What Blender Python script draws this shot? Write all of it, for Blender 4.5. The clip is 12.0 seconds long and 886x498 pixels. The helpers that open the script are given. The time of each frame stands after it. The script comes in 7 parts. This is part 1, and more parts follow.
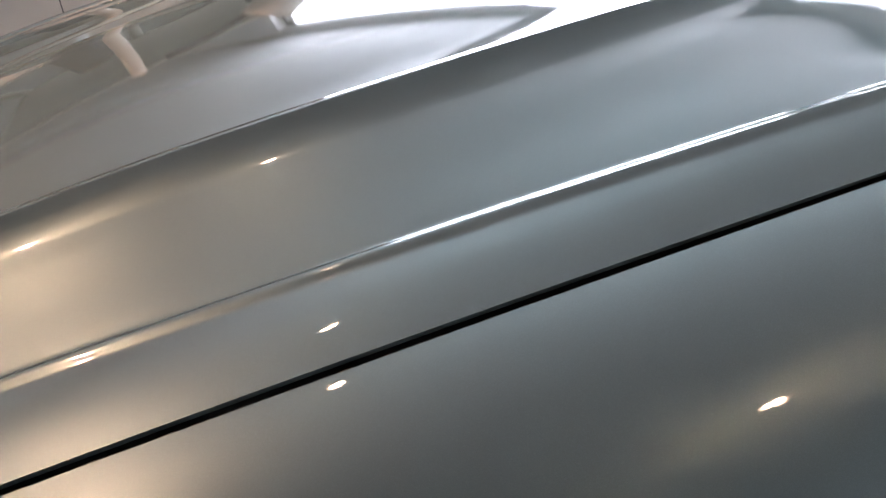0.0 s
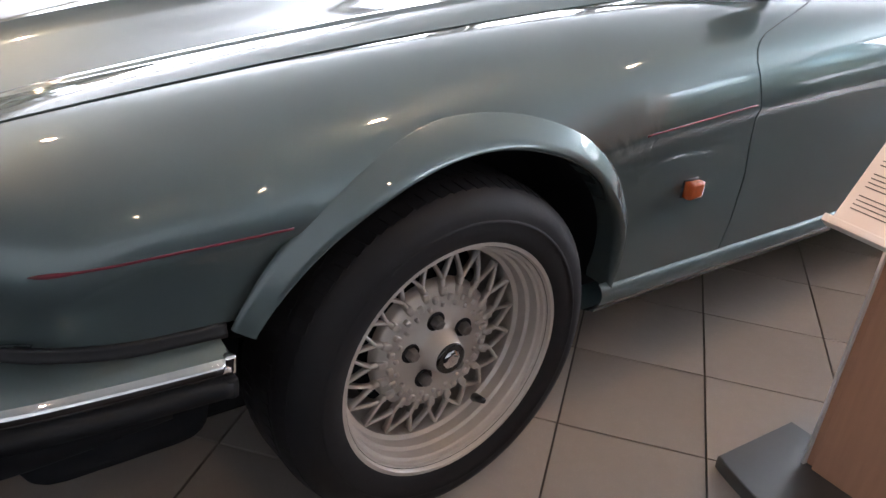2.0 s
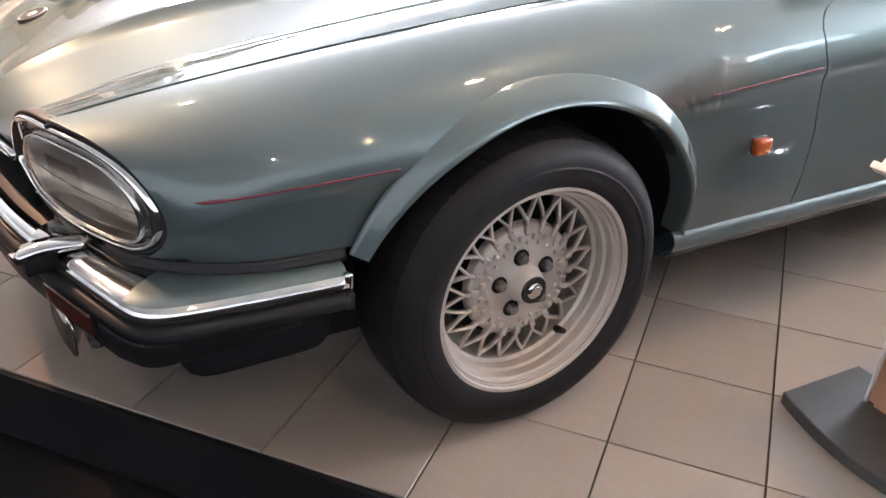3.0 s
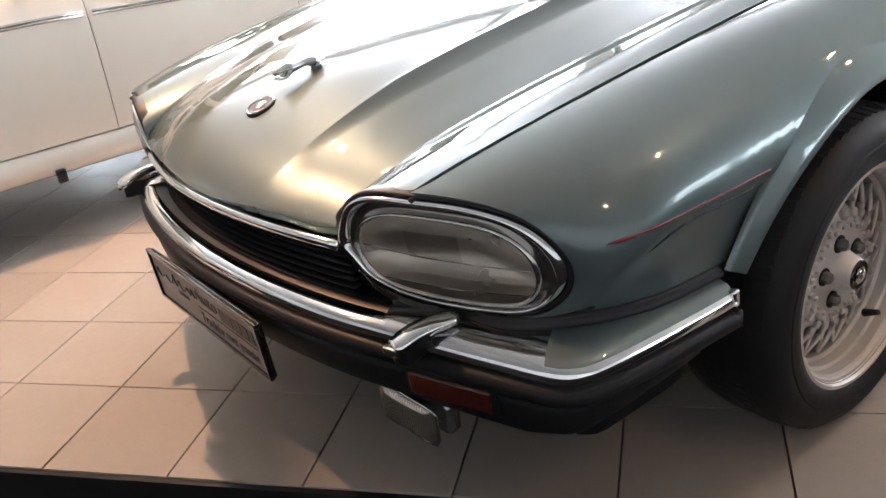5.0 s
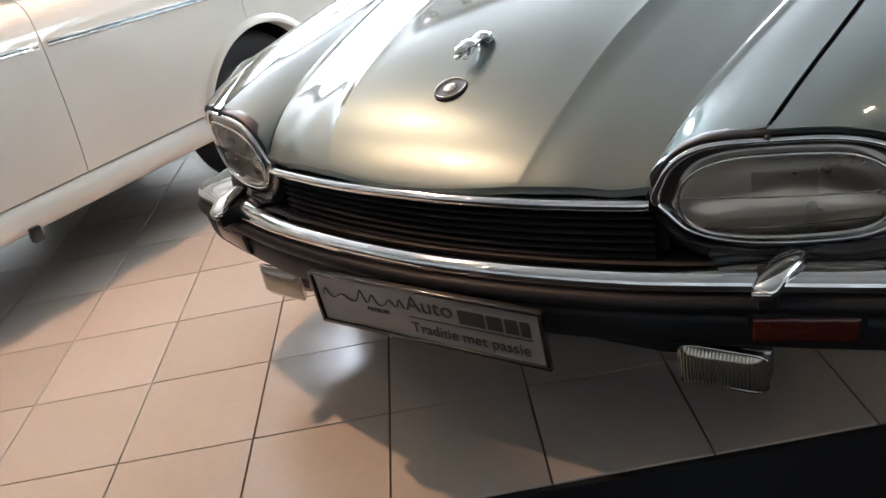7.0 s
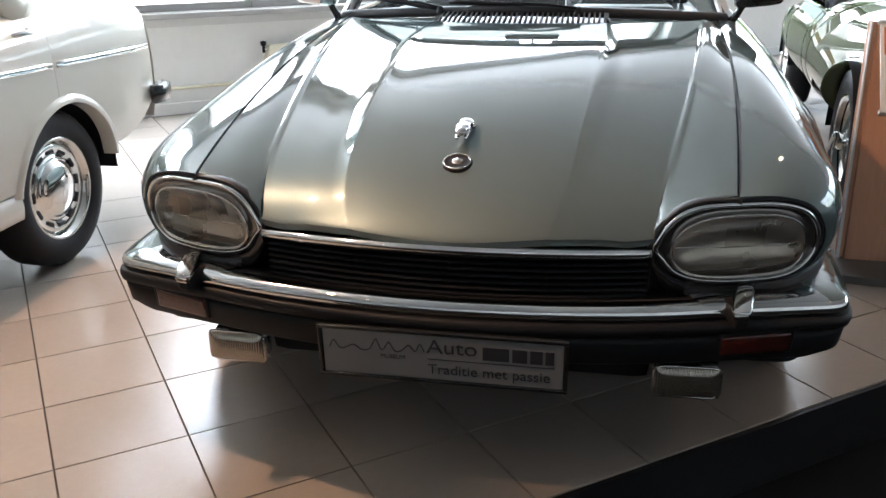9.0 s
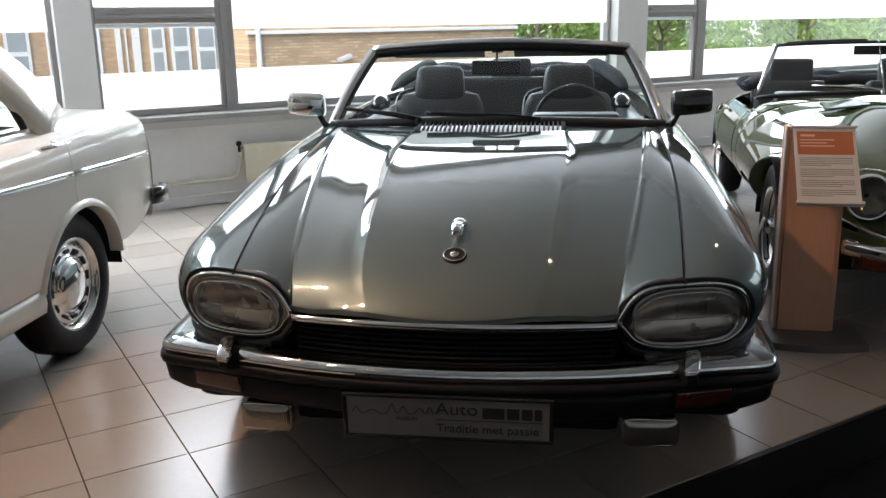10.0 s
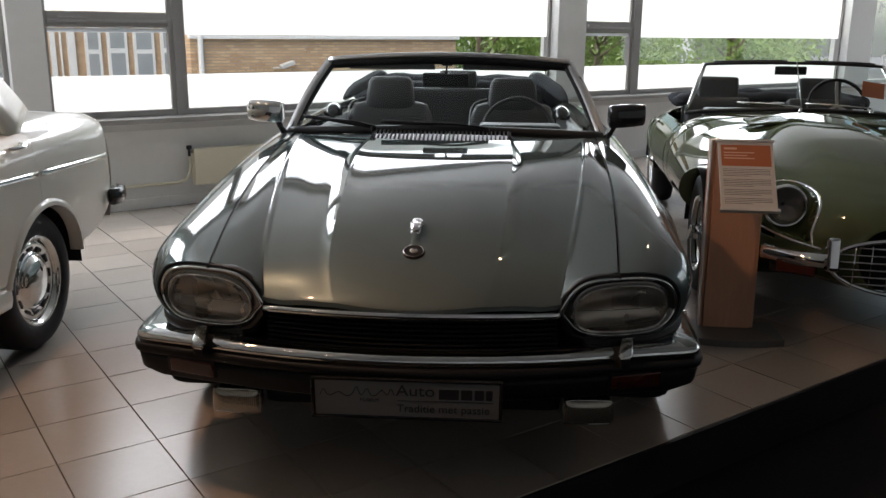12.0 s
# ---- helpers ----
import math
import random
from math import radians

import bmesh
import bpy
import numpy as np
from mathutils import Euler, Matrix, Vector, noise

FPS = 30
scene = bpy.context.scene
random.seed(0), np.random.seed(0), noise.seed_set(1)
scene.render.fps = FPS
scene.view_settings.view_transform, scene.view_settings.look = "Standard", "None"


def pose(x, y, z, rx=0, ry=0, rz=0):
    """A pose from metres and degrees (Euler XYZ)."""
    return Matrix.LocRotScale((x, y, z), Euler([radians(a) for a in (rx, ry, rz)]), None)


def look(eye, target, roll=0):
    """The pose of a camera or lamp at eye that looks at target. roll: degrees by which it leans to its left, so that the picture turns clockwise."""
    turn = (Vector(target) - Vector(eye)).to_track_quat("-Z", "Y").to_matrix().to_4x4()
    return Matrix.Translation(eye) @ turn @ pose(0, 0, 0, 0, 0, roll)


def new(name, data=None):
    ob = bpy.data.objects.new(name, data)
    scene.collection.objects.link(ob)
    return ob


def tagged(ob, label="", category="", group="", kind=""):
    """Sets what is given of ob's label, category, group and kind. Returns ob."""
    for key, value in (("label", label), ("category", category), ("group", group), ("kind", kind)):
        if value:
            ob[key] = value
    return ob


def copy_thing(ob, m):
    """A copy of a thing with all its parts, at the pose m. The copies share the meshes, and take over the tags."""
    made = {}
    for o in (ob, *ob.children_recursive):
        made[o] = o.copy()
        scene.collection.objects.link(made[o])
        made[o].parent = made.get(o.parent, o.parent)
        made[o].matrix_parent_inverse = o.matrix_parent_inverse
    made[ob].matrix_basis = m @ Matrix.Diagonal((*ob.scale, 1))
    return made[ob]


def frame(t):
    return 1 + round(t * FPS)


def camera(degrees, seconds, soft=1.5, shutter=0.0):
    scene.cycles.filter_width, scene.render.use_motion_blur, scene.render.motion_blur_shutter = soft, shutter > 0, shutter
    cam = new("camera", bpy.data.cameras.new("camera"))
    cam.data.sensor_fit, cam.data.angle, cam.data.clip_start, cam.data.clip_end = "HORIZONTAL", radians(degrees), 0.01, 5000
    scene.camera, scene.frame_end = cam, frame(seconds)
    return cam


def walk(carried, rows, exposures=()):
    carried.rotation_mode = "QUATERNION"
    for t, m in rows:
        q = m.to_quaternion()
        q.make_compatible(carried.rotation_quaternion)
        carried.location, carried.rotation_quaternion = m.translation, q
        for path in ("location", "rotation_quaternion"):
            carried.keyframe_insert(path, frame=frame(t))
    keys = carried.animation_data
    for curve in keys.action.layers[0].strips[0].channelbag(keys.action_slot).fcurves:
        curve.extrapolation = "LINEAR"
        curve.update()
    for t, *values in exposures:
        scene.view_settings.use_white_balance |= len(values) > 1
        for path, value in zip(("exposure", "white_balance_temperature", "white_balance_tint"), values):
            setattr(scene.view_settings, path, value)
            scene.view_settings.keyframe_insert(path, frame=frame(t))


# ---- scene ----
cam = camera(54.5, 12.0)
PATH = [
    (1.5, (1.668, 0.24, 1.207), (0.196, 1.362, 0.448), 0.5),
    (2, (1.821, 0.12, 1.153), (0.443, 1.269, 0.269), 6.2),
    (2.5, (1.938, 0.068, 1.175), (0.567, 1.158, 0.209), 5.9),
    (3, (2.043, 0.002, 1.189), (0.541, 0.941, 0.26), 3.1),
    (3.2, (2.047, -0.034, 1.198), (0.507, 0.855, 0.284), 1.8),
    (4.8, (1.671, -0.469, 1.145), (0.173, 0.561, 0.311), -7.1),
    (5, (1.596, -0.519, 1.151), (0.111, 0.533, 0.321), -7.7),
    (5.5, (1.486, -0.669, 1.168), (0.023, 0.419, 0.347), -8.3),
    (6, (1.362, -0.828, 1.173), (0.1, 0.469, 0.322), -9.4),
    (6.5, (1.183, -0.967, 1.162), (-0.007, 0.396, 0.31), -10.1),
    (7, (0.945, -1.06, 1.171), (-0.196, 0.335, 0.304), -11.3),
    (7.2, (0.894, -1.105, 1.165), (-0.185, 0.349, 0.316), -10.1),
    (8.8, (0.375, -1.525, 1.197), (-0.146, 0.252, 0.441), 0.4),
    (9, (0.317, -1.616, 1.219), (-0.037, 0.225, 0.522), -0.6),
    (9.5, (0.225, -1.789, 1.267), (-0.02, 0.099, 0.655), -1.9),
    (10, (0.253, -2.006, 1.34), (0.007, -0.088, 0.83), -0.9),
    (10.5, (0.23, -2.148, 1.361), (0.112, -0.213, 0.868), -0.1),
    (11, (0.202, -2.217, 1.376), (0.131, -0.272, 0.918), 0.4),
    (11.5, (0.211, -2.236, 1.373), (0.127, -0.29, 0.919), 1.0),
    (12, (0.218, -2.239, 1.367), (0.114, -0.303, 0.875), 0.6),
]
START = [
    (0.0, pose(1.111, 0.617, 1.158, 59.06, 4.73, 69.83)),
    (0.3, pose(1.216, 0.513, 1.176, 62.94, 3.69, 64.58)),
    (0.6, pose(1.356, 0.353, 1.185, 66.00, -0.39, 57.62)),
    (0.8, pose(1.417, 0.318, 1.174, 68.24, -0.89, 54.69)),
    (1.0, pose(1.489, 0.320, 1.178, 68.61, 0.64, 53.34)),
    (1.3, pose(1.604, 0.275, 1.200, 68.62, 1.18, 52.31)),
]
walk(cam, START + [(t, look(eye, target, roll)) for t, eye, target, roll in PATH],
     exposures=[(0.0, 2.2, 6350, 18), (1.0, 1.95, 6100, 13), (1.4, 2.2, 6050, 13), (2.0, 3.05, 6400, 17), (2.4, 3.85, 6500, 18), (3.2, 3.8, 6500, 17), (4.8, 3.25, 6650, 15),
                (5.6, 2.95, 6450, 13), (7.2, 2.85, 6300, 10), (9.0, 2.45, 6250, 9), (10.0, 1.6, 6400, 10), (11.0, 1.22, 6650, 11), (12.0, 0.94, 6750, 12)])

# ---- world, sun, large lights ----
ROOM = 38.05            # the showroom is turned against the grey car
world = bpy.data.worlds.new("world")
scene.world = world
world.use_nodes = True
wn = world.node_tree
sky = wn.nodes.new("ShaderNodeTexSky")
sky.sky_type, sky.sun_disc = "NISHITA", False
sky.sun_elevation, sky.sun_rotation = radians(48), radians(200)
sky.air_density, sky.dust_density = 1.0, 3.0
wn.links.new(sky.outputs[0], wn.nodes["Background"].inputs[0])
wn.nodes["Background"].inputs[1].default_value = 0.15
sun = new("sun", bpy.data.lights.new("sun", "SUN"))
sun.data.energy, sun.data.angle, sun.data.color = 4.0, radians(25), (1.0, 0.97, 0.93)
sun.matrix_world = look((0, 0, 0), (0.75, -0.75, -1.05))


def room(e1, e2, z=0.0):
    """A place given along the window wall (e1), across the room (e2) and up."""
    a = radians(ROOM)
    return Vector((e1 * math.cos(a) - e2 * math.sin(a), e1 * math.sin(a) + e2 * math.cos(a), z))


def room_pose(e1, e2, z=0.0, turn=0.0):
    return Matrix.Translation(room(e1, e2, z)) @ pose(0, 0, 0, 0, 0, ROOM + turn)


# daylight that stands in the upper openings of the windows
for e1, wide in ((-2.2, 3.8), (0.55, 0.8), (2.95, 3.6), (5.66, 0.7), (8.15, 3.7)):
    pane_light = new("window_light", bpy.data.lights.new("window_light", "AREA"))
    pane_light.data.shape, pane_light.data.size, pane_light.data.size_y = "RECTANGLE", wide, 0.85
    pane_light.data.energy, pane_light.data.color = (22.0 if e1 < 0 else 14.0) * wide, (0.83, 0.90, 1.0)
    pane_light.matrix_world = look(room(e1, 4.90, 2.40), room(e1, 0, 2.0))

for e2 in (-0.6, 2.6):
    pane_light = new("window_light", bpy.data.lights.new("window_light", "AREA"))
    pane_light.data.shape, pane_light.data.size, pane_light.data.size_y = "RECTANGLE", 2.8, 2.0
    pane_light.data.energy, pane_light.data.color = 15.0, (0.83, 0.90, 1.0)
    pane_light.matrix_world = look(room(13.16, e2, 1.8), room(0, e2, 1.5))

# warm halogen spots under the ceiling, in front of the platform and over it
SPOTS = ((-2.6, -0.9, 8), (-1.70, 0.25, 55), (2.2, 0.37, 3), (2.7, -1.7, 2.5), (4.6, -1.4, 6), (-1.1, 1.36, 42), (3.8, 1.5, 8), (7.2, -0.6, 10))
AIMED = {(-1.1, 1.36): ((-1.05, 0.0, 0.0), 76), (-1.70, 0.25): ((0.36, 0.62, 0.78), 36)}
for e1, e2, watts in SPOTS:
    spot = new("spot_light", bpy.data.lights.new("spot_light", "SPOT"))
    spot.data.energy, spot.data.color, spot.data.shadow_soft_size = watts, (1.0, 0.58, 0.35), 0.035
    aim, cone = AIMED.get((e1, e2), (room(e1 + 0.1, e2 + 0.9, 0.0), 82))
    spot.data.spot_size, spot.data.spot_blend = radians(cone), 0.6
    spot.matrix_world = look(room(e1, e2, 2.83), aim)

# ---- materials ----


def material(name, base=(0.5, 0.5, 0.5), rough=0.5, metal=0.0, coat=0.0, grain=(), bump=0.0, scale=40.0, spread=0.0, stain=0.0, trans=0.0, ior=1.45, emit=0.0, spec=0.5):
    """A principled material with two scales of variation in colour and roughness, and fine relief."""
    m = bpy.data.materials.new(name)
    m.use_nodes = True
    nt = m.node_tree
    b = nt.nodes["Principled BSDF"]
    b.inputs["Base Color"].default_value = (*base, 1)
    b.inputs["Roughness"].default_value = rough
    b.inputs["Metallic"].default_value = metal
    b.inputs["Coat Weight"].default_value = coat
    b.inputs["Coat Roughness"].default_value = 0.02
    b.inputs["Coat IOR"].default_value = 1.62
    b.inputs["Transmission Weight"].default_value = trans
    b.inputs["IOR"].default_value = ior
    b.inputs["Specular IOR Level"].default_value = spec
    if emit:
        b.inputs["Emission Color"].default_value = (*base, 1)
        b.inputs["Emission Strength"].default_value = emit
    if spread or stain or bump:
        co = nt.nodes.new("ShaderNodeTexCoord")
        fine = nt.nodes.new("ShaderNodeTexNoise")
        fine.inputs["Scale"].default_value, fine.inputs["Detail"].default_value = scale, 4
        wide = nt.nodes.new("ShaderNodeTexNoise")
        wide.inputs["Scale"].default_value, wide.inputs["Detail"].default_value = scale / 14, 3
        for n in (fine, wide):
            nt.links.new(co.outputs["Object"], n.inputs["Vector"])
            if grain:
                mp = nt.nodes.new("ShaderNodeMapping")
                mp.inputs["Scale"].default_value = grain
                nt.links.new(co.outputs["Object"], mp.inputs["Vector"])
                nt.links.new(mp.outputs[0], n.inputs["Vector"])
        add = nt.nodes.new("ShaderNodeMath")
        add.operation = "MULTIPLY_ADD"
        nt.links.new(fine.outputs[0], add.inputs[0])
        add.inputs[1].default_value = spread
        mul = nt.nodes.new("ShaderNodeMath")
        mul.operation = "MULTIPLY"
        nt.links.new(wide.outputs[0], mul.inputs[0])
        mul.inputs[1].default_value = stain
        nt.links.new(mul.outputs[0], add.inputs[2])
        off = nt.nodes.new("ShaderNodeMath")
        off.inputs[1].default_value = 1.0 - (spread + stain) / 2
        nt.links.new(add.outputs[0], off.inputs[0])
        hsv = nt.nodes.new("ShaderNodeHueSaturation")
        hsv.inputs["Color"].default_value = (*base, 1)
        nt.links.new(off.outputs[0], hsv.inputs["Value"])
        nt.links.new(hsv.outputs[0], b.inputs["Base Color"])
        rr = nt.nodes.new("ShaderNodeMath")
        rr.operation = "MULTIPLY"
        rr.inputs[1].default_value = rough
        nt.links.new(off.outputs[0], rr.inputs[0])
        nt.links.new(rr.outputs[0], b.inputs["Roughness"])
        if bump:
            bp = nt.nodes.new("ShaderNodeBump")
            bp.inputs["Strength"].default_value, bp.inputs["Distance"].default_value = bump, 0.002
            nt.links.new(fine.outputs[0], bp.inputs["Height"])
            nt.links.new(bp.outputs[0], b.inputs["Normal"])
    return m


def glass(name, tint=(0.9, 0.95, 0.93), rough=0.0, clear=0.86):
    """Thin window glass: mostly clear, with a mirror part that grows at grazing angles."""
    m = bpy.data.materials.new(name)
    m.use_nodes = True
    nt = m.node_tree
    nt.nodes.remove(nt.nodes["Principled BSDF"])
    t = nt.nodes.new("ShaderNodeBsdfTransparent")
    t.inputs[0].default_value = (*tint, 1)
    g = nt.nodes.new("ShaderNodeBsdfGlossy")
    g.inputs["Roughness"].default_value = rough
    lw = nt.nodes.new("ShaderNodeLayerWeight")
    lw.inputs[0].default_value = 0.5
    pw = nt.nodes.new("ShaderNodeMath")
    pw.operation, pw.inputs[1].default_value = "POWER", 5
    nt.links.new(lw.outputs["Facing"], pw.inputs[0])
    f = nt.nodes.new("ShaderNodeMath")
    f.operation = "MULTIPLY_ADD"
    f.inputs[1].default_value, f.inputs[2].default_value = 0.9, 0.045
    nt.links.new(pw.outputs[0], f.inputs[0])
    mix = nt.nodes.new("ShaderNodeMixShader")
    nt.links.new(f.outputs[0], mix.inputs[0])
    nt.links.new(t.outputs[0], mix.inputs[1])
    nt.links.new(g.outputs[0], mix.inputs[2])
    nt.links.new(mix.outputs[0], nt.nodes["Material Output"].inputs[0])
    return m


def film_material():
    m = bpy.data.materials.new("frosted_film")
    m.use_nodes = True
    nt = m.node_tree
    nt.nodes.remove(nt.nodes["Principled BSDF"])
    t = nt.nodes.new("ShaderNodeBsdfTranslucent")
    t.inputs[0].default_value = (0.93, 0.95, 0.95, 1)
    d = nt.nodes.new("ShaderNodeBsdfDiffuse")
    d.inputs[0].default_value = (0.85, 0.86, 0.86, 1)
    mix = nt.nodes.new("ShaderNodeMixShader")
    mix.inputs[0].default_value = 0.2
    nt.links.new(t.outputs[0], mix.inputs[1])
    nt.links.new(d.outputs[0], mix.inputs[2])
    nt.links.new(mix.outputs[0], nt.nodes["Material Output"].inputs[0])
    return m


def flake_paint(name, base, metal, rough):
    """Metallic car paint: a flake layer with tiny sparkle under a clear coat."""
    m = material(name, base, rough, metal, coat=0.75, spec=0.0)
    nt = m.node_tree
    b = nt.nodes["Principled BSDF"]
    # flakes under lacquer do not brighten at a glancing angle
    b.inputs["Specular Tint"].default_value = (0.05, 0.06, 0.06, 1)
    co = nt.nodes.new("ShaderNodeTexCoord")
    v = nt.nodes.new("ShaderNodeTexVoronoi")
    v.inputs["Scale"].default_value = 1800
    nt.links.new(co.outputs["Object"], v.inputs["Vector"])
    hsv = nt.nodes.new("ShaderNodeHueSaturation")
    hsv.inputs["Color"].default_value = (*base, 1)
    mr = nt.nodes.new("ShaderNodeMapRange")
    mr.inputs["To Min"].default_value, mr.inputs["To Max"].default_value = 0.88, 1.12
    nt.links.new(v.outputs["Distance"], mr.inputs["Value"])
    nt.links.new(mr.outputs[0], hsv.inputs["Value"])
    nt.links.new(hsv.outputs[0], b.inputs["Base Color"])
    dust = nt.nodes.new("ShaderNodeTexNoise")
    dust.inputs["Scale"].default_value, dust.inputs["Detail"].default_value = 9, 8
    nt.links.new(co.outputs["Object"], dust.inputs["Vector"])
    dr = nt.nodes.new("ShaderNodeMapRange")
    dr.inputs["To Min"].default_value, dr.inputs["To Max"].default_value = 0.012, 0.05
    nt.links.new(dust.outputs[0], dr.inputs["Value"])
    nt.links.new(dr.outputs[0], b.inputs["Coat Roughness"])
    peel = nt.nodes.new("ShaderNodeTexNoise")
    peel.inputs["Scale"].default_value = 260
    nt.links.new(co.outputs["Object"], peel.inputs["Vector"])
    bp = nt.nodes.new("ShaderNodeBump")
    bp.inputs["Strength"].default_value, bp.inputs["Distance"].default_value = 0.03, 0.0006
    nt.links.new(peel.outputs[0], bp.inputs["Height"])
    nt.links.new(bp.outputs[0], b.inputs["Coat Normal"])
    return m


def tile_material():
    """Speckled stoneware, each tile a little different."""
    m = material("floor_tile", (0.355, 0.312, 0.275), 0.25, spread=0.10, stain=0.12, scale=34.0, bump=0.03)
    nt = m.node_tree
    hsv = [n for n in nt.nodes if n.type == "HUE_SAT"][0]
    info = nt.nodes.new("ShaderNodeObjectInfo")
    mr = nt.nodes.new("ShaderNodeMapRange")
    mr.inputs["To Min"].default_value, mr.inputs["To Max"].default_value = 0.9, 1.08
    nt.links.new(info.outputs["Random"], mr.inputs["Value"])
    sp = nt.nodes.new("ShaderNodeTexVoronoi")
    sp.inputs["Scale"].default_value = 260
    co = nt.nodes.new("ShaderNodeTexCoord")
    nt.links.new(co.outputs["Object"], sp.inputs["Vector"])
    cr = nt.nodes.new("ShaderNodeMapRange")
    cr.inputs["From Min"].default_value, cr.inputs["From Max"].default_value = 0.08, 0.2
    cr.inputs["To Min"].default_value, cr.inputs["To Max"].default_value = 1.35, 1.0
    nt.links.new(sp.outputs["Distance"], cr.inputs["Value"])
    m1 = nt.nodes.new("ShaderNodeMath")
    m1.operation = "MULTIPLY"
    nt.links.new(mr.outputs[0], m1.inputs[0])
    nt.links.new(cr.outputs[0], m1.inputs[1])
    old = hsv.inputs["Value"].links[0].from_socket
    m2 = nt.nodes.new("ShaderNodeMath")
    m2.operation = "MULTIPLY"
    nt.links.new(old, m2.inputs[0])
    nt.links.new(m1.outputs[0], m2.inputs[1])
    nt.links.new(m2.outputs[0], hsv.inputs["Value"])
    return m


def brick_material():
    m = material("house_brick", (0.5, 0.33, 0.19), 0.9)
    nt = m.node_tree
    b = nt.nodes["Principled BSDF"]
    co = nt.nodes.new("ShaderNodeTexCoord")
    mp = nt.nodes.new("ShaderNodeMapping")
    mp.inputs["Rotation"].default_value = (radians(90), 0, 0)
    br = nt.nodes.new("ShaderNodeTexBrick")
    br.inputs["Color1"].default_value, br.inputs["Color2"].default_value = (0.68, 0.46, 0.26, 1), (0.50, 0.31, 0.17, 1)
    br.inputs["Mortar"].default_value = (0.36, 0.31, 0.25, 1)
    br.inputs["Scale"].default_value, br.inputs["Mortar Size"].default_value = 1.0, 0.010
    br.inputs["Brick Width"].default_value, br.inputs["Row Height"].default_value = 0.23, 0.068
    nt.links.new(co.outputs["Object"], mp.inputs[0])
    nt.links.new(mp.outputs[0], br.inputs["Vector"])
    nt.links.new(br.outputs["Color"], b.inputs["Base Color"])
    bp = nt.nodes.new("ShaderNodeBump")
    bp.inputs["Distance"].default_value = 0.01
    nt.links.new(br.outputs["Fac"], bp.inputs["Height"])
    bp.invert = True
    nt.links.new(bp.outputs[0], b.inputs["Normal"])
    return m


PAINT = flake_paint("grey_green_metallic", (0.124, 0.160, 0.162), 0.58, 0.37)
CREAM = material("cream_paint", (0.72, 0.68, 0.6), 0.35, coat=1.0, spread=0.03, stain=0.05, scale=20)
SAGE = flake_paint("sage_green_paint", (0.062, 0.079, 0.035), 0.05, 0.28)
CHROME = material("chrome", (0.82, 0.82, 0.8), 0.06, 1.0, spread=0.1, stain=0.5, scale=30)
DARK_CHROME = material("old_chrome", (0.55, 0.55, 0.55), 0.09, 1.0, spread=0.15, stain=0.5, scale=30)
WORN_CHROME = material("worn_chrome", (0.7, 0.69, 0.66), 0.16, 1.0, spread=0.2, stain=0.5, scale=60)
ALLOY = material("silver_alloy", (0.50, 0.465, 0.43), 0.42, 0.45, spread=0.12, stain=0.25, scale=50, bump=0.05)
RUBBER = material("tyre_rubber", (0.013, 0.013, 0.015), 0.6, spec=0.3, spread=0.4, stain=0.5, scale=45, bump=0.15)
BLACK = material("black_plastic", (0.012, 0.0125, 0.014), 0.5, spec=0.22, spread=0.3, stain=0.3, scale=60, bump=0.08)
GLOSS_BLACK = material("black_gloss", (0.012, 0.013, 0.014), 0.16, coat=0.5, spread=0.2, stain=0.3, scale=30)
SEAL = material("rubber_seal", (0.018, 0.018, 0.020), 0.48, spec=0.4, spread=0.3, scale=80)
DARK = material("underbody", (0.016, 0.017, 0.019), 0.9, spec=0.05, spread=0.4, stain=0.5, scale=20)
LEATHER = material("dark_leather", (0.035, 0.037, 0.04), 0.48, spread=0.3, stain=0.3, scale=120, bump=0.25)
FABRIC = material("hood_fabric", (0.03, 0.034, 0.042), 0.9, spread=0.4, stain=0.4, scale=160, bump=0.3)
AMBER = material("amber_lens", (0.45, 0.10, 0.03), 0.18, coat=0.6, spread=0.2, stain=0.2, scale=90, bump=0.3)
RED_AMBER = material("dark_amber_lens", (0.055, 0.010, 0.006), 0.24, coat=0.5, spread=0.2, stain=0.3, scale=70, bump=0.3)
REFLECTOR = material("lamp_reflector", (0.60, 0.56, 0.51), 0.30, 0.9, spread=0.3, stain=0.6, scale=14, bump=0.06)
FOG_GLASS = material("ribbed_fog_glass", (0.36, 0.33, 0.27), 0.14, 0.8, coat=1.0, spread=0.2, stain=0.3, scale=60)
LAMP_BAND = material("lamp_band", (0.24, 0.225, 0.21), 0.18, 0.9, spread=0.2, stain=0.4, scale=30)
SMOKED = material("smoked_metal", (0.34, 0.33, 0.31), 0.18, 0.8, spread=0.2, stain=0.4, scale=30)
STRIPE = material("red_pinstripe", (0.17, 0.013, 0.028), 0.35, coat=0.5, spread=0.1, scale=50)
SCREEN = glass("windscreen_glass", (0.80, 0.86, 0.84))
LENS = glass("lamp_glass", (0.85, 0.83, 0.80), 0.04)
PANE = glass("window_pane", (0.95, 0.97, 0.96))
FILM = film_material()
TILE = tile_material()
HUB_STEEL = material("dull_nut_steel", (0.22, 0.21, 0.20), 0.35, 0.8, spread=0.2, stain=0.3, scale=80)
GROUT = material("grout", (0.085, 0.075, 0.068), 0.9, spread=0.4, stain=0.4, scale=60, bump=0.2)
CARPET = material("black_carpet", (0.011, 0.011, 0.013), 0.95, spec=0.1, spread=0.6, stain=0.3, scale=300, bump=0.5)
CEILING = material("ceiling_board", (0.47, 0.47, 0.465), 0.8, spread=0.06, stain=0.12, scale=18, bump=0.12)
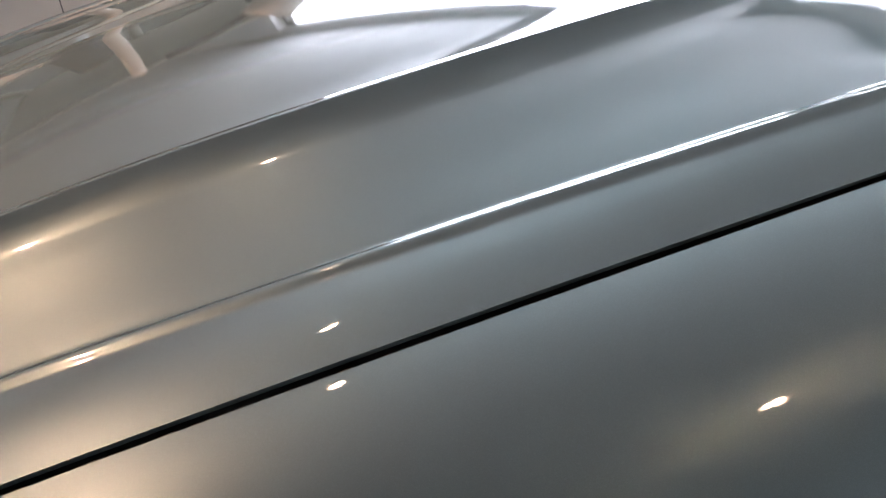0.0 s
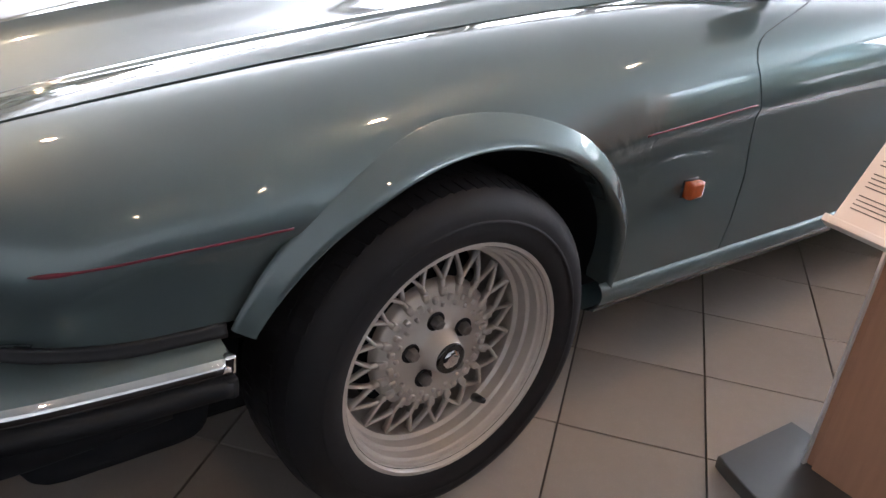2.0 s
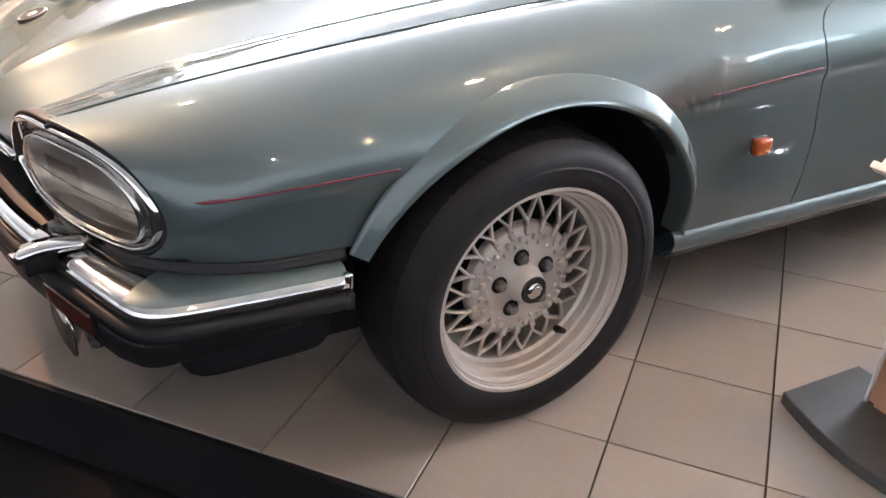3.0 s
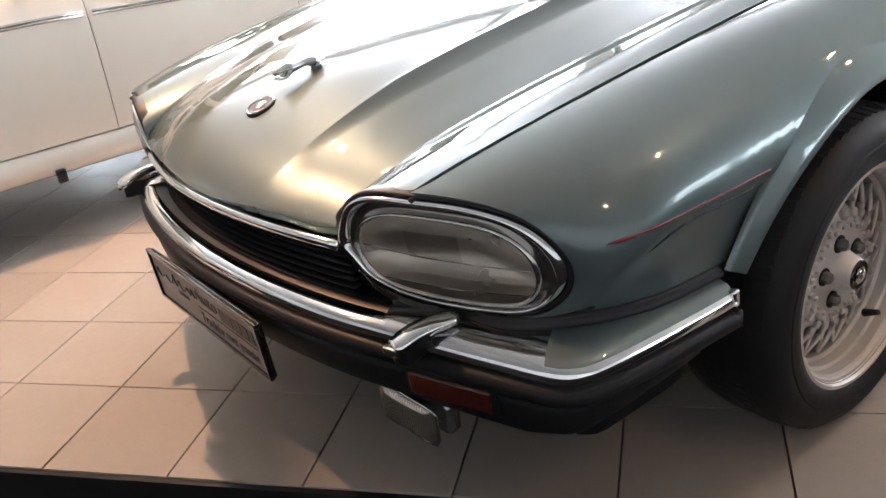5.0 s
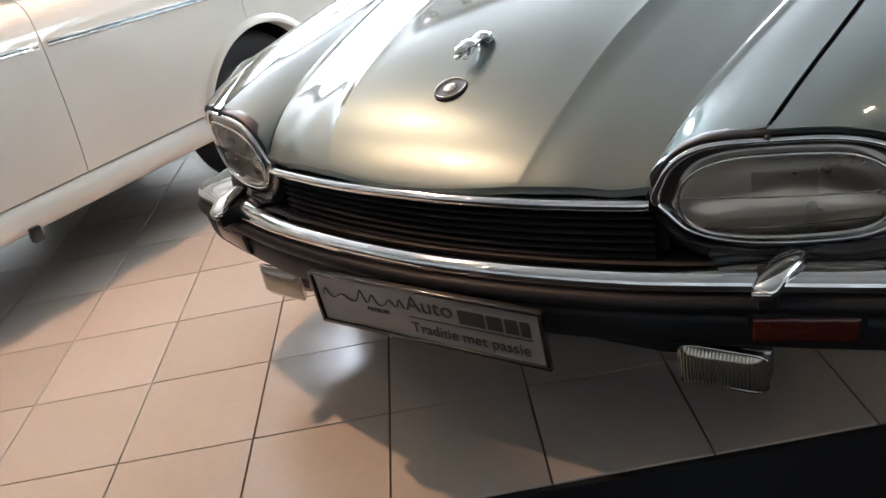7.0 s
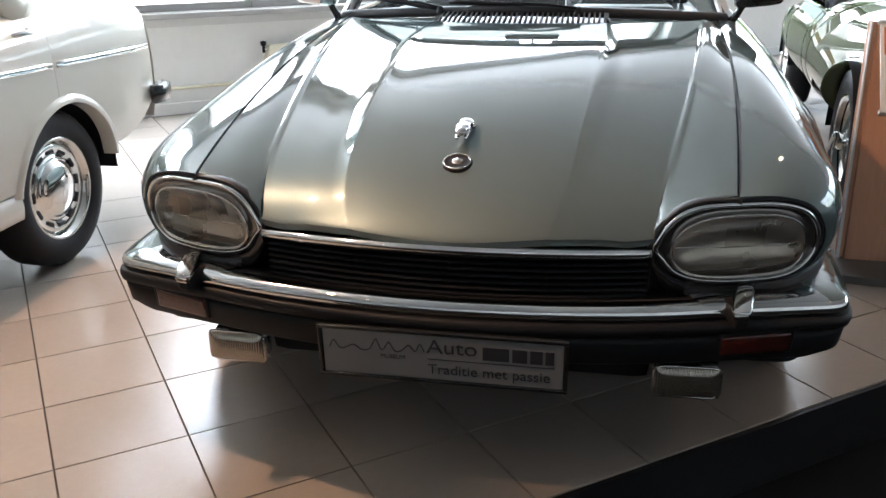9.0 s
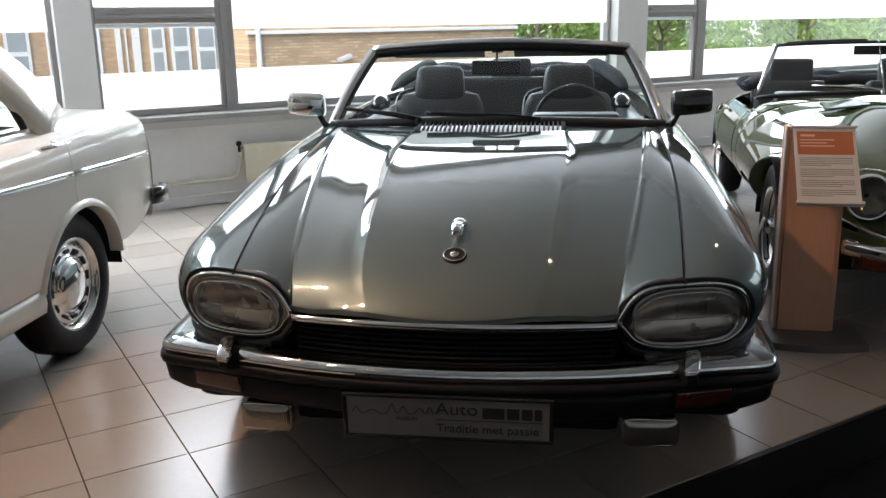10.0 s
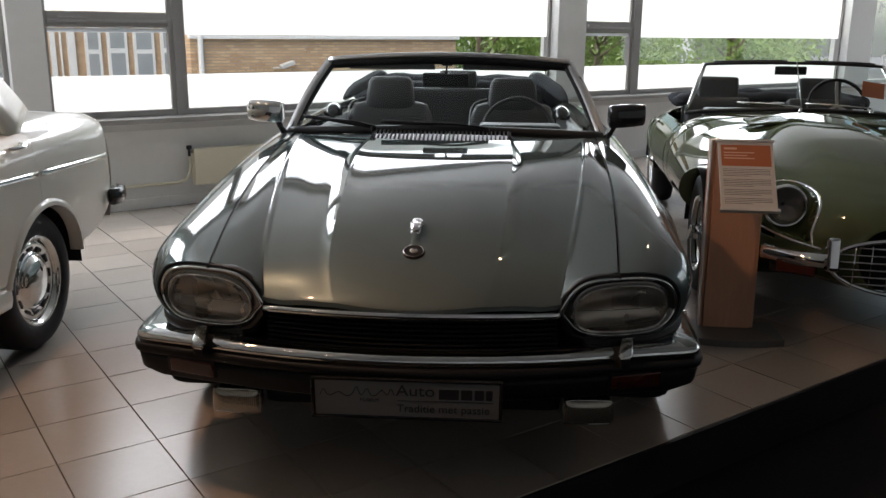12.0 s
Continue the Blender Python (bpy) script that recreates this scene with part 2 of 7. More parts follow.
# tone of the unseen closing walls; the room's dimness is put into it
DIM_WALL = material("dim_closing_wall", (0.45, 0.45, 0.44), 0.75, spread=0.06, stain=0.12, scale=18, bump=0.12)
PLASTER = material("white_plaster", (0.72, 0.72, 0.7), 0.75, spread=0.06, stain=0.12, scale=18, bump=0.12)
WALLPAINT = material("light_grey_wall", (0.74, 0.74, 0.72), 0.7, spread=0.08, stain=0.14, scale=20, bump=0.15)
FRAME = material("grey_window_frame", (0.3, 0.29, 0.28), 0.5, spread=0.12, stain=0.25, scale=30, bump=0.1)
LIGHT_FRAME = material("pale_frame", (0.6, 0.6, 0.58), 0.5, spread=0.1, stain=0.2, scale=30)
SILL = material("stone_sill", (0.34, 0.33, 0.32), 0.45, spread=0.2, stain=0.2, scale=60)
ENAMEL = material("cream_enamel", (0.68, 0.64, 0.5), 0.4, spread=0.06, stain=0.12, scale=15)
BEECH = material("beech_veneer", (0.5, 0.27, 0.17), 0.5, grain=(6, 6, 0.5), spread=0.25, stain=0.3, scale=16, bump=0.08)
STAND_GREY = material("grey_base_sheet", (0.11, 0.11, 0.105), 0.4, 0.3, spread=0.15, stain=0.2, scale=30)
PAPER = material("white_sheet", (0.62, 0.60, 0.57), 0.55, spread=0.03, stain=0.04, scale=20)
ORANGE = material("orange_print", (0.46, 0.145, 0.062), 0.5, spread=0.05, stain=0.05, scale=20)
INK = material("grey_ink", (0.1, 0.1, 0.1), 0.6)
PALE_INK = material("pale_ink", (0.75, 0.5, 0.38), 0.6)
PLATE = material("plate_silver", (0.21, 0.21, 0.21), 0.38, 0.3, spread=0.06, stain=0.1, scale=30)
PLATE_INK = material("plate_ink", (0.02, 0.022, 0.025), 0.4)
BRICK = brick_material()
WHITE_WOOD = material("white_joinery", (0.78, 0.78, 0.76), 0.5, spread=0.06, stain=0.1, scale=10)
RED_BRICK = material("red_brick", (0.4, 0.13, 0.08), 0.9, spread=0.3, stain=0.2, scale=40)
ROOF = material("roof_slate", (0.16, 0.15, 0.15), 0.8, spread=0.3, stain=0.2, scale=10)
ASPHALT = material("street", (0.09, 0.09, 0.09), 0.9, spread=0.4, stain=0.3, scale=6, bump=0.2)
BARK = material("bark", (0.13, 0.1, 0.07), 0.95, spread=0.5, stain=0.4, scale=20, bump=0.4)
LEAF = material("leaf", (0.17, 0.27, 0.05), 0.6, spread=0.7, stain=0.9, scale=2.2)
LETTER = material("white_letters", (0.85, 0.85, 0.85), 0.6)
BULB = material("halogen_bulb", (1.0, 0.7, 0.42), 0.4, emit=60)
SATIN = material("satin_steel", (0.5, 0.5, 0.5), 0.35, 0.9, spread=0.1, scale=40)

# ---- small builders ----


def spline(xs, ys):
    """A natural cubic through the given knots."""
    xs, ys = np.array(xs, float), np.array(ys, float)
    n, h = len(xs), np.diff(xs)
    a, r = np.eye(n), np.zeros(n)
    for i in range(1, n - 1):
        a[i, i - 1:i + 2] = h[i - 1], 2 * (h[i - 1] + h[i]), h[i]
        r[i] = 6 * ((ys[i + 1] - ys[i]) / h[i] - (ys[i] - ys[i - 1]) / h[i - 1])
    m = np.linalg.solve(a, r)

    def at(x):
        i = int(np.clip(np.searchsorted(xs, x) - 1, 0, n - 2))
        d, e = xs[i + 1] - x, x - xs[i]
        if x < xs[0] or x > xs[-1]:
            return float(np.interp(x, xs, ys))
        return float((m[i] * d ** 3 + m[i + 1] * e ** 3) / (6 * h[i]) + (ys[i] / h[i] - m[i] * h[i] / 6) * d + (ys[i + 1] / h[i] - m[i + 1] * h[i] / 6) * e)
    return at


def part(name, bm, mat, parent=None, label="", smooth=True):
    """Links a bmesh as one mesh object under a thing or a part."""
    me = bpy.data.meshes.new(name)
    bm.to_mesh(me)
    bm.free()
    me.materials.append(mat)
    if smooth:
        me.polygons.foreach_set("use_smooth", [True] * len(me.polygons))
    ob = new(name, me)
    ob.parent = parent
    return tagged(ob, label)


def thing(name, label, category, m=None, group="", kind=""):
    ob = new(name)
    ob.empty_display_size = 0.1
    if m is not None:
        ob.matrix_world = m
    return tagged(ob, label, category, group, kind)


def sharpen(ob, degrees=35):
    """Keeps creases sharp in a smooth-shaded mesh."""
    bm = bmesh.new()
    bm.from_mesh(ob.data)
    for e in bm.edges:
        if len(e.link_faces) < 2 or e.calc_face_angle(0) > radians(degrees):
            e.smooth = False
    bm.to_mesh(ob.data)
    bm.free()
    return ob


def grid(rows, close_u=False, close_v=False, flip=False):
    """A sheet of quads through rows of points."""
    bm = bmesh.new()
    vs = [[bm.verts.new(p) for p in r] for r in rows]
    n, k = len(rows), len(rows[0])
    for i in range(n if close_u else n - 1):
        for j in range(k if close_v else k - 1):
            q = [vs[i][j], vs[(i + 1) % n][j], vs[(i + 1) % n][(j + 1) % k], vs[i][(j + 1) % k]]
            if flip:
                q.reverse()
            try:
                bm.faces.new(q)
            except ValueError:
                pass
    return bm


def sheet(name, rows, mat, parent, thick=0.0, label="", flip=False, crease=0, close_v=False):
    ob = part(name, grid(rows, flip=flip, close_v=close_v), mat, parent, label)
    if crease or thick:
        sharpen(ob, crease or 180)
    if thick:
        s = ob.modifiers.new("thickness", "SOLIDIFY")
        s.thickness, s.offset = thick, -1
    return ob


def boxmesh(sx, sy, sz, bevel=0.004, at=(0, 0, 0), turn=None, segments=2, bm=None):
    """A bevelled block with its middle at the given place."""
    b = bmesh.new()
    bmesh.ops.create_cube(b, size=1)
    bmesh.ops.scale(b, vec=(sx, sy, sz), verts=b.verts)
    if bevel:
        bmesh.ops.bevel(b, geom=b.edges[:], offset=min(bevel, 0.45 * min(sx, sy, sz)), segments=segments, affect="EDGES", profile=0.7)
    m = Matrix.Translation(at) @ (turn or Matrix())
    bmesh.ops.transform(b, matrix=m, verts=b.verts)
    return b if bm is None else merge(bm, b)


def merge(bm, other):
    tmp = bpy.data.meshes.new("tmp")
    other.to_mesh(tmp)
    other.free()
    bm.from_mesh(tmp)
    bpy.data.meshes.remove(tmp)
    return bm


def sweep(points, profile, closed=False, up=(0, 0, 1), caps=True, scale=None):
    """A profile of (out, up) offsets carried along a path; out is to the right of the way, seen from up."""
    pts = [Vector(p) for p in points]
    n, rows = len(pts), []
    for i, p in enumerate(pts):
        a, b = (pts[i - 1], pts[(i + 1) % n]) if closed else (pts[max(i - 1, 0)], pts[min(i + 1, n - 1)])
        d = (b - a).normalized()
        out = d.cross(Vector(up))
        out = out.normalized() if out.length > 1e-6 else Vector((1, 0, 0))
        u = out.cross(d).normalized()
        k = scale[i] if scale else 1.0
        rows.append([p + out * (o * k) + u * (w * k) for o, w in profile])
    bm = grid(rows, close_u=closed, close_v=True)
    if caps and not closed:
        bm.verts.ensure_lookup_table()
        k = len(profile)
        for s in (0, n - 1):
            try:
                bm.faces.new([bm.verts[s * k + j] for j in range(k)])
            except ValueError:
                pass
        bmesh.ops.recalc_face_normals(bm, faces=bm.faces)
    return bm


def ring(r, n=8, squash=1.0):
    return [(r * math.cos(2 * math.pi * i / n), squash * r * math.sin(2 * math.pi * i / n)) for i in range(n)]


def lathe(profile, n=64, axis="X", at=(0, 0, 0)):
    """Revolves (along, radius) pairs round an axis."""
    rows = []
    for i in range(n):
        a = 2 * math.pi * i / n
        c, s = math.cos(a), math.sin(a)
        row = []
        for h, r in profile:
            p = (h, r * c, r * s) if axis == "X" else (r * c, h, r * s) if axis == "Y" else (r * c, r * s, h)
            row.append(Vector(p) + Vector(at))
        rows.append(row)
    bm = grid(rows, close_u=True)
    bmesh.ops.remove_doubles(bm, verts=bm.verts, dist=1e-5)
    bmesh.ops.recalc_face_normals(bm, faces=bm.faces)
    return bm


def curve_through(knots, n=40):
    """Points evenly along a smooth line through the knots."""
    k = np.array(knots, float)
    d = np.concatenate([[0], np.cumsum(np.linalg.norm(np.diff(k, axis=0), axis=1))])
    f = [spline(d, k[:, i]) for i in range(k.shape[1])]
    return [Vector([g(s) for g in f]) for s in np.linspace(0, d[-1], n)]


def lettering(text, size, mat, parent, m, name="lettering", mirrored=False):
    cu = bpy.data.curves.new(name, "FONT")
    cu.body, cu.size, cu.extrude, cu.align_x, cu.align_y = text, size, 0.0006, "LEFT", "BOTTOM"
    tmp = bpy.data.objects.new(name, cu)
    scene.collection.objects.link(tmp)
    bpy.context.view_layer.update()
    me = bpy.data.meshes.new_from_object(tmp.evaluated_get(bpy.context.evaluated_depsgraph_get()))
    bpy.data.objects.remove(tmp)
    me.materials.append(mat)
    ob = new(name, me)
    ob.parent = parent
    if mirrored:
        me.transform(Matrix.Diagonal((-1, 1, 1, 1)))
        me.flip_normals()
    ob.matrix_local = m
    return ob

# ---- the showroom ----
EDGE, WALL, TILE_WIDE, TILE_DEEP, TOP = -0.116, 4.86, 0.3215, 0.3275, 3.0
LEFT_END, RIGHT_END, BACK_END = -7.5, 13.2, -5.5


def slab(name, e1a, e1b, e2a, e2b, za, zb, mat, bevel=0.0, parent=None, kind="structure", label=""):
    bm = boxmesh(e1b - e1a, e2b - e2a, zb - za, bevel)
    ob = part(name, bm, mat, None, label, smooth=False)
    ob.matrix_world = room_pose((e1a + e1b) / 2, (e2a + e2b) / 2, (za + zb) / 2)
    if parent:
        ob.parent = parent
        ob.matrix_parent_inverse = parent.matrix_world.inverted()
    if kind:
        tagged(ob, kind=kind)
    return ob


floor = slab("floor", LEFT_END, RIGHT_END, EDGE + 0.004, WALL, -0.19, -0.010, GROUT, label="tiled display platform with dark joints")
slab("floor_lower", LEFT_END - 1, RIGHT_END + 1, BACK_END - 0.5, EDGE + 0.5, -0.3, -0.19, CARPET, label="black carpeted floor in front of the platform")
slab("trim", LEFT_END, RIGHT_END, EDGE - 0.012, EDGE + 0.003, -0.189, -0.004, BLACK, 0.003, label="black edge of the platform")
slab("ceiling", LEFT_END - 0.2, RIGHT_END + 0.2, BACK_END - 0.2, WALL + 0.3, TOP, TOP + 0.15, CEILING, label="white ceiling boards")
# back and left walls are added out of view, greyed to limit bounce
slab("wall_back", LEFT_END - 0.2, RIGHT_END + 0.2, BACK_END - 0.2, BACK_END, -0.19, TOP, DIM_WALL, label="unseen closing wall, greyed to dim the room")
slab("wall_left", LEFT_END - 0.2, LEFT_END, BACK_END, WALL + 0.25, -0.19, TOP, DIM_WALL, label="unseen closing wall, greyed to dim the room")
slab("wall_right", RIGHT_END, RIGHT_END + 0.2, BACK_END, WALL + 0.25, -0.19, 0.70, PLASTER, label="white wall under the end windows")
slab("wall_right_lintel", RIGHT_END, RIGHT_END + 0.2, BACK_END, WALL + 0.25, 2.88, TOP - 0.003, PLASTER, label="white wall above the end windows")
for a, b in ((BACK_END, -2.0), (0.9, 1.1), (4.1, WALL + 0.25)):
    slab("pillar", RIGHT_END, RIGHT_END + 0.2, a, b, 0.702, 2.878, PLASTER, 0.006, label="white pillar between the end windows")
slab("wall_window", LEFT_END, RIGHT_END, WALL, WALL + 0.22, -0.19, 0.66, WALLPAINT, label="grey-white wall under the windows")
slab("wall_lintel", LEFT_END, RIGHT_END, WALL, WALL + 0.22, 2.88, TOP - 0.003, WALLPAINT, label="white wall above the windows")
slab("window_sill", LEFT_END, RIGHT_END, WALL - 0.13, WALL + 0.1, 0.663, 0.70, SILL, 0.006, label="grey stone window sill")
slab("trim_lower", LEFT_END, RIGHT_END, WALL - 0.012, WALL - 0.001, 0.60, 0.66, LIGHT_FRAME, 0.003, label="pale trim under the sill")
slab("baseboard", LEFT_END, RIGHT_END, WALL - 0.016, WALL - 0.001, -0.008, 0.075, WALLPAINT, 0.004, label="low grey-white skirting")
for a, b in ((-0.19, 0.05), (4.87, 5.26), (10.14, 10.74), (-4.6, -4.3)):
    slab("pillar", a, b, WALL - 0.06, WALL + 0.2, 0.702, 2.878, PLASTER, 0.008, label="white plastered pillar between windows")


def window(a, b, transom, decals=()):
    """One glazed bay: frame, optional transom, panes and two frosted bands."""
    w = thing("window", "large showroom window with frosted bands on the glass", "window", room_pose((a + b) / 2, WALL + 0.08, 0.70), kind="structure")
    wide, high = b - a, 2.17

    def bar(name, x0, x1, z0, z1, mat=FRAME, deep=0.07, y=0.0):
        ob = part(name, boxmesh(x1 - x0, deep, z1 - z0, 0.006), mat, w, smooth=False)
        ob.matrix_local = Matrix.Translation(((x0 + x1) / 2, y, (z0 + z1) / 2))
        return ob
    h = wide / 2
    bar("window_frame", -h, h, 0.002, 0.05)
    bar("window_frame", -h, h, high - 0.05, high)
    bar("window_frame", -h, -h + 0.035, 0.052, high - 0.052)
    bar("window_frame", h - 0.035, h, 0.052, high - 0.052)
    pane_rows = [(0.05, high - 0.05)]
    if transom:
        bar("transom", -h + 0.037, h - 0.037, 0.665, 0.775)
        bar("transom_bead", -h + 0.04, h - 0.04, 0.70, 0.725, SILL, 0.02, -0.046)
        bar("casement_stay", -h + 0.12, -h + 0.3, 0.728, 0.742, FRAME, 0.02, -0.05)
        pane_rows = [(0.05, 0.665), (0.775, high - 0.05)]
    for z0, z1 in pane_rows:
        ob = bar("pane", -h + 0.03, h - 0.03, z0 - 0.005, z1 + 0.005, PANE, 0.006, 0.0)
        ob.visible_shadow = False
    bar("frosted_band", -h + 0.036, h - 0.036, 0.052, 0.315, FILM, 0.001, -0.006)
    bar("frosted_band", -h + 0.036, h - 0.036, 0.617 if not transom else 0.63, 0.66 if transom else 2.115, FILM, 0.001, -0.006)
    if transom:
        bar("frosted_band", -h + 0.036, h - 0.036, 0.78, 2.115, FILM, 0.001, -0.006)
    return w


window(-4.28, -0.19, False)
window(0.05, 0.985, True)
slab("post", 0.985, 1.045, WALL + 0.03, WALL + 0.13, 0.702, 2.878, FRAME, 0.006, label="dark grey window post")
window(1.045, 4.87, False)
window(5.26, 6.06, True)
slab("post", 6.06, 6.16, WALL + 0.03, WALL + 0.13, 0.702, 2.878, FRAME, 0.006, label="dark grey window post")
window(6.16, 10.14, False)
slab("pillar_slim", LEFT_END, -4.6, WALL, WALL + 0.2, 0.702, 2.878, PLASTER, label="white plastered wall beside the window")


def lettered_window():
    a, b = 10.74, 13.1
    w = thing("window", "clear shop window with white mirrored letters", "window", room_pose((a + b) / 2, WALL + 0.08, 0.70), kind="structure")
    h = (b - a) / 2
    for x0, x1, z0, z1 in ((-h, h, 0.002, 0.05), (-h, h, 2.12, 2.17), (-h, -h + 0.05, 0.052, 2.118), (h - 0.05, h, 0.052, 2.118)):
        ob = part("window_frame", boxmesh(x1 - x0, 0.07, z1 - z0, 0.006), LIGHT_FRAME, w, smooth=False)
        ob.matrix_local = Matrix.Translation(((x0 + x1) / 2, 0, (z0 + z1) / 2))
    pane = part("pane", boxmesh(2 * h - 0.08, 0.006, 2.08, 0), PANE, w, smooth=False)
    pane.matrix_local = Matrix.Translation((0, 0, 1.085))
    pane.visible_shadow = False
    up = pose(0, 0, 0, 90, 0, 0)
    for text, x, z, size, wide, flip in (("M", -0.91, 0.93, 0.215, 1.9, False), ("U", -0.26, 0.94, 0.215, 2.2, False), ("eden", 0.41, 0.20, 0.30, 1.85, True)):
        lettering(text, size, LETTER, w, Matrix.Translation((x, -0.008, z)) @ up @ Matrix.Diagonal((wide, 1, 1, 1)), "letters", flip)
    for k, pts in enumerate((((-0.75, 1.43), (-0.60, 1.33), (-0.45, 1.40), (-0.30, 1.31)), ((-0.25, 1.30), (-0.05, 1.25), (0.10, 1.33), (0.30, 1.28)))):
        line = curve_through([(x, -0.008, z) for x, z in pts], 20)
        part("window_stroke", sweep(line, [(-0.001, -0.03), (0.001, -0.03), (0.001, 0.03), (-0.001, 0.03)], up=(0, 0, 1)), LETTER, w, "white painted stroke")
    return w


lettered_window()
for a, b in ((-5.1, -2.2), (-2.0, 0.9), (1.1, 4.1)):
    w = thing("window", "large clear window at the end of the showroom", "window", room_pose(RIGHT_END + 0.1, (a + b) / 2, 0.70, 90), kind="structure")
    h = (b - a) / 2
    for x0, x1, z0, z1 in ((-h, h, 0.002, 0.05), (-h, h, 2.12, 2.17), (-h, -h + 0.05, 0.052, 2.118), (h - 0.05, h, 0.052, 2.118)):
        part("window_frame", boxmesh(x1 - x0, 0.07, z1 - z0, 0.006, ((x0 + x1) / 2, 0, (z0 + z1) / 2)), LIGHT_FRAME, w, smooth=False)
    pane = part("pane", boxmesh(2 * h - 0.08, 0.006, 2.08, 0, (0, 0, 1.085)), PANE, w, smooth=False)
    pane.visible_shadow = False


def radiator():
    r = thing("radiator", "cream enamelled panel radiator under the window", "radiator", room_pose(1.75, WALL - 0.09, 0.30))
    bm = boxmesh(1.42, 0.016, 0.28, 0.006, (0, -0.02, 0))
    part("front_panel", bm, ENAMEL, r)
    bm = boxmesh(1.42, 0.016, 0.28, 0.006, (0, 0.03, 0))
    part("back_panel", bm, ENAMEL, r)
    bm = bmesh.new()
    for i in range(36):
        boxmesh(0.004, 0.03, 0.24, 0, (-0.68 + i * 0.0389, 0.005, 0), bm=bm)
    part("fins", bm, ENAMEL, r)
    part("top_grille", boxmesh(1.40, 0.055, 0.006, 0.001, (0, 0.005, 0.143)), ENAMEL, r)
    part("bracket", boxmesh(0.05, 0.05, 0.1, 0.004, (-0.4, 0.062, 0)), ENAMEL, r)
    part("bracket", boxmesh(0.05, 0.05, 0.1, 0.004, (0.4, 0.062, 0)), ENAMEL, r)
    v = part("valve", lathe([(-0.03, 0.001), (-0.03, 0.011), (0.02, 0.011), (0.022, 0.02), (0.05, 0.022), (0.055, 0.001)], 20, "Z", (-0.735, 0.01, 0.12)), BLACK, r, "dark radiator valve")
    pipe = curve_through([(-1.9, 0.06, -0.12), (-1.2, 0.06, -0.12), (-0.86, 0.055, -0.12), (-0.77, 0.03, -0.1), (-0.735, 0.012, -0.03), (-0.735, 0.01, 0.09)], 40)
    part("pipe", sweep(pipe, ring(0.012, 10)), ENAMEL, r)
    part("connector", boxmesh(0.04, 0.02, 0.02, 0.004, (-0.715, 0.01, 0.12)), WORN_CHROME, r)
    return r


radiator()


def ceiling_spot(e1, e2):
    s = thing("ceiling_spot", "small round halogen spot under the white ceiling", "spotlight", room_pose(e1, e2, TOP - 0.001), group="ceiling spots")
    part("rose", lathe([(0, 0.001), (0, 0.05), (-0.015, 0.05), (-0.02, 0.02), (-0.02, 0.001)], 24, "Z"), SATIN, s)
    part("stem", lathe([(-0.02, 0.008), (-0.06, 0.008)], 10, "Z"), SATIN, s)
    part("shade", lathe([(-0.06, 0.01), (-0.065, 0.03), (-0.10, 0.05), (-0.13, 0.055), (-0.13, 0.051), (-0.10, 0.046), (-0.07, 0.02)], 28, "Z"), SATIN, s)
    part("bulb", lathe([(-0.10, 0.001), (-0.102, 0.028), (-0.11, 0.036), (-0.114, 0.02), (-0.116, 0.001)], 20, "Z"), BULB, s, "glowing warm halogen bulb")


for e1, e2, watts in SPOTS:
    ceiling_spot(e1, e2)

# ---- outside the windows ----
GROUND = -3.4
ground = part("ground", boxmesh(400, 400, 0.2, 0, (0, 0, GROUND - 0.1)), ASPHALT, None, "grey street outside", smooth=False)
tagged(ground, kind="structure")


def facade_window(parent, x, z, w, h, door=False):
    f = part("window", boxmesh(w, 0.12, h, 0.01, (x, -0.04, z)), WHITE_WOOD, parent, "white painted window frame", smooth=False)
    n = 2 if w > 0.9 else 1
    for i in range(n):
        pw = (w - 0.12 * (n + 1)) / n
        cx = x - w / 2 + 0.12 + pw / 2 + i * (pw + 0.12)
        for zz, hh in ((z + h * 0.28, h * 0.30), (z - h * 0.17, h * 0.46)):
            ob = part("pane", boxmesh(pw, 0.02, hh, 0, (cx, -0.10, zz)), BRIGHT_PANE, f, smooth=False)
    return f


# opaque panes; the brightness they mirror is put into a pale base colour
BRIGHT_PANE = material("bright_house_pane", (0.34, 0.37, 0.38), 0.10, spread=0.4, stain=0.6, scale=2)


def brick_house(e1, e2, wide, deep, high, turn, windows, mat=BRICK, label="long yellow-brown brick building with flat roof"):
    h = thing("brick_building", label, "building", room_pose(e1, e2, GROUND, turn))
    part("wall", boxmesh(wide, deep, high, 0, (0, deep / 2, high / 2)), mat, h, smooth=False)
    part("roof", boxmesh(wide + 0.4, deep + 0.4, 0.25, 0.02, (0, deep / 2, high + 0.125)), ROOF, h, smooth=False)
    for x, z, w, hh in windows:
        facade_window(h, x, z, w, hh)
    return h


# the near long brick wall and the houses beyond
b1 = brick_house(8.8, 17.0, 7.1, 1.0, 7.0, 0, [], label="long yellow-brown brick building")
part("outdoor_lamp", boxmesh(0.34, 0.16, 0.10, 0.02, (-1.35, -0.16, 3.97), pose(0, 0, 0, 0, -18, 0)), LIGHT_FRAME, b1, "small white wall lamp")
part("lamp_arm", boxmesh(0.14, 0.10, 0.04, 0.01, (-1.58, -0.09, 3.90)), LIGHT_FRAME, b1)
part("downpipe", lathe([(0, 0.06), (7.0, 0.06)], 12, "Z", (-3.35, -0.08, 0)), WHITE_WOOD, b1)
part("ledge", boxmesh(7.2, 0.12, 0.08, 0.01, (0, -0.05, 4.58)), WHITE_WOOD, b1)
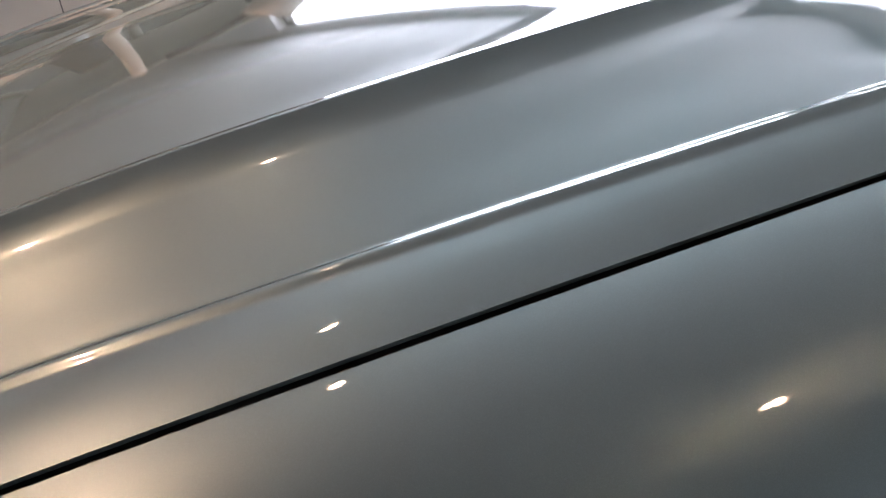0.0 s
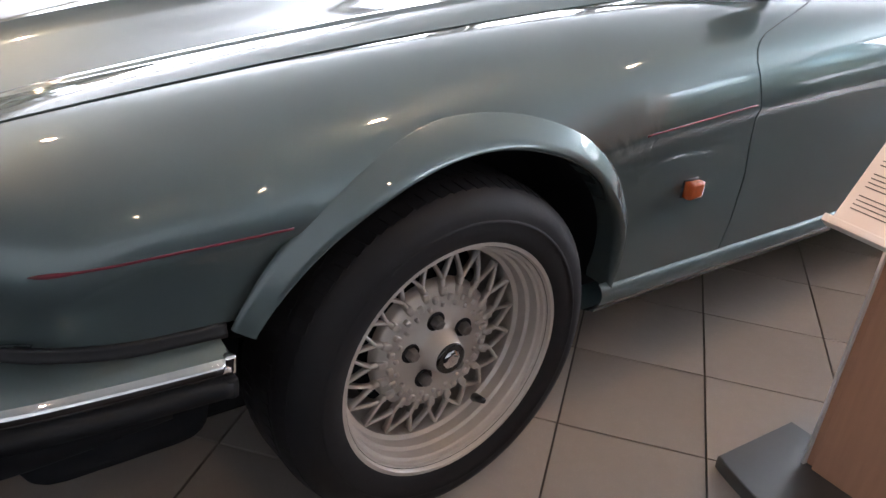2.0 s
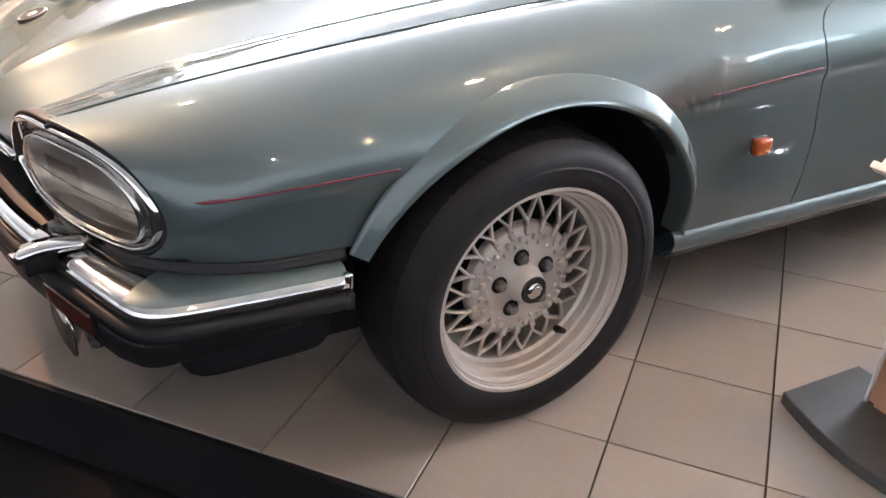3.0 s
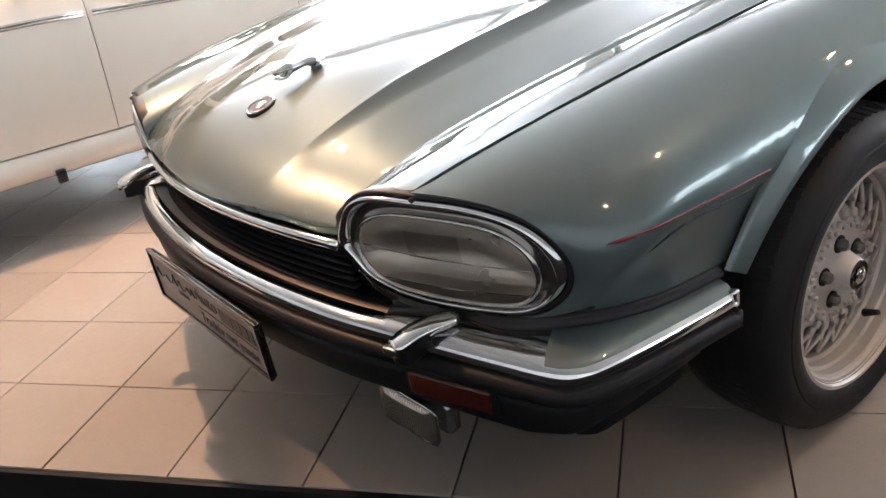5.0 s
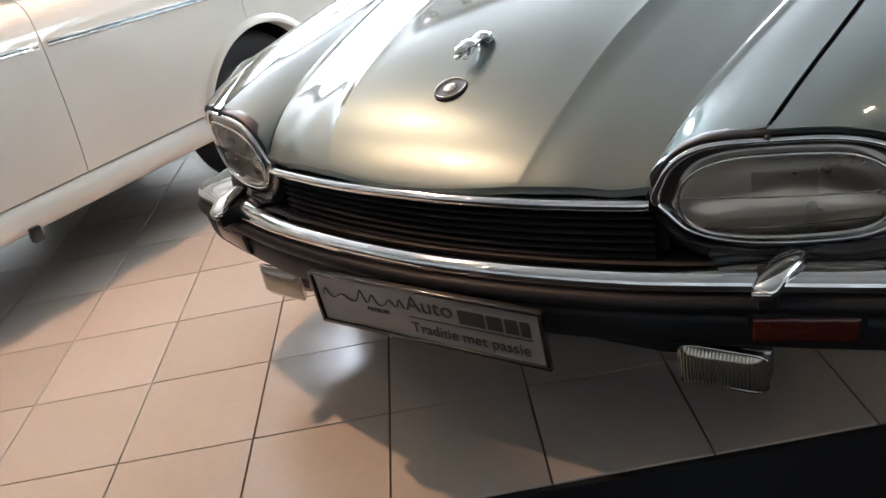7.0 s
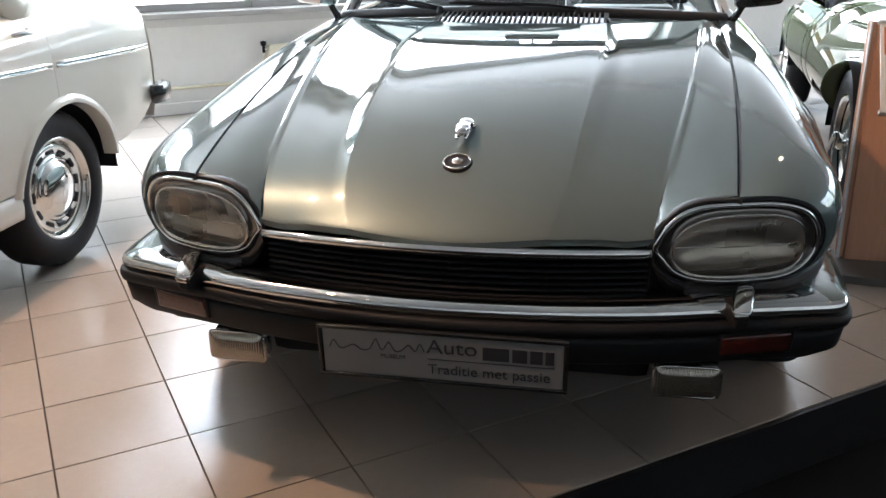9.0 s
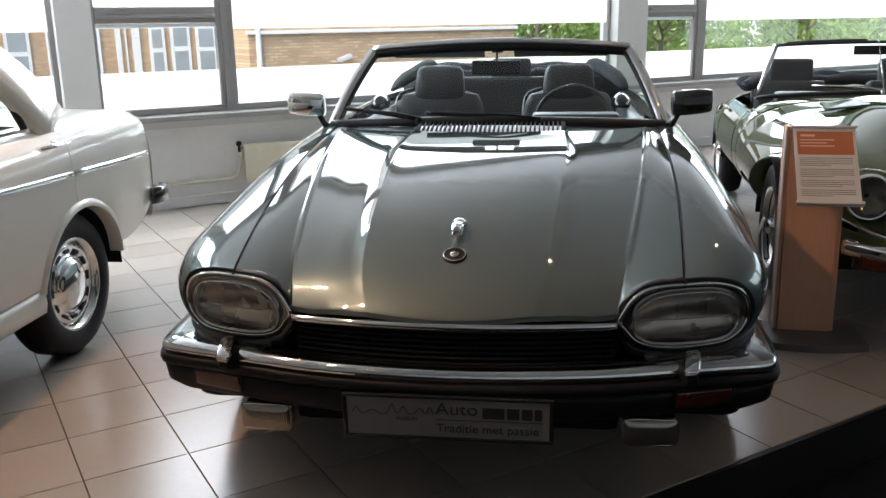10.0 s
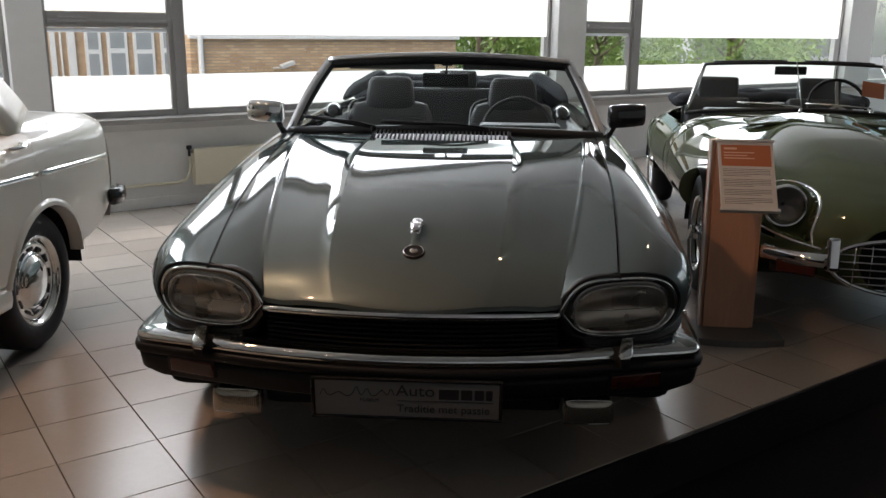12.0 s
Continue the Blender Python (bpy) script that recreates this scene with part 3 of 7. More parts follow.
rows = [(x - 8.0, 3.55, w, 2.5 if i % 2 else 2.9) for i, (x, w) in enumerate(((5.2, 0.5), (7.69, 0.64), (8.65, 0.81), (9.74, 0.87), (10.75, 0.6), (12.0, 0.9), (3.9, 0.9), (2.4, 0.9)))]
b2 = brick_house(8.0, 36.0, 18.0, 8.0, 8.0, 0, rows, label="brick house front with tall white windows")
for x, w in ((-1.85, 0.2), (-1.15, 0.3), (-1.55, 0.06)):
    part("pilaster", boxmesh(w, 0.10, 8.0, 0.01, (x, -0.05, 4.0)), WHITE_WOOD, b2, smooth=False)
rows = [(x, 4.2, 1.1, 1.6) for x in (-9, -6, -3.5, -1, 1.5, 4, 6.5, 9)]
brick_house(-12.0, 32.0, 20, 8.0, 8.0, 8, rows, RED_BRICK, "red brick terrace house with white windows")
rows = [(x, z, 1.6, 1.2) for x in (-12, -8, -4, 0, 4, 8, 12) for z in (3.0, 5.6)]
brick_house(44.0, 46.0, 30, 10.0, 8.5, -12, rows, WALLPAINT, "pale apartment block far behind the trees")


def tree(e1, e2, high, wide, seed, n=4600):
    """A tapered trunk with limbs and a crown of many small leaf blades."""
    rnd = random.Random(seed)
    t = thing("tree", "broadleaf street tree with fresh green leaves", "tree", room_pose(e1, e2, GROUND), group="street trees")
    bm = sweep([(0, 0, 0), (0.05, 0, high * 0.3), (-0.04, 0.05, high * 0.6), (0, 0, high * 0.9)], ring(0.16, 9), up=(0, 1, 0), scale=[1.2, 0.9, 0.55, 0.12])
    tips = []
    for i in range(16):
        a, z0 = rnd.uniform(0, 6.28), high * rnd.uniform(0.3, 0.75)
        r = wide * rnd.uniform(0.5, 1.0)
        p = [Vector((0, 0, z0)), Vector((math.cos(a) * r * 0.5, math.sin(a) * r * 0.5, z0 + r * 0.35)), Vector((math.cos(a) * r, math.sin(a) * r, z0 + r * rnd.uniform(0.3, 0.8)))]
        merge(bm, sweep(p, ring(0.05, 6), up=(0.3, 0.2, 1), scale=[1, 0.6, 0.15]))
        tips += [p[1].lerp(p[2], s) for s in (0.0, 0.3, 0.6, 0.85, 1.0)]
    part("trunk", bm, BARK, t)
    verts, faces = [], []
    for i in range(n):
        c = rnd.choice(tips) + Vector((rnd.gauss(0, 0.33), rnd.gauss(0, 0.33), rnd.gauss(0, 0.3)))
        u = Vector((rnd.gauss(0, 1), rnd.gauss(0, 1), rnd.gauss(0, 1))).normalized()
        w = u.cross(Vector((rnd.gauss(0, 1), rnd.gauss(0, 1), rnd.gauss(0, 1)))).normalized()
        s = rnd.uniform(0.05, 0.12)
        k = len(verts)
        verts += [c - u * s, c + w * s * 0.5, c + u * s, c - w * s * 0.5]
        faces.append((k, k + 1, k + 2, k + 3))
    me = bpy.data.meshes.new("crown")
    me.from_pydata(verts, [], faces)
    me.materials.append(LEAF)
    crown = new("crown", me)
    crown.parent = t
    return t


for e1, e2, high, wide, seed in ((14.3, 18.5, 6.2, 2.2, 1), (17.0, 21.0, 6.5, 2.5, 2), (19.6, 19.0, 6.0, 2.4, 3), (23.5, 23.0, 6.8, 2.8, 4), (27.0, 21.0, 6.2, 2.5, 5), (25.0, 25.0, 6.6, 2.8, 6), (20.0, 14.0, 7.0, 2.4, 7), (28.0, 19.0, 6.4, 2.6, 8), (31.0, 28.0, 6.4, 2.8, 9), (20.5, 4.5, 6.6, 2.6, 10), (22.0, 0.0, 7.0, 2.8, 11), (20.0, -4.0, 6.4, 2.5, 12), (24.0, 8.0, 6.8, 2.7, 13)):
    tree(e1, e2, high, wide, seed)


def street_lamp(e1, e2):
    s = thing("street_lamp", "tall pale grey street lamp beyond the trees", "street lamp", room_pose(e1, e2, GROUND))
    part("pole", lathe([(0, 0.09), (0.8, 0.08), (0.85, 0.06), (6.2, 0.045)], 14, "Z"), LIGHT_FRAME, s)
    part("arm", sweep(curve_through([(0, 0, 6.1), (-0.4, 0, 6.5), (-1.3, 0, 6.75)], 10), ring(0.035, 8), up=(0, 1, 0)), LIGHT_FRAME, s)
    part("lamp_head", boxmesh(0.6, 0.22, 0.12, 0.04, (-1.5, 0, 6.78)), LIGHT_FRAME, s)


street_lamp(29.5, 13.8)

# ---- the grey convertible; its nose points to -y, its middle is x = 0 ----
gap_x = spline((0.10, 0.159, 0.344, 0.554, 0.763, 0.972, 1.181, 1.391, 1.64), (0.592, 0.598, 0.618, 0.638, 0.655, 0.669, 0.679, 0.686, 0.692))


def soft(ys, zs):
    """A smooth rising profile: a rounded front and a long gentle back, fitted to a few heights."""
    def basis(y):
        return [1.0, y, y * y, math.exp(-y / 0.06), math.exp(-y / 0.25)]
    k = np.linalg.lstsq(np.array([basis(y) for y in ys]), np.array(zs), rcond=None)[0]
    return lambda y: float(np.dot(basis(max(y, 0.03)), k))


gap_z = soft((0.10, 0.159, 0.344, 0.554, 0.763, 0.972, 1.181, 1.391, 1.64), (0.682, 0.700, 0.738, 0.775, 0.806, 0.832, 0.854, 0.872, 0.889))
ridge_x = soft((0.09, 0.344, 0.554, 0.763, 0.972, 1.181, 1.391, 1.55), (0.432, 0.482, 0.517, 0.547, 0.576, 0.600, 0.621, 0.635))
ridge_z = soft((0.09, 0.13, 0.2, 0.344, 0.554, 0.763, 0.972, 1.181, 1.391, 1.6), (0.597, 0.639, 0.677, 0.720, 0.765, 0.802, 0.835, 0.865, 0.891, 0.904))
mid_z = soft((0.045, 0.08, 0.13, 0.225, 0.35, 0.5, 0.7, 1.0, 1.3, 1.6), (0.603, 0.646, 0.682, 0.722, 0.760, 0.794, 0.827, 0.864, 0.890, 0.906))


def ease(t):
    t = min(max(t, 0.0), 1.0)
    return t * t * (3 - 2 * t)


def bonnet_front(x):
    x = abs(x)
    return 0.045 + 0.061 * (x / 0.43) ** 2 if x < 0.43 else 0.106 + 0.055 * (x - 0.43) / 0.168


def bonnet_rear(x):
    return 1.462 + 0.172 * (abs(x) / 0.69) ** 2


crease_x = spline((0.05, 0.12, 0.20, 0.36, 0.50, 0.65, 0.85, 1.10, 1.45, 1.60), (0.203, 0.231, 0.247, 0.260, 0.270, 0.280, 0.295, 0.305, 0.304, 0.300))


def bonnet_rows(n=90):
    rows = []
    for i in range(n + 1):
        v = (i / n) ** 1.5
        y0 = 0.075 + 1.45 * v
        c1 = crease_x(y0)
        step = 0.020 + 0.034 * math.sin(math.pi * min(1.0, 0.06 + v)) ** 0.8
        c2, r, g = c1 + step, ridge_x(y0), gap_x(y0 + 0.05 * (1 - v)) - 0.0025
        xs = [(c1 - 0.012) * k / 7 for k in range(8)] + [c1 - 0.008, c1 - 0.004, c1] + [c1 + step * k / 8 for k in range(1, 9)] + [c2 + (r - 0.020 - c2) * k / 8 for k in range(1, 9)] + [r + d for d in (-0.016, -0.012, -0.009, -0.006, -0.003, 0.0, 0.003, 0.006, 0.009, 0.013, 0.018)] + [r + 0.018 + (g - r - 0.018) * k / 6 for k in range(1, 7)]
        row = []
        for x in xs:
            y = bonnet_front(x) + (bonnet_rear(x) - bonnet_front(x)) * v
            fade = (0.12 + 0.88 * ease(v * 4)) * (0.3 + 0.7 * ease((1 - v) * 3))
            zm, zr = mid_z(y), ridge_z(max(y, 0.09 + (y - bonnet_front(x)))) + 0.006 * fade
            if x <= r:
                z = zm + (zr - zm) * (x / r) ** 2
                t = min(max((x - c1) / step, 0), 1)
                z += 0.017 * fade * (1 - t) ** 1.6
                if x > c2:
                    z -= 0.0025 * fade * max(0.0, math.sin(math.pi * (x - c2) / (r - c2))) ** 2
            else:
                t = (x - r) / (g - r)
                z = zr + (gap_z(y) - zr) * t ** min(1.0, 0.34 + 5.5 * v) + 0.004 * math.sin(math.pi * t)
            z += fade * (0.0042 * math.exp(-((x - r) / 0.008) ** 2) + 0.0015 * math.exp(-((x - c1) / 0.008) ** 2))
            row.append(Vector((x, y, z)))
        if i == 0:
            rolled = [p + Vector((0, 0.006, -0.014)) for p in row]
            rows.append([Vector((-p.x, p.y, p.z)) for p in rolled[:0:-1]] + rolled)
        rows.append([Vector((-p.x, p.y, p.z)) for p in row[:0:-1]] + row)
    return rows


car = thing("convertible_car", "grey-green metallic convertible coupe with its hood folded down", "car")
sheet("bonnet", bonnet_rows(), PAINT, car, 0.004, "grey-green metallic bonnet with raised middle", crease=14)

# side of the body, one section for each y
HUB_Y, HUB_Z, ARCH = 0.944, 0.323, 0.394
REAR_Y = 3.56
side_x = spline((0.18, 0.24, 0.30, 0.40, 0.6, 0.97, 1.5, 2.3, 3.0, 3.6, 4.2, 4.6, 4.76), (0.790, 0.826, 0.844, 0.857, 0.870, 0.884, 0.889, 0.892, 0.893, 0.888, 0.86, 0.80, 0.74))
swage_z = spline((0.18, 0.314, 0.658, 1.667, 3.0, 4.0, 4.76), (0.592, 0.608, 0.625, 0.695, 0.725, 0.70, 0.66))
top_x = spline((0.10, 0.159, 0.344, 0.554, 0.763, 0.972, 1.181, 1.391, 1.64, 1.8, 2.3, 3.0, 3.6, 4.2, 4.7), (0.592, 0.601, 0.621, 0.641, 0.658, 0.672, 0.682, 0.689, 0.697, 0.705, 0.730, 0.745, 0.735, 0.68, 0.60))
rear_z = spline((1.2, 1.391, 1.64, 1.8, 2.3, 3.0, 3.6, 4.2, 4.7), (0.856, 0.872, 0.889, 0.895, 0.902, 0.91, 0.905, 0.87, 0.80))


def top_z(y):
    t = ease((y - 1.3) / 0.3)
    return gap_z(min(y, 1.64)) * (1 - t) + rear_z(max(y, 1.2)) * t


def section(y, low):
    """Points from the top edge of a side panel down to the height low."""
    xg, zg, xs, zs = top_x(y), top_z(y), side_x(y), swage_z(y)
    pts = []
    for k in range(41):
        a = math.pi / 2 * k / 40
        pts.append((xg + (xs - xg) * math.sin(a) ** 0.92, zs + 0.012 + (zg - zs - 0.012) * math.cos(a) ** 0.92))
    pts += [(xs + 0.001, zs + 0.006), (xs - 0.001, zs), (xs - 0.006, zs - 0.006), (xs - 0.011, zs - 0.018), (xs - 0.016, zs - 0.036), (xs - 0.020, zs - 0.058), (xs - 0.0225, zs - 0.085)]
    for z, dx in ((0.54, 0.024), (0.50, 0.0265), (0.44, 0.031), (0.40, 0.036), (0.36, 0.042)):
        if z < zs - 0.09:
            pts.append((xs - dx, z))
    if low < pts[-1][1]:
        pts.append((xs - 0.043, low))
    out = []
    for a, b in zip(pts, pts[1:]):
        out.append(a)
        if b[1] < low:
            t = (a[1] - low) / max(a[1] - b[1], 1e-6)
            out.append((a[0] + (b[0] - a[0]) * t, low))
            break
    else:
        out.append(pts[-1])
    return out


def resampled(pts, n):
    p = np.array(pts)
    d = np.concatenate([[0], np.cumsum(np.linalg.norm(np.diff(p, axis=0), axis=1))])
    s = np.linspace(0, d[-1], n)
    return np.stack([np.interp(s, d, p[:, 0]), np.interp(s, d, p[:, 1])], 1)


ARCHES = ((HUB_Y + 0.022, 0.414, 0.387), (REAR_Y, ARCH, ARCH))      # middle, half length, height


def low_edge(y, front, base):
    for yc, ra, rb in ARCHES:
        if abs(y - yc) < ra:
            return max(HUB_Z + rb * math.sqrt(1 - ((y - yc) / ra) ** 2), front if y < HUB_Y else base)
    return front if y < HUB_Y else base


def door_line(z):
    """How far the front edge of the door lies behind its nominal place, by height."""
    return float(np.interp(z, (0.33, 0.42, 0.54, 0.64, 0.70, 0.74, 0.786, 0.815, 0.835, 0.855, 0.875, 0.889), (0.048, 0.049, 0.043, 0.022, -0.002, -0.018, -0.030, -0.022, 0.01, 0.10, 0.22, 0.33)))


def leaned(y, part_of_line, low):
    """A section whose points follow the door's edge by the given share."""
    flat = resampled(section(y, low), 56)
    out = []
    for i, (x, z) in enumerate(flat):
        yy = y + part_of_line * door_line(z)
        x, z = (x, z) if part_of_line < 1e-4 else (x + side_x(yy) - side_x(y) if i > 18 else x + top_x(yy) - top_x(y), z + (top_z(yy) - top_z(y)) * max(0, 1 - i / 18))
        out.append((x, yy, z))
    return out


def wing_rows(y0, y1, s, n, front=0.495, base=0.352):
    ys = list(np.linspace(y0, y1, n))
    for yc, ra, rb in ARCHES:
        for k in range(-12, 13):
            y = yc + ra * math.sin(math.pi / 2 * k / 12)
            if y0 < y < y1:
                ys.append(y)
        for y in (yc - ra - 0.0005, yc + ra + 0.0005):
            if y0 < y < y1:
                ys.append(y)
    ys = sorted(set(round(float(y), 5) for y in ys))
    rows = []
    for y in ys:
        follow = ease((y - 1.36) / 0.33) if y < 1.69 else ease((2.7 - y) / 1.0)
        rows.append([Vector((s * x, yy, z)) for x, yy, z in leaned(y, follow, low_edge(y, front, base))])
    return rows


def side_panel(name, y0, y1, s, n, label=""):
    return sheet(name, wing_rows(y0, y1, s, n), PAINT, car, 0.003, label, flip=s < 0, crease=40)


def body_x(y, z):
    p = section(y, 0.353)
    zs = [q[1] for q in p][::-1]
    return float(np.interp(z, zs, [q[0] for q in p][::-1]))


def lip_x(y, z):
    """The body's side without the step of the swage, for the lips of the wheel openings."""
    edge = swage_z(y) + 0.012
    return body_x(y, z) if z > edge else side_x(y) - 0.5 * (edge - z) ** 2


for s in (1, -1):
    side_panel("door", 1.692, 3.02, s, 30, label="grey-green metallic door")
    side_panel("rear_wing", 3.026, 4.70, s, 40, label="grey-green metallic rear wing")
    # lips round the wheel openings
    for yc, ra, rb in ARCHES:
        fore = yc < 2
        a0, a1 = (0.128, 0.985) if fore else (0.015, 0.985)
        rows = []
        for k in range(61):
            a = math.pi * (a0 + (a1 - a0) * k / 60)
            row = []
            band = np.interp(a / math.pi, (0.13, 0.25, 0.45, 0.65, 0.80, 1.0), (0.50, 0.72, 1.0, 0.85, 0.48, 0.40))
            for dr, dx in ((0.062, -0.006), (0.059, 0.0012), (0.050, 0.0045), (0.035, 0.0095), (0.018, 0.0155), (0.006, 0.019), (0.001, 0.0175), (-0.003, 0.011), (-0.004, -0.01), (-0.003, -0.05)):
                dr = dr * band if dr > 0 else dr
                dr -= 0.010 * math.exp(-((a - 1.05) / 0.42) ** 2) * (1 - max(dr, 0) / 0.062) if fore else 0
                y, z = yc - math.cos(a) * (ra + dr), HUB_Z + math.sin(a) * (rb + dr)
                row.append(Vector((s * (lip_x(y, max(z, 0.36)) + dx), y, z)))
            rows.append(row)
        sheet("wheel_arch_lip", rows, PAINT, car, 0.0, "flared metallic wheel arch", flip=s > 0, crease=50)
        # dark well behind
        turns = [math.pi * (-0.02 + 1.01 * k / 36) for k in range(37)]
        rows = [[Vector((s * x, yc - math.cos(a) * (ra + d), HUB_Z + math.sin(a) * (rb + d))) for x, d in ((float(np.interp(a / math.pi, (-0.02, 0.04, 0.12, 0.93, 0.99, 1.02), (0.66, 0.70, 0.85, 0.85, 0.79, 0.75))), 0.004), (0.72, 0.008), (0.64, 0.008), (0.56, 0.008), (0.555, -0.1), (0.555, -0.34))] for a in turns]
        sheet("wheel_well", rows, DARK, car, flip=s < 0)
    # sill
    rows = []
    for y in np.linspace(1.352, 3.19, 12):
        rows.append([Vector((s * (side_x(y) + dx), y, z)) for dx, z in ((-0.047, 0.3525), (-0.042, 0.3495), (-0.036, 0.344), (-0.030, 0.330), (-0.034, 0.31), (-0.046, 0.288), (-0.08, 0.276), (-0.16, 0.272))])
    sheet("sill", rows, PAINT, car, flip=s < 0)
    # side marker lamp
    m = part("side_marker", boxmesh(0.022, 0.046, 0.038, 0.009, (s * 0.880, 1.543, 0.542)), AMBER, car, "amber side marker lamp")
    part("bezel", boxmesh(0.010, 0.049, 0.041, 0.004, (s * 0.866, 1.543, 0.542)), SEAL, m)

# dark rounded block between bumper and wheel
for s in (1, -1):
    part("dark_block", boxmesh(0.37, 0.29, 0.24, 0.09, (s * 0.62, 0.415, 0.370), segments=6), DARK, car)
    part("shut_line_seal", sweep([(s * gap_x(y), y, gap_z(y) - 0.006) for y in np.linspace(0.14, 1.62, 40)], ring(0.005, 6)), SEAL, car)
# black backing behind the gaps, underbody and inner wings
part("underbody", boxmesh(1.42, 3.9, 0.16, 0.03, (0, 2.45, 0.30)), DARK, car)
part("engine_bay", boxmesh(0.98, 1.1, 0.30, 0.05, (0, 0.90, 0.48)), DARK, car)
part("front_pan", boxmesh(0.9, 0.5, 0.16, 0.04, (0, 0.40, 0.34)), DARK, car)
for s in (1, -1):
    rows = [[Vector((s * (top_x(y) + dx), y, top_z(y) + dz)) for dx, dz in ((-0.035, -0.012), (-0.012, -0.012), (0.008, -0.016), (0.03, -0.03))] for y in np.linspace(0.22, 1.69, 40)]
    sheet("gutter", rows, SEAL, car, flip=s < 0)
    rows = [[Vector((s * (x - 0.012), yy + d, z - 0.004)) for x, yy, z in leaned(1.69, 1.0, 0.36)] for d in (-0.03, 0.03)]
    sheet("door_seal", rows, SEAL, car, flip=s < 0)


# ---- head lamps and the front of the wings ----
lamp_y = spline((0.42, 0.46, 0.50, 0.60, 0.68, 0.75, 0.80, 0.83, 0.86), (0.101, 0.111, 0.123, 0.156, 0.193, 0.231, 0.264, 0.291, 0.325))


def loop_through(knots, n):
    """Points evenly along a smooth closed line through the knots."""
    k = len(knots)
    pts = curve_through(knots[-4:] + knots + knots[:5], 40 * (k + 9))
    d = np.array([[p.x, p.y] for p in pts])
    i0 = int(np.argmin(np.linalg.norm(d[:len(d) // 2] - np.array(knots[0]), axis=1)))
    i1 = len(d) // 2 + int(np.argmin(np.linalg.norm(d[len(d) // 2:] - np.array(knots[0]), axis=1)))
    r = resampled(d[i0:i1 + 1], n + 1)
    return [(float(x), float(z)) for x, z in r[:-1]]


# both run from the middle of the top outwards, down and back along the bottom
RIM = loop_through([(0.595, 0.690), (0.664, 0.686), (0.715, 0.674), (0.752, 0.655), (0.778, 0.624), (0.790, 0.590), (0.786, 0.558), (0.768, 0.531), (0.738, 0.511), (0.690, 0.504), (0.620, 0.506), (0.545, 0.513), (0.495, 0.527), (0.460, 0.553), (0.440, 0.580), (0.426, 0.595), (0.432, 0.612), (0.449, 0.643), (0.475, 0.671), (0.505, 0.685), (0.540, 0.690)], 120)
GLASS = loop_through([(0.595, 0.662), (0.660, 0.658), (0.708, 0.647), (0.742, 0.622), (0.757, 0.588), (0.755, 0.555), (0.736, 0.527), (0.700, 0.516), (0.640, 0.516), (0.590, 0.518), (0.540, 0.523), (0.497, 0.536), (0.472, 0.562), (0.468, 0.598), (0.486, 0.632), (0.527, 0.655)], 120)


def grown(line, g):
    """The outline moved outwards by g."""
    n, out = len(line), []
    for i in range(n):
        (xa, za), (xb, zb) = line[i - 2], line[(i + 2) % n]
        dx, dz = xb - xa, zb - za
        l = math.hypot(dx, dz)
        out.append((line[i][0] - dz / l * g, line[i][1] + dx / l * g))
    return out


def between(k):
    return [(a[0] + (b[0] - a[0]) * k, a[1] + (b[1] - a[1]) * k) for a, b in zip(RIM, GLASS)]


def shrunk(k, c=(0.612, 0.598)):
    return [(c[0] + (x - c[0]) * k, c[1] + (z - c[1]) * k) for x, z in GLASS]


def on_lamp(x, z, out=0.0, s=1):
    return Vector((s * x, lamp_y(min(max(x, 0.42), 0.86)) - (z - 0.60) * 0.12 - out, z))


def lamp_grid(lines, s):
    return grid([[on_lamp(x, z, o, s) for x, z in line] for line, o in lines], close_v=True, flip=s < 0)


nose_front = grown(RIM, 0.009)
EDGE_LINE = []
NOSE_END = 0.46


def wing_nose_rows(n=20):
    """Rows from the lamp back to the wing, level with it in place and slope."""
    sec, nxt = resampled(section(NOSE_END, 0.495), 56), resampled(section(NOSE_END + 0.02, 0.495), 56)
    i1 = max(i for i in range(60) if nose_front[i][0] > 0.70)
    rim_ = resampled(nose_front[:i1 + 1], 56)
    rows = []
    for t in np.linspace(0, 1, n, endpoint=False):
        row = []
        for i in range(56):
            u = i / 55
            p0, p1 = on_lamp(rim_[i][0], rim_[i][1], -0.004), Vector((sec[i][0], NOSE_END, sec[i][1]))
            d1 = Vector((nxt[i][0] - sec[i][0], 0.02, nxt[i][1] - sec[i][1])).normalized()
            d0 = Vector((np.interp(u, (0, 0.3, 0.6, 0.85, 1), (0.10, 0.40, 0.92, 1.08, 1.15)), 0.85, np.interp(u, (0, 0.3, 0.6, 0.85, 1), (0.26, 0.22, 0.06, -0.04, 0.02)))).normalized()
            reach = (p1 - p0).length
            h = (2 * t ** 3 - 3 * t ** 2 + 1, t ** 3 - 2 * t ** 2 + t, -2 * t ** 3 + 3 * t ** 2, t ** 3 - t ** 2)
            row.append(p0 * h[0] + d0 * (h[1] * reach) + p1 * h[2] + d1 * (h[3] * reach))
        # the inner edge stays level with the bonnet's
        e = row[0]
        off = Vector((gap_x(e.y) + 0.0015 - e.x, 0, gap_z(e.y) - e.z)) * min(1, t / 0.12)
        row = [p + off * max(0, 1 - i / 55 / 0.45) ** 2 for i, p in enumerate(row)]
        rows.append(row)
    return rows


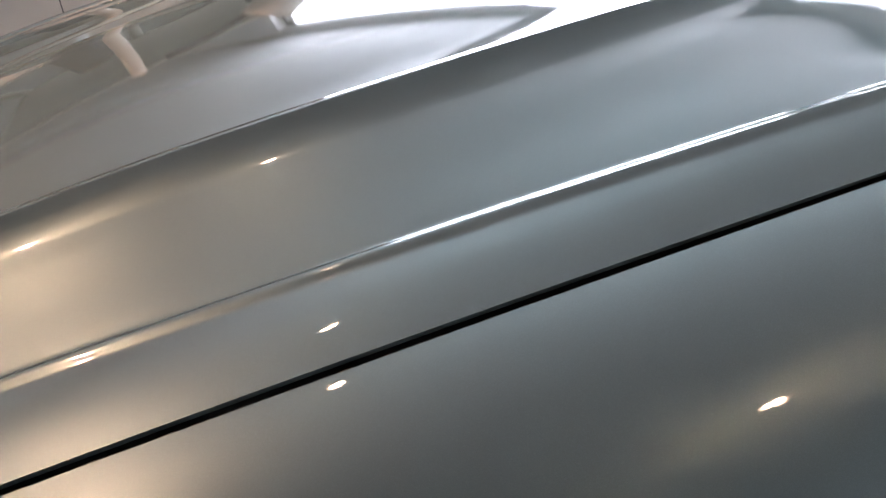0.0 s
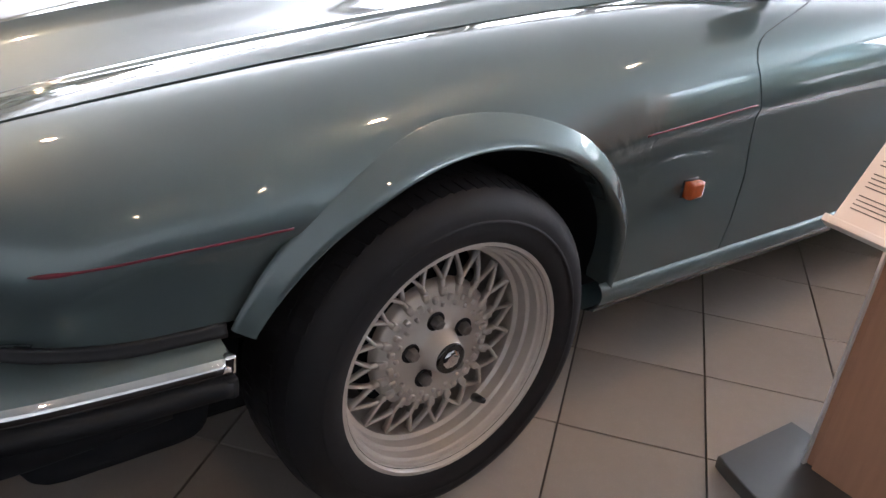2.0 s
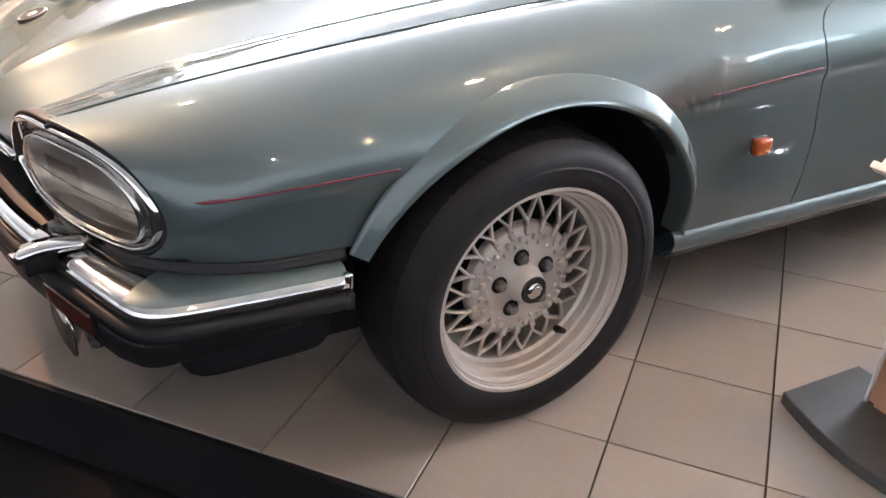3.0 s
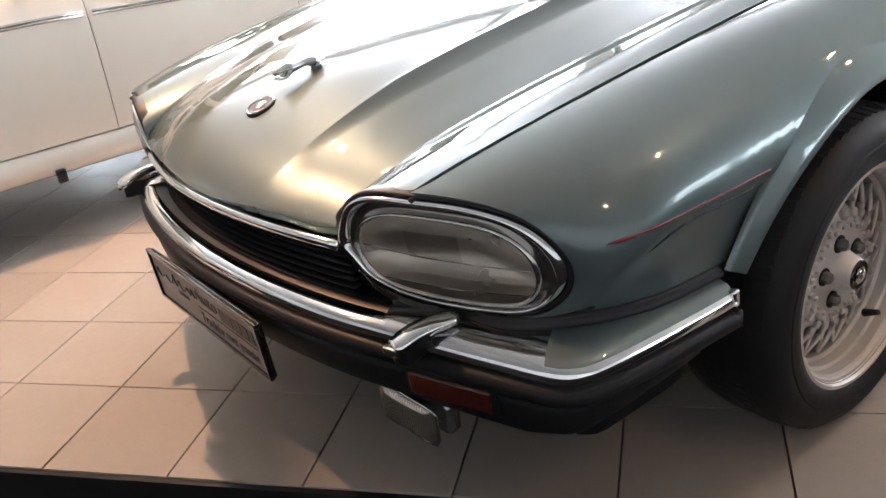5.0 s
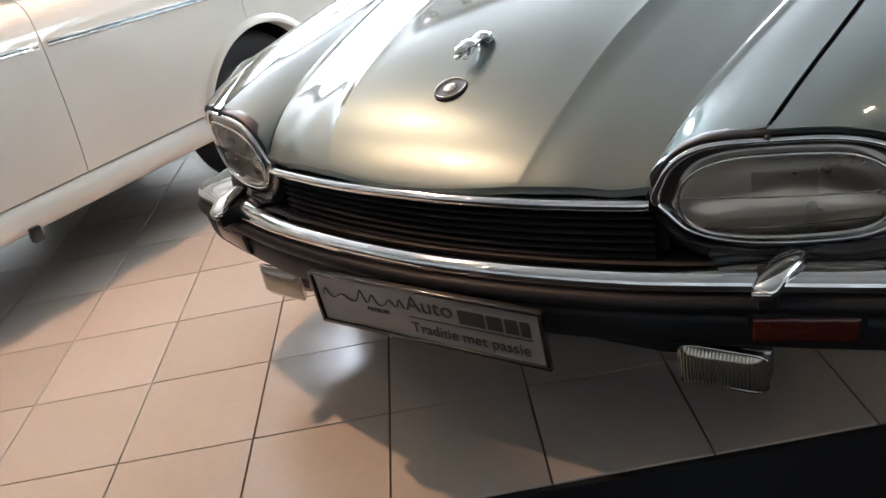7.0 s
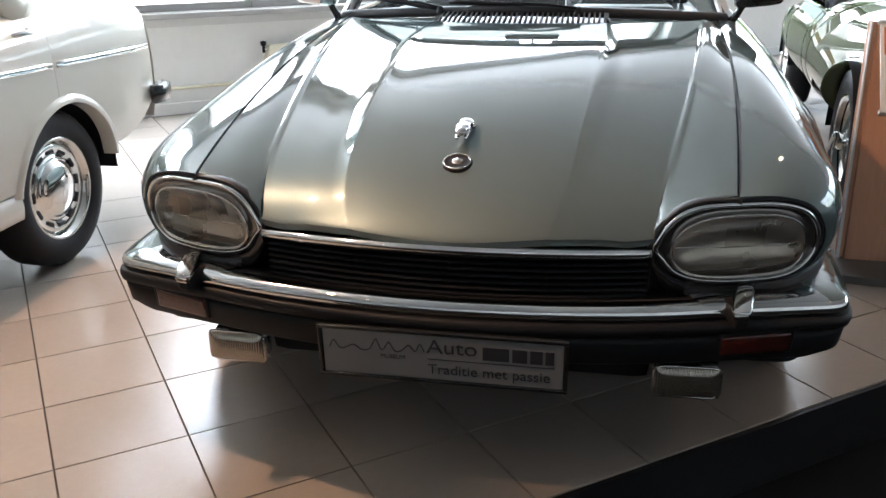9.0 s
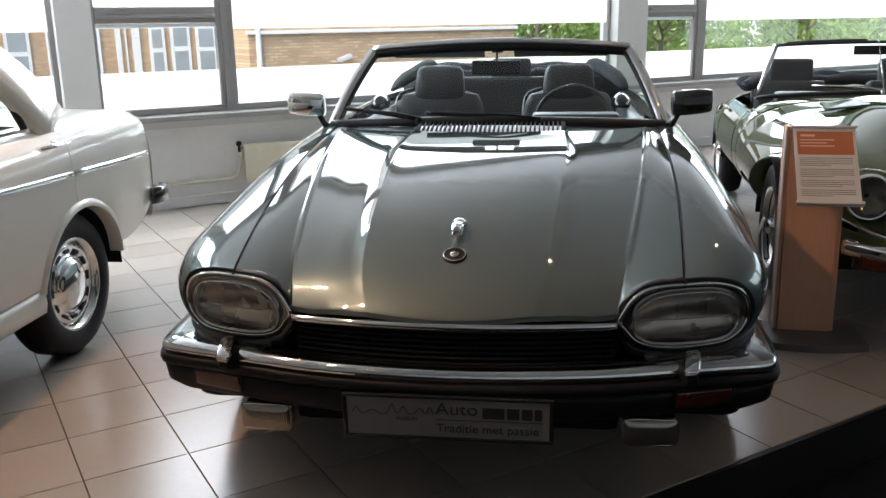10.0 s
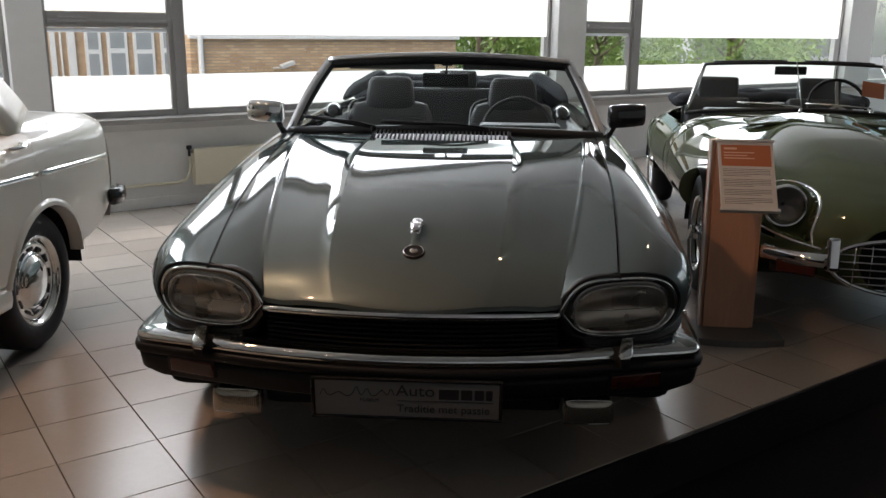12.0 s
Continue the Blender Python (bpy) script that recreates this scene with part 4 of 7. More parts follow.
for s in (1, -1):
    rows = [[Vector((s * p.x, p.y, p.z)) for p in r] for r in wing_nose_rows()] + wing_rows(NOSE_END, 1.688, s, 60)
    wing = sheet("front_wing", rows, PAINT, car, 0.003, "grey-green metallic front wing", flip=s < 0, crease=40)
    bpy.context.view_layer.update()
    # black rubber seal along the lower edge of the wing, over the bumper
    path = [Vector((x, y, 0.489)) for x, y in ((0.50, 0.150), (0.56, 0.172), (0.62, 0.196))]
    path += [Vector((abs(r[-1].x) + 0.001, r[-1].y - 0.003, r[-1].z - 0.011)) for r in rows if r[-1].y < 0.56 and r[-1].z < 0.508]
    EDGE_LINE[:] = path
    part("bumper_seal", sweep(curve_through([(s * p.x, p.y, p.z) for p in path[:3] + path[3::3]], 40), [(-0.012, -0.012), (0.006, -0.012), (0.012, -0.007), (0.012, 0.001), (0.007, 0.006), (0.009, 0.010), (0.004, 0.013), (-0.012, 0.012)] if s > 0 else [(0.012, -0.012), (-0.006, -0.012), (-0.012, -0.007), (-0.012, 0.001), (-0.007, 0.006), (-0.009, 0.010), (-0.004, 0.013), (0.012, 0.012)]), SEAL, car, "black rubber seal under the wing")
    # thin red line above the swage and its thicker front end

    def on_wing(y):
        z = swage_z(y) + 0.013
        hit, at, normal, _ = wing.ray_cast(Vector((s * 1.3, y, z)), Vector((-s, 0, 0)))
        return at + Vector((s * 0.0006, 0, 0)) if hit else Vector((s * (side_x(y) + 0.0012), y, z))

    for ya, yb in ((0.325, 0.640), (1.345, 1.672)):
        part("pinstripe", sweep([on_wing(y) for y in np.linspace(ya, yb, 30)], [(-0.0012, -0.0016), (0.0012, -0.0016), (0.0012, 0.0016), (-0.0012, 0.0016)]), STRIPE, car, "thin dark red pinstripe")
    part("pinstripe", sweep([Vector((s * (side_x(y) + 0.0012), y, swage_z(y) + 0.013)) for y in np.linspace(1.69, 3.015, 20)], [(-0.0012, -0.0016), (0.0012, -0.0016), (0.0012, 0.0016), (-0.0012, 0.0016)]), STRIPE, car)
    part("pinstripe", sweep([on_wing(y) for y in np.linspace(0.308, 0.362, 10)], [(-0.002, -0.0028), (0.002, -0.0028), (0.002, 0.0028), (-0.002, 0.0028)], scale=[0.15, 0.6, 0.9, 1, 1, 1, 0.9, 0.8, 0.6, 0.4]), STRIPE, car)
    lamp = part("head_lamp", lamp_grid([(GLASS, -0.004), (shrunk(0.97), -0.022), (shrunk(0.90), -0.034), (shrunk(0.78), -0.046), (shrunk(0.62), -0.056), (shrunk(0.42), -0.064), (shrunk(0.2), -0.069), (shrunk(0.02), -0.070)], s), REFLECTOR, car, "wide oval head lamp with dull clear glass")
    part("bezel", lamp_grid([(grown(RIM, 0.001), -0.014), (RIM, 0.0), (between(0.10), 0.005), (between(0.24), 0.005), (between(0.36), 0.0), (between(0.40), -0.008)], s), CHROME, lamp, "chrome lamp rim")
    part("inner_band", lamp_grid([(between(0.38), -0.008), (between(0.6), -0.010), (between(0.8), -0.008), (between(0.97), -0.003), (GLASS, -0.002)], s), LAMP_BAND, lamp, "dark band round the lamp glass")
    part("surround", lamp_grid([(grown(RIM, 0.009), -0.03), (grown(RIM, 0.008), -0.007), (grown(RIM, 0.004), -0.002), (grown(RIM, 0.0005), -0.008), (RIM, -0.03)], s), SEAL, lamp, "black rubber lamp surround")
    part("glass_rim", lamp_grid([(grown(GLASS, 0.0015), -0.003), (grown(GLASS, 0.001), 0.003), (grown(GLASS, -0.002), 0.004), (grown(GLASS, -0.004), 0.0)], s), WORN_CHROME, lamp)
    part("lens", lamp_grid([(GLASS, 0.0), (shrunk(0.95), 0.008), (shrunk(0.8), 0.014), (shrunk(0.5), 0.018), (shrunk(0.2), 0.020), (shrunk(0.01), 0.020)], s), LENS, lamp, "dull clear lamp glass").visible_shadow = False
    # lower shelf and the fluted field of the glass
    shelf = [[on_lamp(x, 0.536 + 0.02 * abs(x - 0.61) ** 1.5, -d, s) for d in (0.004, 0.02, 0.040)] for x in np.linspace(0.500, 0.735, 14)]
    sheet("lower_shelf", shelf, WORN_CHROME, lamp, 0.002, flip=s < 0)
    bar = [on_lamp(x, 0.588 - 0.05 * (x - 0.6), -0.003, s) for x in np.linspace(0.475, 0.745, 12)]
    part("divider", sweep(bar, ring(0.0014, 6)), WORN_CHROME, lamp)
    flutes = [[on_lamp(0.575 + 0.085 * k / 90, z, 0.0085 + 0.0011 * math.sin(k * 0.9), s) for z in (0.592, 0.605, 0.622, 0.638)] for k in range(91)]
    sheet("flutes", flutes, LENS, lamp, label="fluted field of the lamp glass", flip=s < 0).visible_shadow = False
    # dark panel that fills between lamp, bonnet and bumper
    rows = []
    for x in np.linspace(0.42, 0.80, 24):
        rows.append([on_lamp(x, z, -0.085, s) for z in np.linspace(0.46, np.interp(x, (0.40, 0.46, 0.60, 0.8), (0.56, 0.60, 0.66, 0.60)), 6)])
    sheet("lamp_panel", rows, SEAL, car, flip=s < 0)
    # painted corner under the inner end of the lamp
    rows = [[on_lamp(x, z, o, s) for z, o in ((zz, -0.004), (zz - 0.008, -0.002), (zz - 0.03, -0.010), (zz - 0.045, -0.03))] for x, zz in ((0.432, 0.585), (0.447, 0.556), (0.472, 0.525), (0.51, 0.508), (0.56, 0.498), (0.62, 0.495), (0.70, 0.498))]
    sheet("lamp_valance", rows, GLOSS_BLACK, car, 0.003, "dark panel below the lamp", flip=s < 0)

# ---- grille ----
grille = part("grille", boxmesh(0.86, 0.02, 0.17, 0.005, (0, 0.165, 0.515)), DARK, car, "black grille of thin horizontal bars")
for k in range(9):
    z = 0.452 + k * 0.0145
    path = [(x, 0.066 + 0.052 * (x / 0.42) ** 2 + 0.01, z) for x in np.linspace(-0.42, 0.42, 25)]
    part("bar", sweep(path, [(0.010, -0.0028), (0.012, 0.0), (0.010, 0.0028), (-0.012, 0.0028), (-0.012, -0.0028)]), DARK, grille)
for x in (-0.21, 0.0, 0.21):
    part("upright", boxmesh(0.006, 0.02, 0.13, 0.002, (x, 0.09 + 0.052 * (x / 0.42) ** 2, 0.51)), BLACK, grille)
path = [(x, 0.044 + 0.060 * (x / 0.43) ** 2, 0.592 - 0.006 * (x / 0.43) ** 2) for x in np.linspace(-0.425, 0.425, 41)]
part("grille_trim", sweep(path, [(0.004, -0.012), (0.009, -0.008), (0.010, 0.0), (0.006, 0.007), (-0.004, 0.008), (-0.006, -0.011)]), CHROME, car, "dulled chrome strip along the bonnet edge")

# ---- bumper ----
BUMPER = [(0.0, 0.014), (0.15, 0.020), (0.30, 0.036), (0.45, 0.063), (0.57, 0.096), (0.68, 0.130), (0.77, 0.162), (0.815, 0.180), (0.842, 0.197), (0.859, 0.224), (0.868, 0.262), (0.877, 0.35), (0.884, 0.45), (0.888, 0.540)]
half = curve_through(BUMPER, 90)


def bumper_path(z, inset=0.0, upto=90):
    h = [Vector((p.x, p.y, z)) for p in half[:upto]]
    return [Vector((-p.x, p.y, p.z)) for p in h[:0:-1]] + h


def bumper_sweep(profile, upto=90, taper=False):
    # the way runs from -x to +x, so that "out" points to the front
    z = [0.466 - 0.013 * (max(0, abs(p.x) - 0.5) / 0.37) ** 2 for p in bumper_path(0, upto=upto)]
    pts = [Vector((p.x, p.y, zz)) for p, zz in zip(bumper_path(0, upto=upto), z)]
    return sweep(pts, profile, scale=[np.interp(p.y, (0.0, 0.165, 0.185, 0.26, 0.36, 0.54), (1.0, 1.0, 0.90, 0.78, 0.66, 0.45)) for p in pts] if taper else None)


front = part("front_bumper", bumper_sweep([(-0.034, 0.015), (-0.020, 0.0155), (-0.011, 0.013), (-0.004, 0.008), (0.0005, 0.0), (0.0015, -0.008), (-0.002, -0.016), (-0.009, -0.020), (-0.030, -0.020)]), CHROME, car, "chrome bumper blade over black rubber")
part("rubber_strip", bumper_sweep([(-0.07, -0.021), (0.0, -0.021), (0.008, -0.026), (0.010, -0.036), (0.007, -0.048), (-0.004, -0.055), (-0.07, -0.056)]), BLACK, front, "black rubber bumper strip")
part("lower_bumper", bumper_sweep([(-0.10, -0.057), (-0.004, -0.057), (-0.003, -0.075), (-0.010, -0.118), (-0.016, -0.124), (-0.05, -0.134), (-0.16, -0.140), (-0.16, -0.06)], 84, taper=True), BLACK, front, "black plastic lower bumper")
part("bumper_top", bumper_sweep([(-0.10, 0.010), (-0.028, 0.009), (-0.028, 0.004), (-0.10, 0.004)], 52), SEAL, front, "dark top of the bumper")
for s in (1, -1):
    # painted ledge between blade and seal over the corner, chrome tray further in
    rows, tray = [], []
    for i in range(40, 90):
        p = Vector((half[i].x, half[i].y, 0.479 - 0.013 * (max(0, half[i].x - 0.5) / 0.37) ** 2))
        d = (half[min(i + 1, 89)] - half[i - 1]).normalized()
        inn = Vector((-d.y, d.x, 0))
        q = min(EDGE_LINE, key=lambda e: (e.x - p.x - inn.x * 0.06) ** 2 + (e.y - p.y - inn.y * 0.06) ** 2)
        q = Vector((q.x - 0.004, q.y, q.z - 0.006))
        row = [p + inn * 0.006 - Vector((0, 0, 0.004)), p + inn * 0.010, p.lerp(q, 0.35) + Vector((0, 0, 0.004)), p.lerp(q, 0.7) + Vector((0, 0, 0.004)), q]
        (rows if half[i].x > 0.808 else tray).append([Vector((s * r.x, r.y, r.z)) for r in row])
    sheet("corner_ledge", rows, PAINT, front, 0.002, "painted ledge over the bumper corner", flip=s < 0)
    sheet("bumper_ledge", tray + rows[:1], DARK_CHROME, front, 0.002, flip=s < 0)
rows = [[Vector((p.x * f, p.y + d, z)) for f, d, z in ((0.97, 0.06, 0.345), (0.95, 0.08, 0.32), (0.92, 0.13, 0.30), (0.88, 0.25, 0.29))] for p in bumper_path(0, upto=58)]
sheet("valance", rows, DARK, car)
for s in (1, -1):
    part("end_cap", boxmesh(0.031, 0.018, 0.0325, 0.008, (s * 0.8730, 0.541, 0.4512), segments=4), CHROME, front)
    part("rubber_end", boxmesh(0.05, 0.018, 0.034, 0.008, (s * 0.870, 0.541, 0.4155), segments=3), BLACK, front)
    # lamp washer: a chrome tongue on a black foot
    tongue = [(s * 0.612, 0.060, 0.476), (s * 0.616, 0.085, 0.487), (s * 0.624, 0.125, 0.494), (s * 0.632, 0.170, 0.494)]
    w = part("washer", sweep(curve_through(tongue, 12), [(-0.019, -0.006), (0.019, -0.006), (0.020, 0.002), (0.014, 0.009), (-0.014, 0.009), (-0.020, 0.002)], scale=[0.85, 1, 1.05, 1.05, 1.05, 1.05, 1.05, 1.05, 1.05, 1.0, 0.95, 0.9]), CHROME, front, "chrome head lamp washer")
    part("foot", boxmesh(0.030, 0.085, 0.040, 0.004, (s * 0.605, 0.108, 0.464), pose(0, 0, 0, 0, 0, s * 16)), BLACK, w)
    part("nozzle", boxmesh(0.030, 0.010, 0.012, 0.003, (s * 0.611, 0.058, 0.474), pose(0, 0, 0, 0, 0, s * 16)), WORN_CHROME, w)
    # direction lamp in the black bumper
    ind = part("direction_lamp", boxmesh(0.155, 0.02, 0.046, 0.006, (s * 0.655, 0.128, 0.386), pose(0, 0, 0, 6, 0, s * 18)), RED_AMBER, front, "dark orange direction lamp")
    part("frame", boxmesh(0.170, 0.016, 0.058, 0.004, (s * 0.656, 0.130, 0.388), pose(0, 0, 0, 6, 0, s * 18)), BLACK, ind)
    # fog lamp under the bumper
    fog = part("fog_lamp", boxmesh(0.140, 0.030, 0.064, 0.014, (s * 0.525, 0.162, 0.281), pose(0, 0, 0, 0, 0, s * 5)), SMOKED, car, "clear rectangular fog lamp with ribbed glass")
    rows = [[Vector((s * (0.525 + u * 0.069), 0.147 - 0.026 * (1 - (1 - u * u) * (1 - v * v)) + 0.08 * u * 0.069, 0.281 + v * 0.034)) for v in np.linspace(-1, 1, 13)] for u in np.linspace(-1, 1, 25)]
    sheet("reflector", rows, REFLECTOR, fog, 0.002, "bright fog lamp reflector", flip=s < 0)
    rows = []
    for i in range(118):
        x = -0.071 + 0.142 * i / 117
        e = 1 - abs(x / 0.071) ** 6
        rows.append([Vector((s * (0.525 + x), 0.119 - 0.009 * e * (1 - (z / 0.036) ** 4) + 0.08 * x + 0.0010 * math.cos(i * 2 * math.pi / 5) * e, 0.281 + z)) for z in (-0.036, -0.031, -0.022, -0.011, 0.0, 0.011, 0.022, 0.031, 0.036)])
    sheet("lens", rows, FOG_GLASS, fog, 0, "ribbed fog lamp glass", flip=s < 0)
    edge_ = [(s * (0.525 + 0.072 * math.copysign(abs(math.cos(a)) ** 0.3, math.cos(a))), 0.1225 + 0.08 * 0.072 * math.cos(a), 0.281 + 0.037 * math.copysign(abs(math.sin(a)) ** 0.3, math.sin(a))) for a in np.linspace(0, 2 * math.pi, 41)[:-1]]
    part("rim", sweep(edge_, ring(0.0038, 6), closed=True, up=(0, 1, 0)), WORN_CHROME, fog)
    part("bracket", boxmesh(0.05, 0.04, 0.06, 0.005, (s * 0.525, 0.155, 0.330)), BLACK, fog)

# ---- registration panel: dealer's plate ----
plate = part("show_plate", boxmesh(0.52, 0.006, 0.11, 0.003, (0, -0.006, 0.362), pose(0, 0, 0, 4, 0, 0)), PLATE, car, "silver show plate with dark print", smooth=False)
part("plate_frame", boxmesh(0.532, 0.008, 0.122, 0.004, (0, -0.0005, 0.362), pose(0, 0, 0, 4, 0, 0)), GLOSS_BLACK, plate, "thin black plate frame", smooth=False)
PL = Matrix.Translation((0, -0.0105, 0.362)) @ pose(0, 0, 0, 94, 0, 0)
for w, h, x, z in ((0.540, 0.008, 0, 0.0585), (0.540, 0.008, 0, -0.0585), (0.008, 0.109, -0.266, 0), (0.008, 0.109, 0.266, 0)):
    edge_ = part("frame_edge", boxmesh(w, h, 0.010, 0.002), GLOSS_BLACK, plate)
    edge_.matrix_local = PL @ Matrix.Translation((x, z, -0.002))
lettering("Traditie met passie", 0.034, PLATE_INK, plate, PL @ Matrix.Translation((-0.028, -0.046, 0)))
lettering("MUSEUM", 0.014, PLATE_INK, plate, PL @ Matrix.Translation((-0.132, -0.012, 0)))


def plate_bar(x, z, w, h):
    b = part("print_bar", boxmesh(w, h, 0.0012, 0), PLATE_INK, plate, smooth=False)
    b.matrix_local = PL @ Matrix.Translation((x, z, 0))


lettering("Auto", 0.048, PLATE_INK, plate, PL @ Matrix.Translation((-0.030, 0.002, 0)) @ Matrix.Diagonal((1.12, 1, 1, 1)))
for x, w in ((0.119, 0.056), (0.169, 0.031), (0.204, 0.026), (0.232, 0.018)):
    plate_bar(x, 0.019, w, 0.031)
plate_bar(0.108, -0.004, 0.27, 0.0016)
line = curve_through([(-0.245, 0.008), (-0.235, 0.026), (-0.222, 0.008), (-0.205, 0.012), (-0.19, 0.018), (-0.175, 0.008), (-0.155, 0.012), (-0.140, 0.036), (-0.128, 0.010), (-0.112, 0.03), (-0.100, 0.010), (-0.08, 0.016), (-0.068, 0.026), (-0.055, 0.012), (-0.045, 0.03), (-0.035, 0.012)], 90)
bm = sweep([Vector((p[0], p[1], 0)) for p in [(q.x, q.y) for q in [Vector((a[0], a[1], 0)) for a in line]]], ring(0.0014, 5), up=(0, 0, 1))
sig = part("print_line", bm, PLATE_INK, plate)
sig.matrix_local = PL

# ---- emblem and mascot on the bonnet ----
em = part("emblem", lathe([(-0.006, 0.034), (0.001, 0.034), (0.004, 0.032), (0.005, 0.029), (0.004, 0.026), (0.005, 0.016), (0.006, 0.001)], 40, "Z"), BLACK, car, "round black and chrome bonnet emblem")
em.matrix_local = Matrix.Translation((0, 0.212, 0.7325)) @ pose(0, 0, 0, 19, 0, 0)
part("emblem_ring", lathe([(0.0040, 0.0285), (0.0060, 0.0292), (0.0060, 0.0300), (0.004, 0.031)], 40, "Z"), SMOKED, em)
part("emblem_relief", lathe([(0.005, 0.013), (0.007, 0.010), (0.008, 0.004), (0.0085, 0.001)], 9, "Z"), SMOKED, em)


def mascot():
    """A plain leaping shape of polished metal on a short foot."""
    bm = sweep(curve_through([(0, -0.070, 0.008), (0, -0.062, 0.013), (0, -0.048, 0.018), (0, -0.030, 0.018), (0, -0.004, 0.021), (0, 0.020, 0.024), (0, 0.040, 0.021), (0, 0.060, 0.024)], 26), ring(0.0125, 12, 1.15), up=(1, 0, 0), scale=[0.40, 0.66, 0.80, 0.78, 0.70, 0.74, 0.9, 1.05, 1.08, 1.02, 0.92, 0.82, 0.76, 0.72, 0.72, 0.76, 0.84, 0.95, 1.04, 1.08, 1.02, 0.80, 0.50, 0.28, 0.24, 0.2])
    for x in (-0.008, 0.008):
        merge(bm, sweep(curve_through([(x, -0.036, 0.014), (x, -0.044, 0.002), (x, -0.058, -0.003), (x, -0.068, -0.001)], 12), ring(0.0046, 8), up=(1, 0, 0), scale=[1.5, 1.4, 1.25, 1.1, 1, 0.95, 0.9, 0.85, 0.9, 1.0, 0.9, 0.5]))
        merge(bm, sweep(curve_through([(x, 0.030, 0.018), (x, 0.040, 0.006), (x, 0.020, -0.006), (x * 0.8, 0.012, -0.022)], 12), ring(0.0062, 8), up=(1, 0, 0), scale=[1.7, 1.6, 1.4, 1.2, 1.1, 1.0, 0.95, 0.9, 0.9, 0.9, 1.0, 1.1]))
    ob = part("mascot", bm, DARK_CHROME, car, "polished leaping bonnet figure")
    ob.matrix_local = Matrix.Translation((0, 0.318, 0.777)) @ pose(0, 0, 0, -3, 0, 0) @ Matrix.Diagonal((1.2, 0.92, 0.85, 1))


mascot()

# ---- cowl, windscreen ----


def screen_base(x):
    return Vector((x, 1.640 + 0.165 * (abs(x) / 0.73) ** 2, 0.926 - 0.034 * (abs(x) / 0.73) ** 2))


def screen_top(x):
    return Vector((x, 2.120 + 0.06 * (abs(x) / 0.58) ** 2, 1.232 - 0.028 * (abs(x) / 0.58) ** 2))


for s in (1, -1):
    rows = []
    for x in np.linspace(0.308, 0.70, 16):
        a = Vector((x, bonnet_rear(x) + 0.006, mid_z(1.5) - 0.004 - 0.012 * (x / 0.69) ** 2))
        b = screen_base(x * 1.02) + Vector((0, 0.02, -0.012))
        a.z = np.interp(x, (0.30, 0.628, 0.70), (0.904, 0.900, 0.889))
        rows.append([Vector((s * p.x, p.y, p.z)) for p in (a + Vector((0, 0, -0.02)), a, a.lerp(b, 0.33) + Vector((0, 0, 0.003)), a.lerp(b, 0.66) + Vector((0, 0, 0.003)), b)])
    sheet("cowl_panel", rows, PAINT, car, flip=s > 0)
    rows = [[Vector((s * (x + dx), y, z + dz)) for dx, dz in ((-0.03, -0.003), (0, 0), (0.004, -0.004))] for x, y, z in [(top_x(v) - 0.004, v, top_z(v) + 0.001) for v in np.linspace(1.64, 1.80, 8)]]
    sheet("cowl_edge", rows, PAINT, car, flip=s < 0)
vent = part("air_intake", boxmesh(0.61, 0.16, 0.01, 0, (0, 1.565, 0.888)), BLACK, car, "black slatted air intake below the windscreen")
for k in range(33):
    x = -0.296 + k * 0.0185
    a = Vector((x, bonnet_rear(x) + 0.016, 0.900))
    b = Vector((x, screen_base(x).y - 0.002, 0.931))
    part("slat", sweep([a, a.lerp(b, 0.5) + Vector((0, 0, 0.003)), b], [(-0.0035, -0.005), (0.0035, -0.005), (0.0035, 0.004), (-0.0035, 0.004)], up=(0, 0, 1)), SEAL, vent)
for x0, x1, o, z in ((-0.306, 0.306, 0.009, 0.902),):
    path = [(x, bonnet_rear(x) + o, z) for x in np.linspace(x0, x1, 20)]
    part("intake_frame", sweep(path, [(-0.006, -0.008), (0.006, -0.008), (0.006, 0.004), (-0.006, 0.004)]), BLACK, vent)
for s in (1, -1):
    part("intake_frame", sweep([(s * 0.306, bonnet_rear(0.306) + 0.006, 0.901), (s * 0.304, screen_base(0.304).y, 0.930)], [(-0.005, -0.008), (0.005, -0.008), (0.005, 0.004), (-0.005, 0.004)]), BLACK, vent)

n = 33
xs = np.linspace(-1, 1, n)
rows = [[screen_base(0.715 * x).lerp(screen_top(0.575 * x), t) + Vector((0, -0.018 * math.sin(math.pi * t), 0.0)) for t in np.linspace(0.01, 0.99, 12)] for x in xs]
ws = sheet("windscreen", rows, SCREEN, car, label="slightly tinted windscreen")
ws.visible_shadow = False
base = [screen_base(0.735 * x) + Vector((0, -0.006, 0.004)) for x in xs]
part("screen_seal", sweep(base, [(0.016, -0.012), (0.018, 0.004), (0.004, 0.020), (-0.012, 0.024), (-0.018, -0.012)]), SEAL, car)
hdr = [screen_top(0.60 * x) + Vector((0, 0.006, 0.006)) for x in xs]
part("header_rail", sweep(hdr, [(0.030, -0.030), (0.034, -0.004), (0.022, 0.016), (-0.010, 0.024), (-0.05, 0.016), (-0.055, -0.022), (-0.02, -0.034)]), SEAL, car, "dark windscreen top rail")
part("header_trim", sweep(hdr, [(0.030, 0.004), (0.034, 0.010), (0.010, 0.027), (-0.02, 0.027), (-0.02, 0.022), (0.01, 0.022)]), SATIN, car)
